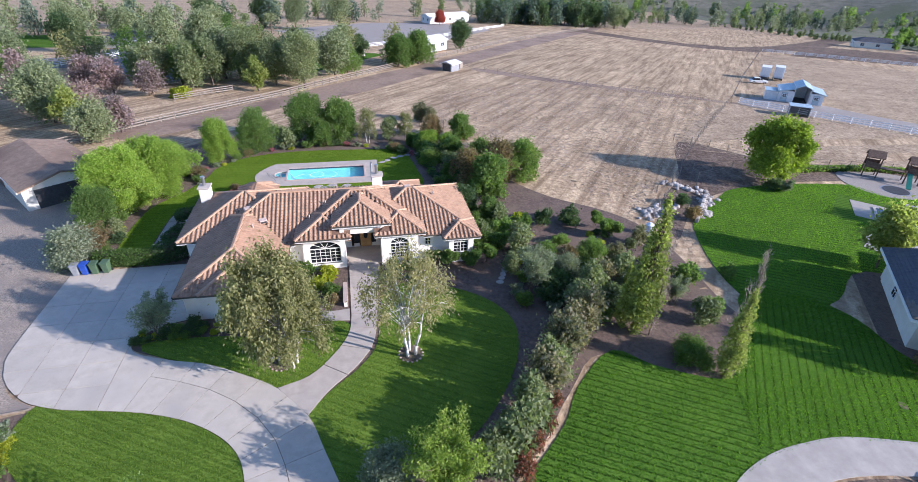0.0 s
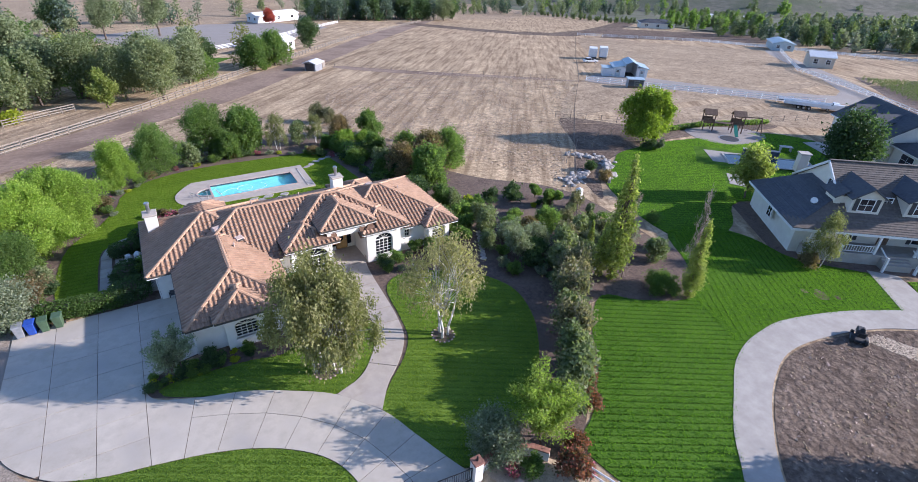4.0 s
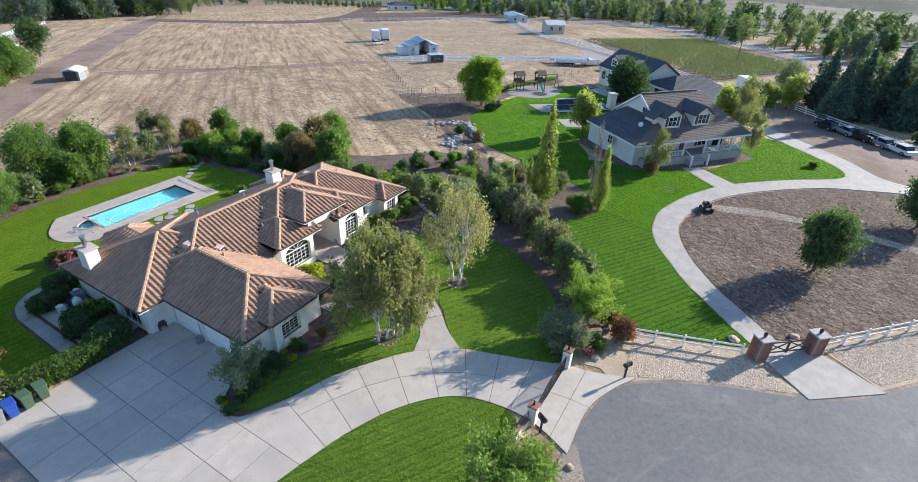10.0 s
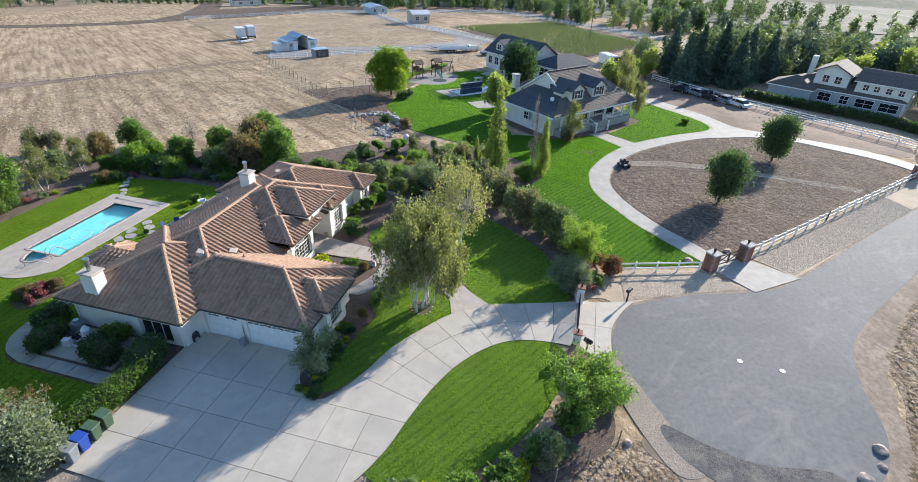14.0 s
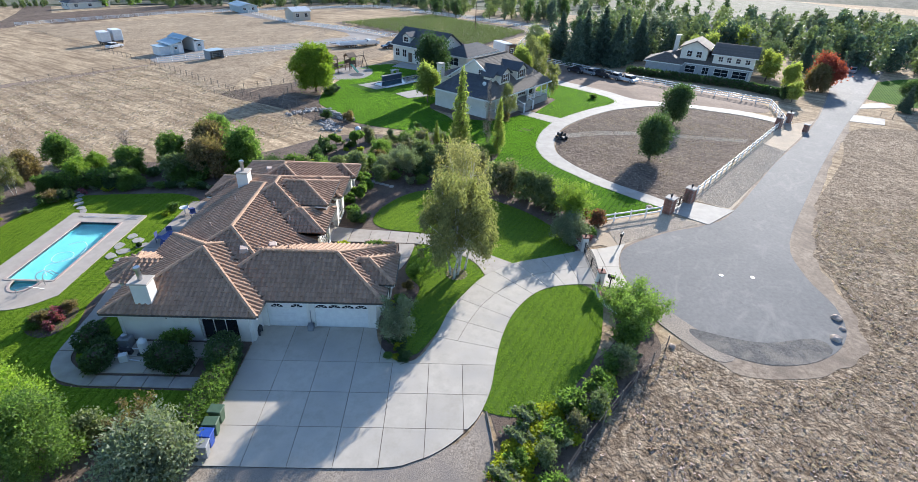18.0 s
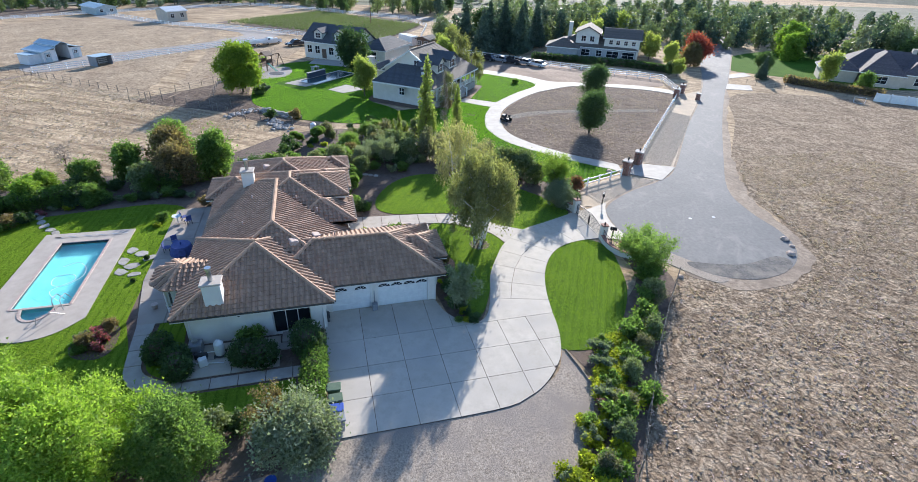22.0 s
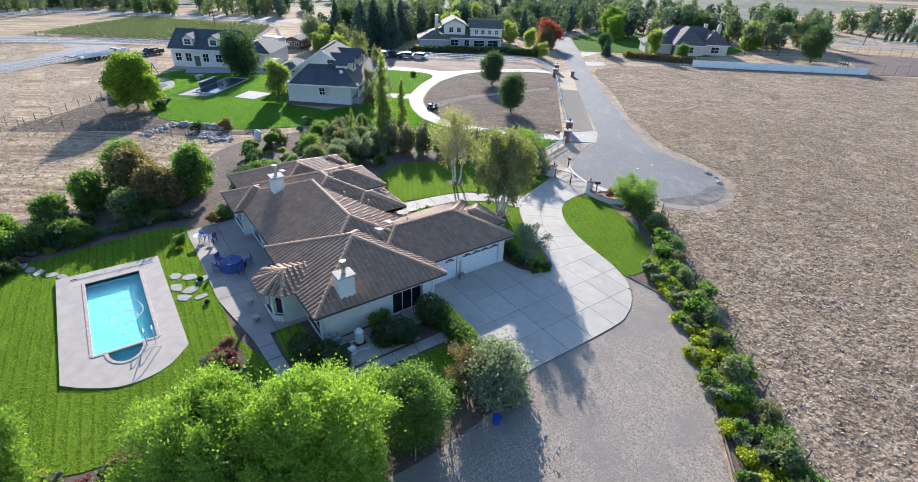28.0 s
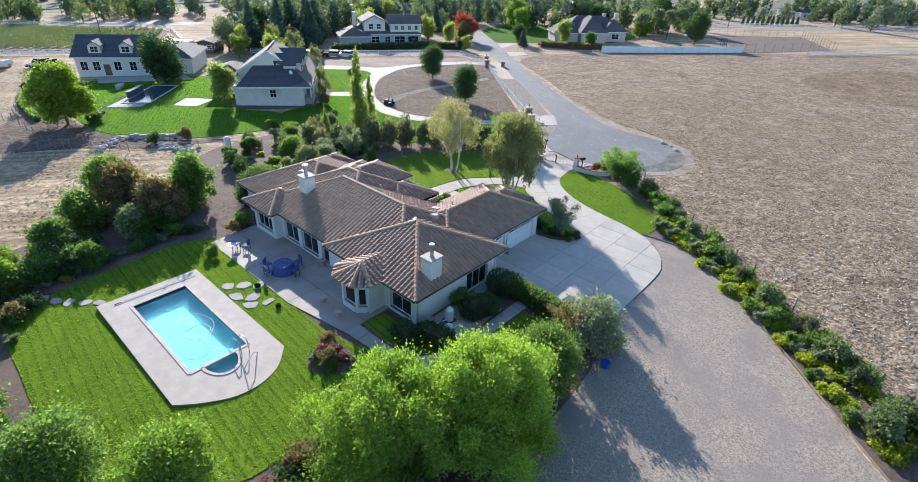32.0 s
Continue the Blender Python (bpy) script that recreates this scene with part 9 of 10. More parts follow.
kind("tawny", "garden_shrub", "upright olive shrub with tawny dry tops", "shrub", 2.5, 2.2, 0.15, 3600, 0.15, LEAF_TAWNY, seed=74, n=18, r=0.05, shape="round", hollow=0.3)
kind("photinia", "garden_shrub", "shrub with dark green and red-tipped leaves", "shrub", 1.9, 2.3, 0.1, 2600, 0.17, LEAF_PHOTINIA, seed=75, n=15, r=0.05, shape="round", hollow=0.35)
kind("russet", "garden_shrub", "feathery shrub in russet-brown leaf by the yard", "shrub", 3.0, 3.2, 0.2, 9000, 0.11, LEAF_RUST, shape="spray", seed=76, n=22, r=0.05, trunks=3, droop=-0.5, hollow=0.15, narrow=0.3)
kind("airy", "garden_shrub", "tall airy grey-green shrub at the garage corner", "shrub", 3.6, 3.6, 0.3, 6500, 0.15, LEAF_GREY, shape="spray", seed=61, n=16, r=0.05, trunks=3, droop=-0.8, hollow=0.1, narrow=0.25)
kind("shrub", "garden_shrub", "loose mid-green shrub with small leaves", "shrub", 1.8, 2.2, 0.1, 1800, 0.175, LEAF_GREEN, seed=17, n=15, r=0.05, shape="round", hollow=0.4)
kind("shrub_dark", "garden_shrub", "dense dark green leafy shrub", "shrub", 1.7, 2.1, 0.05, 1800, 0.175, LEAF_DARK, seed=18, n=16, r=0.05)
kind("shrub_rust", "garden_shrub", "shrub with rust-brown autumn leaves", "shrub", 1.9, 2.2, 0.15, 2300, 0.16, LEAF_RUST, seed=19, n=16, r=0.05, shape="round", hollow=0.35)
kind("shrub_lime", "garden_shrub", "low spreading yellow-green shrub", "shrub", 0.8, 1.6, 0.02, 1700, 0.14, LEAF_STRIP, seed=20, n=9, r=0.03)
kind("shrub_white", "flowering_shrub", "pale green shrub with small white flowers", "shrub", 1.0, 1.7, 0.02, 1900, 0.14, LEAF_GREY, seed=21, n=8, r=0.03, shape="spray", hollow=0.2)
kind("rose", "rose_bush", "rose bush with pink flowers", "shrub", 1.0, 1.2, 0.1, 900, 0.14, PETAL_PINK, seed=22, n=8, r=0.03)
kind("ball", "clipped_shrub", "clipped round dark green shrub", "shrub", 1.6, 1.9, 0.02, 5200, 0.11, LEAF_DARK, seed=23, n=1, r=0.05, hollow=0.9, ragged=0.3)
kind("box", "clipped_shrub", "rounded glossy green shrub by the wall", "shrub", 1.5, 1.7, 0.02, 4200, 0.13, LEAF_GREEN, seed=24, n=4, r=0.05, hollow=0.75, ragged=0.4)
kind("plum", "plum_tree", "small purple-brown thinning tree", "tree", 4.6, 4.4, 0.9, 4500, 0.24, LEAF_PLUM, seed=25, n=16, r=0.1)
kind("rust", "garden_tree", "small tree with rust and green leaves", "tree", 4.6, 4.6, 0.1, 8500, 0.2, LEAF_RUST, seed=26, n=26, r=0.1, shape="full", hollow=0.45)
kind("red", "maple_tree", "rounded maple in bright red leaf", "tree", 7.0, 6.5, 1.2, 9000, 0.3, LEAF_RED, seed=27, n=18, r=0.18)
kind("conifer", "conifer_tree", "tall dark conifer with drooping boughs", "tree", 15.0, 7.0, 0.8, 7000, 0.5, LEAF_CONIFER, seed=28, n=22, shape="cone", r=0.28, droop=0.5)
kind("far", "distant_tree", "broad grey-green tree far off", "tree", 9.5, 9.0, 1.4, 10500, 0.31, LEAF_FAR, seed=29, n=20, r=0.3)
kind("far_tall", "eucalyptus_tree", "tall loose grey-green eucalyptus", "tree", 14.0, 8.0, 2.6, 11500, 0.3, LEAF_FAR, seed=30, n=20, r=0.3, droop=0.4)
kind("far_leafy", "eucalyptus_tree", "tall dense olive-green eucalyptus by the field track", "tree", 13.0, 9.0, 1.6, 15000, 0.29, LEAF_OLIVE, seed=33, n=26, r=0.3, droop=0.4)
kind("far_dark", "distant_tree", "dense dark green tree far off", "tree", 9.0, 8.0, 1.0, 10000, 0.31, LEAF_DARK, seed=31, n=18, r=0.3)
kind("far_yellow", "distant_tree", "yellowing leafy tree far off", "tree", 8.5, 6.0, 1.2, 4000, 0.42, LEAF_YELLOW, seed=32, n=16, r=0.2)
kind("bare", "bare_tree", "leafless pale tree with fine twigs", "tree", 5.5, 4.6, 1.2, 900, 0.5, TWIG, seed=33, n=20, r=0.1, hollow=0.2, narrow=0.05)
kind("palm_far", "palm_tree", "palm with a tuft of arching fronds", "tree", 8.0, 4.4, 5.6, 900, 1.3, LEAF_FAR, seed=34, n=7, r=0.18, narrow=0.12, shape="dome", droop=0.5)

# -- trees round the house
grow("birch", -6.5, 28.1, 1.12)
grow("birch", -5.4, 27.5, 1.0, 130)
grow("birch_bare", 2.7, 27.4, 1.18, label="sparse birch with white trunks in a small round bed")
for k, x, y, s in (("willow", -24.8, 54.6, 1.05), ("willow", -22.4, 58.6, 1.0)):
    grow(k, x, y, s)

for k, x, y, s, q in (
    # ring behind the pool
    ("near_round", -17.44, 67.26, 1.12, 1.0), ("near_mid", -13.25, 71.01, 1.25, 1.0), ("olive", -9.67, 71.84, 1.2, 1.0), ("near_mid", -6.76, 75.5, 1.45, 1.0), ("willow_far", -2.28, 74.79, 1.0, 1.0), ("mid", -4.69, 72.51, 0.75, 1.0),
    ("birch_thin", 1.72, 73.3, 0.72, 0.9), ("olive", 4.97, 74.89, 1.2, 1.1), ("birch_thin", 7.4, 74.4, 0.6, 0.9), ("rust", 11.73, 75.94, 0.75, 1.0), ("mid", 15.87, 74.77, 0.9, 0.9), ("mid", 12.72, 64.78, 0.8, 0.9),
    ("round", 10.2, 69, 0.75, 0.8), ("round", 12.7, 68.59, 0.6, 0.9), ("willow_far", 20.6, 58.0, 0.82, 1.0), ("rust", 17.4, 57.6, 1.1, 1.05), ("mid", 14.8, 52.6, 1.1, 1.0), ("rust", 13.2, 56.4, 1.0, 1.0), ("mid", 16.2, 61.8, 0.9, 0.9), ("olive", 11.6, 59.4, 1.2, 1.0), ("dark", 11.0, 48.6, 0.62, 1.0),
    ("mid", 13.4, 46.6, 0.7, 0.8), ("olive", 11.8, 43.0, 0.9, 0.8),
    ("bare", 20.1, 69.5, 0.6, 1.0), ("bare", 14.2, 80.4, 0.6, 0.9), ("tawny", 11.2, 86.0, 1.3, 1.0), ("tawny", 12.6, 84.4, 1.1, 1.0),
    # west garden
    ("near_mid", -25.0, 49.3, 1.0, 1.0), ("grey", -25.2, 43.4, 1.0, 1.0), ("russet", -23.6, 44.8, 1.0, 1.0), ("near_round", -22.5, 64.6, 0.78, 1.0),
    # gate and hedgerow
    ("spread", -12.6, 15.2, 1.0, 1.0), ("grey", 0.3, 17.0, 0.82, 0.95), ("lacy", 3.3, 16.3, 1.0, 1.0), ("photinia", 3.4, 13.6, 0.95, 1.0), ("photinia", 4.6, 14.9, 0.8, 0.9),
    ("olive", 7.8, 18.4, 1.3, 1.1), ("olive", 9.2, 20.2, 1.25, 1.15), ("tawny", 10.8, 22.1, 1.35, 1.2), ("olive", 11.8, 23.4, 1.2, 1.15), ("tawny", 13.4, 25.2, 1.4, 1.2), ("tawny", 15.0, 26.8, 1.3, 1.2), ("tawny", 16.4, 28.1, 1.3, 1.25), ("olive", 6.2, 17.4, 1.1, 1.0),
    ("photinia", 7.9, 16.9, 0.75, 0.9), ("photinia", 9.0, 18.3, 0.7, 0.9), ("photinia", 10.2, 19.7, 0.72, 0.85), ("photinia", 11.4, 21.3, 0.6, 0.9),
    # poplars
    ("poplar", 20.4, 27.3, 1.16, 1.0), ("poplar_bare", 21.3, 26.9, 1.0, 1.0), ("poplar", 19.6, 28.2, 0.62, 0.9), ("poplar_bare", 25.9, 23.6, 1.12, 1.0), ("poplar", 24.6, 22.1, 0.78, 0.95), ("poplar", 24.0, 30.4, 0.42, 1.0), ("bushy", 23.0, 23.8, 0.62, 0.85), ("poplar", 21.6, 31.6, 0.36, 1.0), ("poplar", 22.4, 29.6, 0.3, 1.0),
    # neighbour
    ("shade", 54.3, 53.6, 1.0, 1.0), ("yellow", 49.2, 32.6, 1.25, 1.0), ("dark", 73.2, 32.5, 1.5, 1.0), ("oak", 24.2, 1.0, 1.0, 1.0), ("oak", 42.5, -9.3, 1.02, 1.0), ("birch_thin", 40.75, 19.43, 0.75, 1.0), ("birch_thin", 57.58, 9.39, 0.8, 1.0), ("birch_thin", 60.61, 11.85, 1.05, 1.1), ("yellow", 64.26, 14.31, 1.3, 1.15), ("birch_thin", 68.33, 11.86, 1.2, 1.0),
    ("shrub_white", 53.47, 50.12, 1.5, 1.0), ("shrub_dark", 52.07, 50.75, 1.1, 0.9), ("shrub", 57.39, 0.79, 0.8, 0.8), ("shrub_rust", 39.72, 19.84, 0.9, 1.1), ("shrub_dark", 37.54, 48.15, 0.9, 1.0), ("shrub_rust", 36.54, 44.49, 0.9, 1.0), ("shrub", 33.07, 33.48, 0.8, 1.0),
    ("airy", -15.0, 32.2, 1.0, 1.0)):
    grow(k, x, y, s, None, q)

# orchard and shrubs between the houses
rng = np.random.default_rng(12)
for k, x, y, q in (
    ("bushy", 21.1, 37.6, 0.66), ("box", 24.6, 41.3, 1.55), ("shrub", 16.3, 44.3, 1.15), ("shrub_dark", 19.1, 45.4, 1.1), ("shrub_dark", 21.9, 44.8, 1.25), ("box", 24.6, 44.2, 1.3), ("shrub_lime", 16.9, 45.9, 1.4), ("olive", 14.2, 45.6, 1.0),
    ("olive", 18.6, 32.0, 1.2), ("airy", 13.9, 33.6, 1.05), ("grey", 17.9, 35.2, 0.7), ("olive", 14.5, 39.4, 1.15), ("shrub", 19.1, 41.0, 0.7), ("tawny", 20.4, 33.8, 1.1), ("grey", 15.7, 36.6, 0.66), ("bushy", 17.0, 38.4, 0.5), ("olive", 16.6, 30.6, 1.1),
    ("shrub_rust", 18.6, 37.4, 0.9), ("olive", 12.9, 36.6, 0.8), ("shrub", 13.0, 41.2, 1.1), ("olive", 22.6, 34.0, 1.05), ("bushy", 26.4, 34.6, 0.5), ("shrub", 28.6, 33.2, 1.1), ("tawny", 24.4, 32.4, 1.1), ("grey", 22.2, 32.0, 0.6), ("airy", 25.6, 30.4, 0.7),
    ("shrub_dark", 15.0, 32.0, 1.2), ("shrub_dark", 16.2, 33.6, 1.2), ("olive", 19.6, 30.0, 1.0), ("shrub", 12.6, 31.8, 0.8), ("shrub_white", 12.4, 33.2, 0.9), ("shrub_white", 14.8, 30.6, 0.9), ("olive", 26.6, 27.6, 0.9), ("shrub", 28.4, 29.0, 0.9), ("tawny", 23.4, 37.2, 0.9), ("shrub", 13.8, 43.2, 1.2), ("olive", 15.2, 42.0, 0.9), ("tawny", 27.4, 40.0, 0.8)):
    grow(k, x, y, q * (0.92 + 0.16 * rng.random()), None, 1.0, group="orchard shrubs")
for i in range(34):
    x, y = rng.uniform(12, 28), rng.uniform(29, 44)
    if x - 12 > (y - 20) * 1.0 or x + y < 44:
        continue
    k = ("shrub_lime", "shrub", "shrub_white", "olive", "shrub_dark")[i % 5]
    grow(k, x, y, 0.45 + 0.35 * rng.random(), None, 0.9, group="orchard shrubs")
for i in range(9):
    t = i / 8
    bm = prism(bmesh.new(), [(0.36 * math.cos(a * 0.9 + i) * (1 + 0.15 * math.sin(3 * a)), 0.28 * math.sin(a * 0.9 + i)) for a in range(7)], -0.04, 0.05, 0.015)
    tagged(put("stepping_stone", bm_mesh("stepping_stone", bm, STONE), None, stand(11.5 + 2.4 * t, 35.2 + 4.6 * t, i * 40, 0.04)), "flat stone step in the dark orchard soil", "stone", "orchard steps")
# beds behind the pool lawn
for i in range(30):
    t = i / 29
    a = math.pi * (1.06 - 1.02 * t)
    x, y = -4.5 + 14.2 * math.cos(a), 61.5 + 10.6 * math.sin(a)
    k = ("shrub_white", "shrub", "shrub_rust", "shrub_dark", "rose", "shrub_white", "shrub_lime")[i % 7]
    grow(k, x + rng.normal() * 0.4, y + rng.normal() * 0.4, 0.55 + 0.35 * rng.random(), None, 0.8, group="bed shrubs")
for i in range(12):
    grow(("shrub_white", "shrub_dark", "shrub")[i % 3], 9.2 + 0.3 * rng.normal(), 54.5 + i * 1.1, 0.6 + 0.3 * rng.random(), None, 0.8, group="bed shrubs")
for i in range(14):
    t = i / 13
    grow(("mid", "shrub", "dark", "olive", "shrub_dark")[i % 5], 8 + 5 * t + rng.normal() * 0.6, 71 + 2.5 * math.sin(i) - 14 * t, (0.45, 1.0, 0.4, 0.8, 1.0)[i % 5] * (0.8 + 0.4 * rng.random()), None, 0.9, group="back border")
# west border
for i in range(16):
    x, y = -23.4 + 0.5 * rng.normal(), 45.6 + i * 1.15
    grow(("shrub", "shrub_dark", "olive", "shrub_lime", "shrub_white")[i % 5], x - 0.06 * (y - 45) + (2.8 if y > 56 else 0) * min(1, (y - 56) / 6), y, 0.5 + 0.35 * rng.random(), None, 0.9, group="west border")
# flower strip along the gravel and the road fence
for i in range(46):
    t = i / 45
    p = Vector((-15.0, 15.6)).lerp(Vector((-22.6, 21.8)), t / 0.3) if t < 0.3 else Vector((-22.6, 21.8)).lerp(Vector((-42.5, 38.2)), (t - 0.3) / 0.7)
    k = ("shrub", "shrub_white", "olive", "shrub_lime", "shrub", "tawny", "shrub_lime")[i % 7]
    grow(k, p.x + 0.35 * rng.normal(), p.y + 0.35 * rng.normal(), (0.72 if k in ("olive", "tawny") else 1.25 if k == "shrub_lime" else 0.95) * (0.8 + 0.35 * rng.random()), None, 1.0, group="strip shrubs")
for i in range(64):
    t = i / 63
    p = Vector((-20.4, 23.2)).lerp(Vector((-26.2, 26.0)), t / 0.36) if t < 0.36 else Vector((-26.2, 26.0)).lerp(Vector((-42, 40.6)), (t - 0.36) / 0.64)
    k = ("shrub_lime", "shrub_lime", "shrub", "shrub_lime", "shrub_white", "rose" if i in (5, 23) else "shrub_lime")[i % 6]
    grow(k, p.x + 0.4 * rng.normal(), p.y + 0.4 * rng.normal(), (0.6 if k == "shrub" else 1.0) * (0.75 + 0.4 * rng.random()), None, 0.9, group="strip flowers")
for i in range(26):
    t = i / 25
    grow(("shrub_dark", "shrub", "olive", "mid")[i % 4], -41.5 - 20 * t + rng.normal(), 37.6 + 18 * t + rng.normal(), (1, 1, 0.8, 0.5)[i % 4] * (0.8 + 0.3 * rng.random()), group="strip shrubs")
for i in range(30):
    t, u = rng.random(), rng.uniform(-0.7, 0.9)
    grow("shrub_lime", -20.8 - 5.2 * t - 0.4 * u, 22.6 + 3.3 * t + u, 0.75 + 0.35 * rng.random(), None, 0.85, group="strip flowers")
for i in range(26):
    t, u = rng.random(), rng.uniform(-0.6, 0.7)
    grow(("shrub_dark", "shrub", "shrub_lime")[i % 3], -16.6 + 6.6 * t, 31.9 + 0.5 * t + u, 0.3 + 0.25 * rng.random(), None, 0.8, group="garage bed plants")
# house beds
for k, x, y, s in (("shrub", -15.9, 46.6, 0.9),
    ("shrub_dark", 2.6, 37.9, 0.8), ("ball", 5.3, 38.0, 1.05), ("box", 6.3, 38.9, 1.0), ("box", 7.6, 38.0, 1.25), ("box", 9.6, 37.8, 1.3), ("box", 11.0, 38.6, 1.35), ("box", 11.2, 40.8, 1.4), ("shrub", 3.9, 38.3, 0.7), ("box", 11.3, 43.0, 1.3), ("box", 11.3, 45.2, 1.3), ("box", 11.2, 47.2, 1.2),
    ("shrub_lime", -3.2, 37.6, 1.3), ("shrub_lime", -4.4, 36.6, 1.2), ("shrub", -3.0, 35.2, 0.75), ("shrub", -5.2, 38.6, 0.8), ("shrub_dark", -5.6, 35.2, 0.7), ("shrub_rust", -2.8, 34.2, 0.45), ("shrub_lime", -3.4, 39.2, 0.8),
    ("shrub_dark", -12.6, 32.4, 0.7), ("shrub", -10.4, 32.3, 0.5), ("shrub_rust", -8.6, 31.8, 0.45), ("shrub", -6.4, 31.4, 0.6), ("shrub", -6.0, 36.4, 0.7), ("shrub_lime", -15.2, 31.9, 0.6),
    ("shrub", 2.6, 37.2, 0.5), ("shrub_white", 3.6, 36.8, 0.5), ("rose", 0.4, 15.2, 0.9), ("shrub", 1.45, 14.88, 0.7), ("rose", 4.24, 13.16, 0.9), ("shrub_rust", -9.4, 14.6, 0.6), ("shrub", -10.4, 14.0, 0.8), ("rose", -9.2, 15.0, 0.7), ("shrub", -11.6, 13.4, 0.8),
    ("rose", -13.4, 56.0, 0.9), ("rose", -12.6, 56.6, 0.8), ("shrub_rust", -13.8, 56.9, 0.6), ("shrub_white", -13.0, 57.4, 0.6), ("rose", -14.4, 56.0, 0.7), ("shrub", -14.3, 57.2, 0.5), ("shrub_rust", -12.2, 55.9, 0.5),
    ("ball", -3.4, 55.9, 0.6), ("ball", -6.4, 56.2, 0.5), ("shrub", 3.9, 56.0, 0.6), ("shrub_lime", 2.8, 56.4, 0.6), ("shrub_rust", 6.6, 52.8, 0.6), ("shrub", 7.2, 51.6, 0.8), ("palm_far", 26.57, 36.89, 0.25)):
    grow(k, x, y, s, None, 1.0)
layer("rose_bed", curve([(-11.9, 55.6), (-12.2, 57.0), (-13.2, 58.0), (-14.6, 57.6), (-15.2, 56.3), (-14.8, 55.4), (-13.4, 55.2)]), 0.065, SOIL, "small mulched rose bed by the patio", 3, "ground")
for x, y in ((2.7, 27.4), (-6.2, 27.9)):
    layer("birch_bed", [(x + 0.85 * math.cos(a * 0.52), y + 0.85 * math.sin(a * 0.52)) for a in range(12)], 0.065, SOIL, "small round mulched bed under the birch", 3, "ground")


def hedge(label, pts, w, h, mat, per_m, size, seed):
    """A clipped hedge: leaf skin over a box-shaped run."""
    rng = np.random.default_rng(seed)
    c, r = [], []
    for a, b in zip(pts, pts[1:]):
        a, b = Vector(a), Vector(b)
        n = max(1, int((b - a).length / (w * 0.45)))
        for i in range(n + 1):
            p = a.lerp(b, i / n)
            for z in (h * 0.35, h * 0.62):
                c.append((p.x, p.y, land(p.x, p.y) + z))
                r.append((w * 0.55, w * 0.55, h * 0.38))
    length = sum((Vector(b) - Vector(a)).length for a, b in zip(pts, pts[1:]))
    hd = thing("hedge", label, "hedge")
    put("leaves", leaf_cloud("leaves", c, r, int(per_m * length), size, mat, rng, 0, 0.75, 0.45, 0.3), hd)
    bm = bmesh.new()
    for a, b in zip(pts, pts[1:]):
        beam(bm, (*a, land(*a) + h * 0.4), (*b, land(*b) + h * 0.4), w * 0.5, h * 0.75)
    part("core", bm, BARK, hd)


hedge("clipped green hedge with small pale flowers by the bins", [(-18.4, 42.6), (-20.4, 42.7), (-22.6, 42.9)], 1.45, 1.45, LEAF_GREEN, 3600, 0.12, 1)
hedge("tall dark clipped shrub beside the garage corner", [(-16.7, 43.1), (-17.5, 42.9)], 1.9, 1.9, LEAF_DARK, 6500, 0.12, 6)
hedge("wide dark clipped shrub by the wall steps", [(-17.2, 46.9), (-17.6, 45.8)], 1.8, 1.35, LEAF_DARK, 5000, 0.12, 7)
hedge("square clipped green hedge block behind the pool", [(9, 69.4), (10.2, 64.8)], 2.0, 2.0, LEAF_GREEN, 2400, 0.17, 8)
hedge("low dark clipped shrub inside the path bend", [(-17.8, 50.7), (-16.7, 51.0)], 1.6, 1.3, LEAF_DARK, 4500, 0.12, 9)
hedge("tall dark clipped shrub at the house corner", [(-16.2, 52.2), (-15.4, 52.1)], 1.4, 1.6, LEAF_DARK, 4500, 0.12, 10)
hedge("dark clipped hedge along the farm lane", [(84.68, -14.73), (72.43, -35.2), (64.28, -41.36)], 1.6, 1.8, LEAF_DARK, 260, 0.4, 2)
hedge("reddish clipped hedge before the far house", [(52.16, -64.02), (44.06, -68.22), (37.88, -74.36)], 1.6, 1.8, LEAF_RUST, 260, 0.35, 3)
hedge("low green hedge along the back dirt", [(59.43, 56.14), (71.5, 55.58), (85.7, 51.99)], 1.0, 0.8, LEAF_GREEN, 260, 0.25, 4)

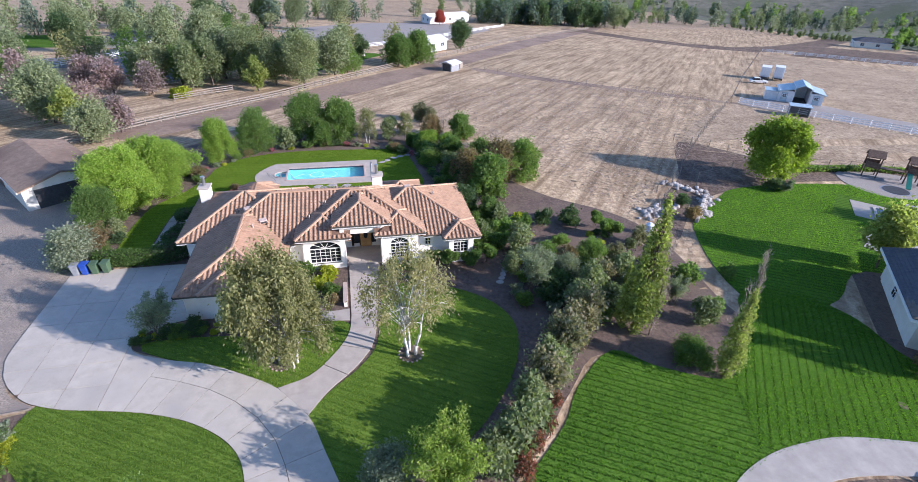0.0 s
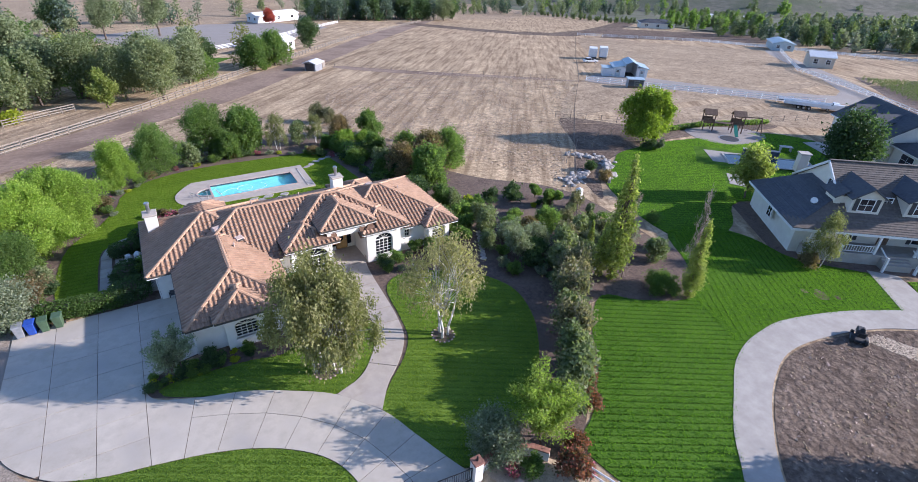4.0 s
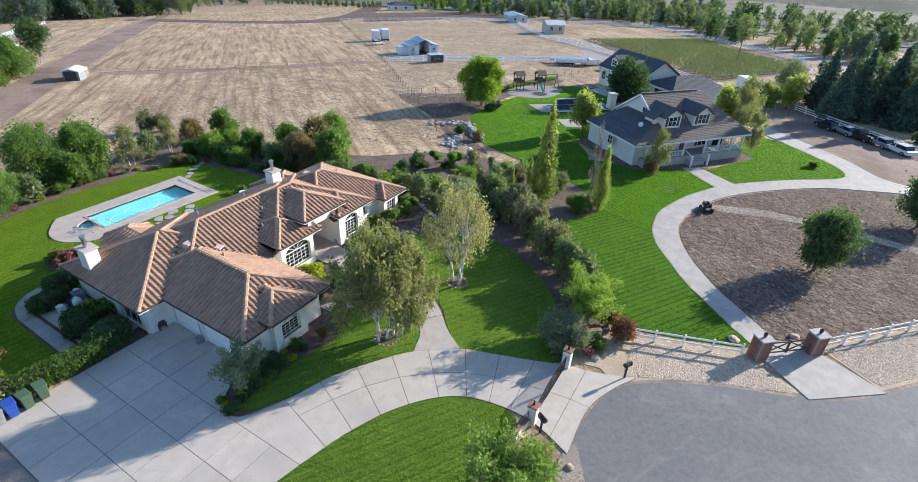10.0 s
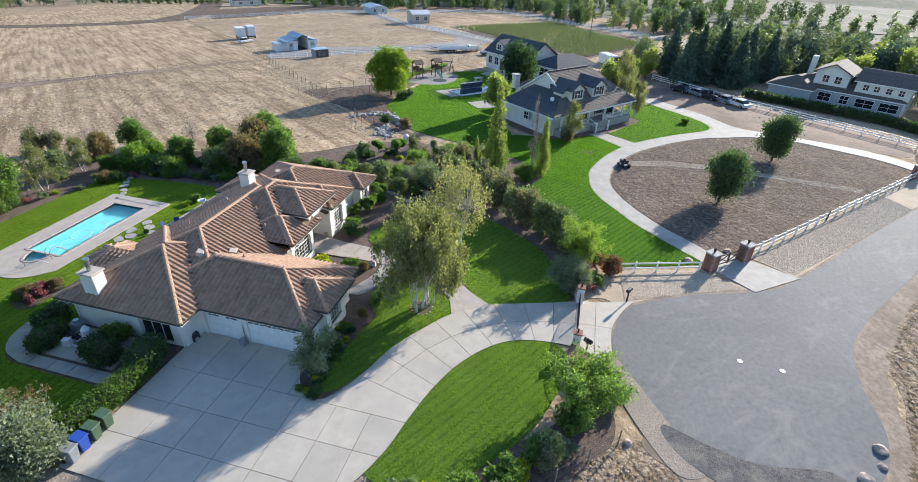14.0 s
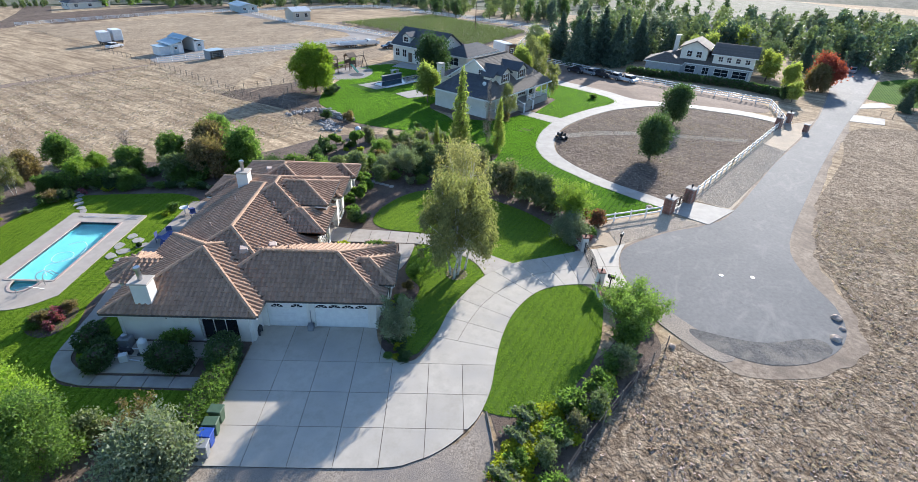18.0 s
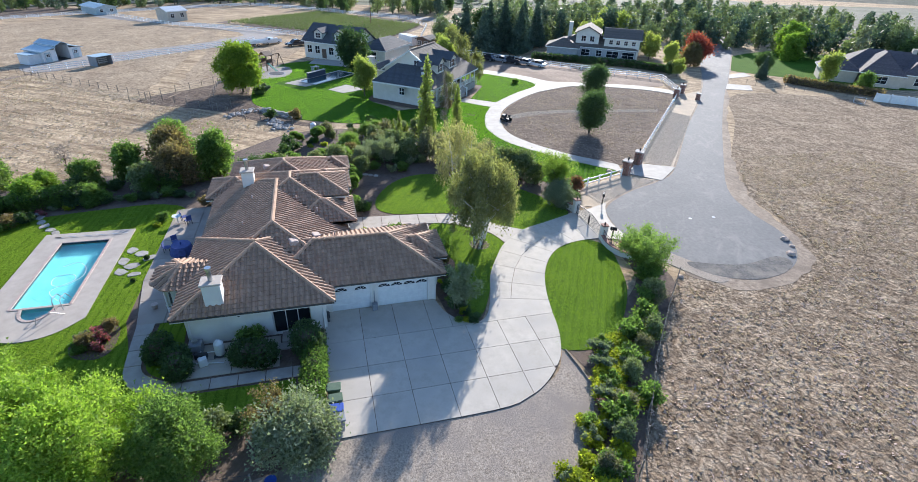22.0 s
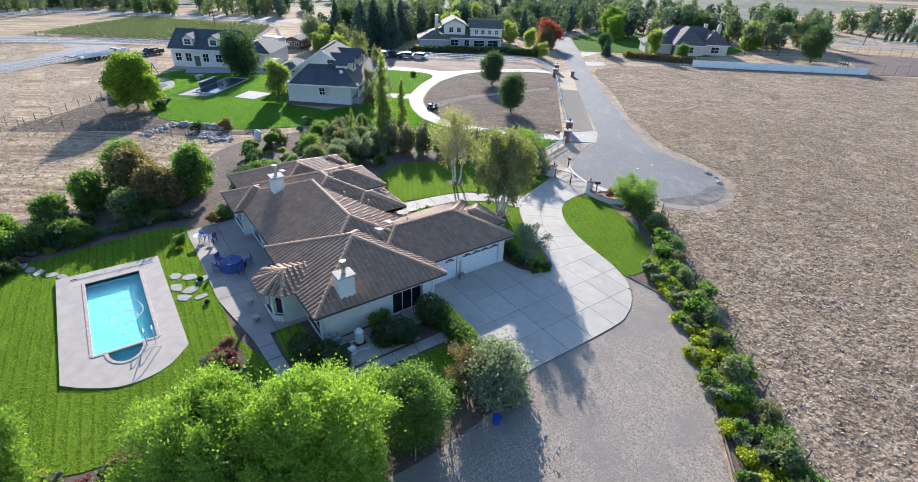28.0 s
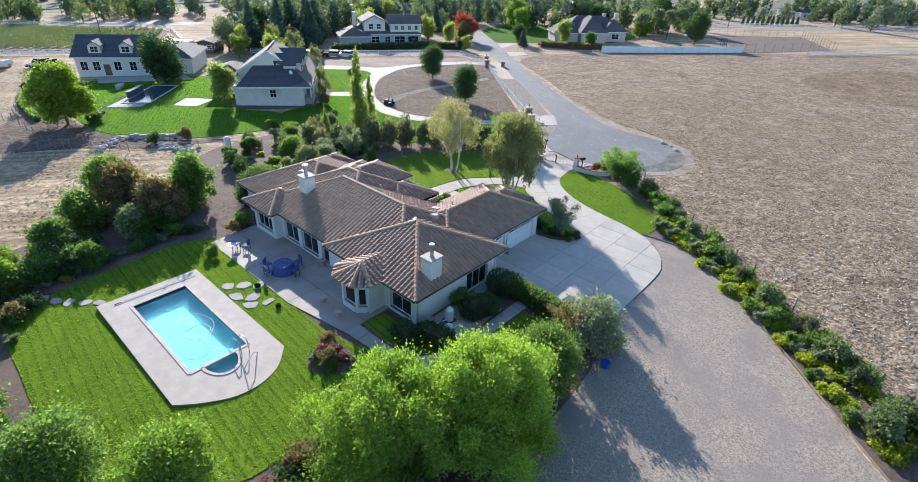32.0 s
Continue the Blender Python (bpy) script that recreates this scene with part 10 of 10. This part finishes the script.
# ---- distant trees ----
for k, x, y, s in (
    ("far_leafy", -9.86, 115.91, 0.9), ("far_leafy", -16.07, 119.1, 0.8), ("far_leafy", -22.2, 123.46, 0.95), ("far", -28.38, 128.97, 1.2), ("far_yellow", -19.1, 113.59, 0.8), ("far_tall", -32.53, 133.42, 1.05), ("far_tall", -39.65, 130.05, 1.1), ("far", -40.54, 122.28, 0.9), ("plum", -46.46, 113.5, 1.5), ("plum", -38.3, 110.24, 1.4), ("plum", -52.65, 117.86, 1.5),
    ("far", -12, 126.9, 1.2), ("far", -3.77, 131.63, 1.1), ("far_yellow", -26.45, 142.45, 1.2), ("far", -36.81, 144.67, 1.3), ("shrub_lime", -33.21, 108.09, 3.0), ("far", -52.21, 100.51, 0.9), ("far", -47, 91, 0.95), ("far_yellow", -41.88, 85.66, 0.8), ("plum", -34.88, 83.57, 1.2), ("far", -35.81, 78.38, 0.65), ("far", -57.86, 87.75, 1.1), ("far", -62.19, 98.36, 1.1), ("plum", -44.08, 96.24, 1.2), ("far", -53.65, 77.34, 0.8), ("plum", -47.69, 73.31, 0.9),
    ("willow_far", -0.64, 135.18, 1.1), ("willow_far", 13.23, 146.01, 1.35), ("willow_far", 19.3, 150.5, 1.45), ("far_dark", 38.53, 184.3, 1.1), ("far_tall", -1.64, 140.76, 0.8), ("far_dark", 2.67, 154.88, 0.8),
    ("far", -73.57, 133.36, 1.1), ("far_dark", -81.67, 179.39, 1.2), ("far", -74.12, 203.42, 1.2), ("far", -95.25, 156.04, 1.2), ("far_yellow", -97.16, 133.35, 1.1), ("far", -93.76, 210.75, 1.3), ("palm_far", -62.85, 185.34, 1.0), ("palm_far", -37.99, 221.97, 1.0), ("palm_far", -29.36, 225.77, 1.0), ("far", -46.27, 203.46, 1.3), ("far_dark", -53.46, 234.48, 1.5), ("far_tall", -20.72, 234.68, 1.3), ("far_tall", -3.17, 244.35, 1.4), ("far_dark", -36.36, 260.22, 1.5),
    ("red", 48.73, 289.21, 1.1), ("far_dark", 110.73, 308.79, 1.4), ("far_dark", 123.44, 320.37, 1.5), ("far", 134.82, 314.58, 1.5), ("far_dark", 143.26, 303.09, 1.3), ("far", 154.46, 297.41, 1.4), ("far_tall", 132.01, 338, 1.4), ("far", 102.43, 326.17, 1.4), ("far_dark", 167.37, 308.81, 1.2),
    # toward the lane end
    ("conifer", 95.93, -5.53, 0.85), ("conifer", 98.49, -10.64, 0.9), ("conifer", 100.02, -16.78, 0.85), ("conifer", 101.04, -0.41, 0.8), ("conifer", 105.14, -22.92, 0.8), ("conifer", 91.83, -2.46, 0.75), ("conifer", 93.89, -13.71, 0.8), ("far_yellow", 95.92, 5.21, 0.8), ("far", 102.05, 5.72, 0.9), ("far_yellow", 90.8, 8.79, 0.65), ("far_dark", 111.27, -8.6, 1.1),
    ("red", 73.97, -55.15, 1.15), ("rust", 71.92, -52.59, 1.3), ("far_yellow", 81.6, -46.6, 0.85), ("far_yellow", 60.8, -40.6, 0.5), ("far_yellow", 104.2, -52.0, 1.2), ("far_yellow", 113.0, -49.0, 1.2), ("yellow", 72.43, -46.45, 1.1), ("far_yellow", 99.01, -35.19, 0.9), ("far_yellow", 103.1, -41.33, 0.95), ("far", 90.83, -51.56, 0.9), ("conifer", 94.92, -63.83, 0.6), ("far_dark", 62.25, -39.83, 0.35),
    ("round", 84.7, -95.55, 1.9), ("round", 78.57, -90.44, 1.5), ("conifer", 55.69, -59.86, 0.35), ("far_dark", 60.23, -63.9, 0.6), ("yellow", 49.64, -72.27, 1.3), ("far_dark", 88.79, -102.71, 1.0), ("oak", 23.3, -107.6, 1.5), ("palm_far", 39.6, -103, 1.0), ("palm_far", 36.2, -106, 1.15), ("round", 44.0, -113.3, 1.6), ("palm_far", 34.0, -111.2, 1.1), ("far", 44.06, -121.6, 1.0), ("far_dark", 60.24, -111, 1.0), ("far", 68.36, -115.02, 1.2),
    ("mid", 42.01, -74.39, 0.9), ("far_dark", 44.0, -128.0, 1.3), ("far", 36.0, -134.0, 1.1)):
    grow(k, x, y, s)

def wood(label, line, spread, trees, low, high, mats, seed, per=340, size=1.0):
    """A far wood along a line: many ragged crowns of leaves on short trunks."""
    rng = np.random.default_rng(seed)
    legs = [(Vector(p), Vector(q)) for p, q in zip(line, line[1:])]
    total = sum((q - p).length for p, q in legs)
    for j, mat in enumerate(mats):
        c, r, stems = [], [], bmesh.new()
        for i in range(trees // len(mats)):
            d = rng.random() * total
            for p, q in legs:
                if d <= (q - p).length:
                    break
                d -= (q - p).length
            at = p.lerp(q, min(1.0, d / (q - p).length))
            x, y = at.x + rng.normal() * spread, at.y + rng.normal() * spread
            h = low + (high - low) * rng.random()
            w = h * (0.28 + 0.2 * rng.random())
            z = land(x, y)
            for k in range(7):
                u, t = rng.random(), 0.22 + 0.68 * k / 6
                a, g = rng.random() * 6.28, w * math.sin(math.pi * (0.18 + 0.72 * t)) * 0.62
                c.append((x + math.cos(a) * g * u, y + math.sin(a) * g * u, z + h * t))
                m = w * (0.34 + 0.2 * rng.random()) * (1.15 - 0.5 * t)
                r.append((m, m, m * 1.05))
            tube(stems, (x, y, z - 0.3), (x + rng.normal() * 0.4, y, z + h * 0.6), 0.24, 0.1, 4)
        base = thing("far_wood", label, "trees", None, "", "stuff")
        put("foliage", leaf_cloud("foliage", c, r, int(1.05 * per) * (trees // len(mats)), size * 0.78, mat, rng, 0.2, 0.45), base)
        part("stems", stems, BARK, base)


# Far wood mix; its pale greens carry haze painted into the leaves.
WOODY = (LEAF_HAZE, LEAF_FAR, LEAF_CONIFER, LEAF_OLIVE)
wood("dense olive-green trees lining the far drive", [(-44.61, 122.28), (-24.28, 128.99), (-5.83, 131.54)], 5, 18, 7, 12, (LEAF_GREEN, LEAF_OLIVE, LEAF_BIRCH), 1, 1900, 0.42)
wood("mixed trees round the far riding yard", [(-67.8, 144.63), (-41.31, 165.35), (-9.9, 158.7), (11.26, 158.45)], 6, 15, 7, 12, (LEAF_GREEN, LEAF_OLIVE, LEAF_BIRCH), 2, 1400, 0.52)
wood("dense trees along the western lane", [(-62.12, 96.22), (-75.09, 120.05), (-99.41, 156.04)], 8, 15, 5, 9, (LEAF_FAR, LEAF_PLUM, LEAF_GREEN), 3, 1500, 0.46)
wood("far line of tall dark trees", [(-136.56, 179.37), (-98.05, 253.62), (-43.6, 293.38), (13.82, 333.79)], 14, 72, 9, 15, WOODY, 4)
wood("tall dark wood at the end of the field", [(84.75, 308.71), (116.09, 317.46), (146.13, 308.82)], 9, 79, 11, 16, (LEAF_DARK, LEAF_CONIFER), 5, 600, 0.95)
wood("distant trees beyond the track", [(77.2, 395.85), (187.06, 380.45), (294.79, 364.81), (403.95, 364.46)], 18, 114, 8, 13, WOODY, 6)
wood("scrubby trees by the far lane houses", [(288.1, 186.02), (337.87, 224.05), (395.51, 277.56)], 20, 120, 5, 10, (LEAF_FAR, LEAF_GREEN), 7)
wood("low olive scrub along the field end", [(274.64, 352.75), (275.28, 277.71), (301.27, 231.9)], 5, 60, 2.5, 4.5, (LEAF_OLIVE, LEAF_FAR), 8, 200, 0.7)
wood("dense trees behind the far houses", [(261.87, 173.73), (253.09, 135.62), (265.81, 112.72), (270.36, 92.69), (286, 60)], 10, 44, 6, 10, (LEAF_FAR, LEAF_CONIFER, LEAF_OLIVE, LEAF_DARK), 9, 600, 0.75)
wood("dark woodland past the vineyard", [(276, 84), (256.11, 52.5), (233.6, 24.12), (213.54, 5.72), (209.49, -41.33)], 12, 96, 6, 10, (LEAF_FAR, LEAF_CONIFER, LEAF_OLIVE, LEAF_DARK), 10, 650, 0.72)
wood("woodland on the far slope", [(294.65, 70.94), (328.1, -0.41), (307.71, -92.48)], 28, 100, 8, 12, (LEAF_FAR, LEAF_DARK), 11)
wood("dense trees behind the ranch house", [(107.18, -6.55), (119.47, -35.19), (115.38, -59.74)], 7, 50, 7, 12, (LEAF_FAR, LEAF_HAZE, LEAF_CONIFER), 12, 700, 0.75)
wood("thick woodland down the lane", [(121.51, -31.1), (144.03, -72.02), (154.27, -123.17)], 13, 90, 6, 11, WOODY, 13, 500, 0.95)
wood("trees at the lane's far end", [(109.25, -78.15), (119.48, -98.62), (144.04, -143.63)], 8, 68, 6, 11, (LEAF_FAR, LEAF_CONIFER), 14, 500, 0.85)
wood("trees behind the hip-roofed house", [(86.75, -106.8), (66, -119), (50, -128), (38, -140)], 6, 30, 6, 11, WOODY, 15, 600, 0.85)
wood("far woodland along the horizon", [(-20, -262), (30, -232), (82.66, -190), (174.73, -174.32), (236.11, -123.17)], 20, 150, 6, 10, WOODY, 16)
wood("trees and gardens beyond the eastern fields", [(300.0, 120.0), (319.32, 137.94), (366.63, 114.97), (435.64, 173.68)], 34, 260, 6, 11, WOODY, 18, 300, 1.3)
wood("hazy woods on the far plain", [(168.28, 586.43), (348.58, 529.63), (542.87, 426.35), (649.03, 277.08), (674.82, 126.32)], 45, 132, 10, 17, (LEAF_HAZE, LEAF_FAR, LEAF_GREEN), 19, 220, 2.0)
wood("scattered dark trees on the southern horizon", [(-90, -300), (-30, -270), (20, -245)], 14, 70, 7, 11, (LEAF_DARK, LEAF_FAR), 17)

# ---- vineyard rows ----
c, r = [], []
vrng = np.random.default_rng(5)
for i in range(26):
    t = i / 25
    a = Vector((116.29, 22.08)).lerp(Vector((160.48, 67.8)), t)
    b = Vector((156.27, 2.14)).lerp(Vector((198.6, 36.28)), t)
    for j in range(52):
        p = a.lerp(b, j / 51)
        c.append((p.x + vrng.normal() * 0.16, p.y + vrng.normal() * 0.16, land(p.x, p.y) + 0.75))
        r.append((0.62, 0.4, 0.42 + 0.16 * vrng.random()))
tagged(put("vineyard_vines", leaf_cloud("vineyard_vines", c, r, 120000, 0.17, LEAF_VINE, vrng, 0.1, 0.3)), "rows of green vines in brown soil", "vines", "", "stuff")


# ---- ground cover ----
def inside_poly(x, y, poly):
    hit = False
    for (ax, ay), (bx, by) in zip(poly, poly[1:] + poly[:1]):
        if (ay > y) != (by > y) and x < (bx - ax) * (y - ay) / (by - ay) + ax:
            hit = not hit
    return hit


def pebbles(name, label, poly, n, lo, hi, seed):
    rng = np.random.default_rng(seed)
    xs, ys = [p[0] for p in poly], [p[1] for p in poly]
    base = np.array([(0.5, 0, 0), (-0.5, 0, 0), (0, 0.42, 0), (0, -0.42, 0), (0, 0, 0.13), (0, 0, -0.2)])
    tri = [(0, 2, 4), (2, 1, 4), (1, 3, 4), (3, 0, 4)]
    v, f = [], []
    while len(v) < n * 6:
        x, y = rng.uniform(min(xs), max(xs)), rng.uniform(min(ys), max(ys))
        if inside_poly(x, y, poly):
            s, a = rng.uniform(lo, hi), rng.random() * 6.28
            b = len(v)
            z = land(x, y) + 0.04
            for p in base * s:
                v.append((x + p[0] * math.cos(a) - p[1] * math.sin(a), y + p[0] * math.sin(a) + p[1] * math.cos(a), z + p[2]))
            f += [tuple(b + k for k in q) for q in tri]
    tagged(put(name, mesh_of(name, v, f, PEBBLE)), label, "pebbles", "", "stuff")


pebbles("verge_pebbles", "tan river pebbles below the white fence", [(-0.2, 12.4), (3.93, 12.76), (6.62, 5.47), (4.76, 2.06), (2.69, 6.91)], 9000, 0.12, 0.26, 1)
pebbles("verge_pebbles", "tan river pebbles along the road verge", [(8.91, -2.84), (11.2, 0.37), (33.72, -19.94), (30.05, -21.74), (24.03, -16.51)], 12000, 0.12, 0.26, 2)
pebbles("stone_path", "pale stones crossing the dirt circle", [(32.6, 11.6), (34.6, 11.2), (36.6, 6.0), (37.2, 0.0), (36.4, -8.0), (35.2, -18.6), (33.6, -17.4), (34.8, -8.0), (35.4, 0.0), (34.8, 5.2)], 6000, 0.11, 0.24, 3)


def tufts(name, label, count, sample, size, seed, mat=STRAW, lift=0.02, tall=0.55):
    """Short tufts of dry straw on the ground."""
    rng = np.random.default_rng(seed)
    pos = np.array([p for p in (sample(rng) for _ in range(count)) if p])
    n = len(pos)
    z = np.array([land(x, y) + lift for x, y in pos])
    a = rng.random(n) * 6.28
    s = size * (0.5 + rng.random(n))
    lean = rng.normal(size=(n, 2)) * 0.5
    dx, dy = np.cos(a) * s * 0.6, np.sin(a) * s * 0.6
    v = np.empty((n, 3, 3), np.float32)
    v[:, 0] = np.stack([pos[:, 0] - dx, pos[:, 1] - dy, z], 1)
    v[:, 1] = np.stack([pos[:, 0] + dx, pos[:, 1] + dy, z], 1)
    v[:, 2] = np.stack([pos[:, 0] + lean[:, 0] * s, pos[:, 1] + lean[:, 1] * s, z + s * tall], 1)
    me = bpy.data.meshes.new(name)
    me.vertices.add(n * 3)
    me.vertices.foreach_set("co", v.ravel())
    me.loops.add(n * 3)
    me.loops.foreach_set("vertex_index", np.arange(n * 3, dtype=np.int32))
    me.polygons.add(n)
    me.polygons.foreach_set("loop_start", np.arange(0, n * 3, 3, dtype=np.int32))
    me.materials.append(mat)
    me.update(calc_edges=True)
    tagged(put(name, me), label, "straw", "", "stuff")


SOUTH = curve([(-10.6, -4.4), (-1.0, -6.6), (5.2, -10.6), (24.2, -26.6), (44.05, -43.59), (35.81, -68.18), (8.5, -98.31), (-60, -150), (-120, -110), (-110, -20), (-80, 60), (-46, 39.8), (-36, 31.0), (-28.6, 25.0), (-23.3, 20.9), (-18.4, 16.5), (-15.6, 13.6), (-17.8, 9.4), (-18.0, 4), (-15.4, -1.8)], 2)


PAVED = ([(60.38, 48.67), (72.89, 36.69), (67.2, 32.03), (54.14, 43.23)], [(50.98, 36.33), (54.56, 39.57), (58.78, 35.28), (54.15, 31.65)], [(71.6, 27.3), (80.4, 42.8), (87.2, 40.8), (79.2, 26.6)], [(64.47, 52.53), (67.43, 57.63), (74.56, 52.51), (76.64, 46.92), (71.6, 45.41), (66.53, 46.93)], deck_out)


def clods(name, label, x0, y0, x1, y1, cell, poly, high, seed, mat):
    """Uneven trampled ground as a fine relief, dying out at its edges."""
    nx, ny = int((x1 - x0) / cell), int((y1 - y0) / cell)
    idx, v, f = {}, [], []
    jit = np.random.default_rng(seed)
    for j in range(ny + 1):
        for i in range(nx + 1):
            x, y = x0 + i * cell, y0 + j * cell
            if not inside_poly(x, y, poly):
                continue
            e = min(1.0, min(x - x0, x1 - x, y - y0, y1 - y) / 6)
            n = noise.noise((x * 1.5, y * 1.5, seed)) * 0.5 + noise.noise((x * 3.1, y * 3.1, seed + 5)) * 0.8 + noise.noise((x * 0.2, y * 0.2, seed + 9)) * 0.4
            idx[i, j] = len(v)
            v.append((x + jit.normal() * cell * 0.2, y + jit.normal() * cell * 0.2, land(x, y) + 0.018 + e * high * max(0.0, 0.3 + n + 0.2 * jit.normal())))
    for (i, j), a in idx.items():
        q = (a, idx.get((i + 1, j)), idx.get((i + 1, j + 1)), idx.get((i, j + 1)))
        if None not in q:
            f.append(q)
    tagged(put(name, mesh_of(name, v, f, mat, True)), label, "ground", "", "stuff")


clods("field_clods", "uneven trampled straw and clods of the dry field", -62, -34, 8, 38, 0.27, SOUTH, 0.075, 3, ROUGH_FIELD)


def strewn(poly, x0, y0, x1, y1):
    """Places scattered over a stretch of ground, in drifts."""
    def sample(rng):
        x, y = rng.uniform(x0, x1), rng.uniform(y0, y1)
        if noise.noise((x * 0.35, y * 0.35, 6.0)) + 0.35 * noise.noise((x * 1.3, y * 1.3, 2.0)) < rng.uniform(-0.45, 0.35) or not inside_poly(x, y, poly):
            return None
        return x, y
    return sample


STRAW_LABEL = "loose dry straw wisps lying on the field"
tufts("field_straw", STRAW_LABEL, 120000, strewn(SOUTH, -50, -34, 10, 38), 0.15, 41, STRAW, 0.06, 0.5)
tufts("field_straw", STRAW_LABEL, 60000, strewn([(12, 82), (20, 66), (26, 55), (31, 46), (35, 50.5), (41.5, 57.5), (82, 99), (52, 126), (20, 110)], 12, 45, 83, 127), 0.2, 42, STRAW, 0.02, 0.45)
tufts("dirt_straw", "dry grass wisps on the bare dirt", 16000, strewn([(11.4, 3.4), (19.3, 10.6), (25.4, 12.9), (31.5, 12.2), (40.5, 7.6), (49, -1.2), (53, -10), (50.8, -20), (44, -28.6), (12, 1.4)], 11, -29, 53, 13), 0.13, 43, STRAW, 0.04, 0.5)


def mown(poly, turn, width, gap):
    """Places on a lawn, thinner along the mower's wheel lines."""
    xs, ys = [p[0] for p in poly], [p[1] for p in poly]
    c, s = math.cos(radians(turn)), math.sin(radians(turn))

    def sample(rng):
        x, y = rng.uniform(min(xs), max(xs)), rng.uniform(min(ys), max(ys))
        u = (x * c + y * s) / width + 0.25 + gap / 2
        if not inside_poly(x, y, poly) or (u % 1.0 < gap and rng.random() < 0.8):
            return None
        if any(inside_poly(x, y, p) for p in PAVED):
            return None
        return x, y
    return sample


for nm, n, size, mt, turn, width, gap in (("front_lawn", 70000, 0.052, BLADE, 60, 0.6, 0.1), ("birch_lawn", 22000, 0.052, BLADE, 60, 0.6, 0.1), ("island_lawn", 44000, 0.052, BLADE, 60, 0.6, 0.1), ("pool_lawn", 190000, 0.055, BLADE, 86, 0.6, 0.14), ("neighbour_lawn", 110000, 0.07, BLADE_BRIGHT, 60, 0.56, 0.16), ("neighbour_lawn_porch", 50000, 0.07, BLADE_BRIGHT, -36, 0.6, 0.16), ("neighbour_lawn_side", 30000, 0.07, BLADE_BRIGHT, 60, 0.56, 0.12), ("neighbour_lawn_back", 110000, 0.075, BLADE_BRIGHT, 60, 0.56, 0.12)):
    tufts("lawn_grass", "short mown grass blades of the lawn", n, mown(LAWNS[nm], turn, width, gap), size, len(nm), mt, 0.05, 0.8)
for key, (base, used) in KINDS.items():
    if not used:
        for o in list(base.children_recursive) + [base]:
            bpy.data.objects.remove(o)
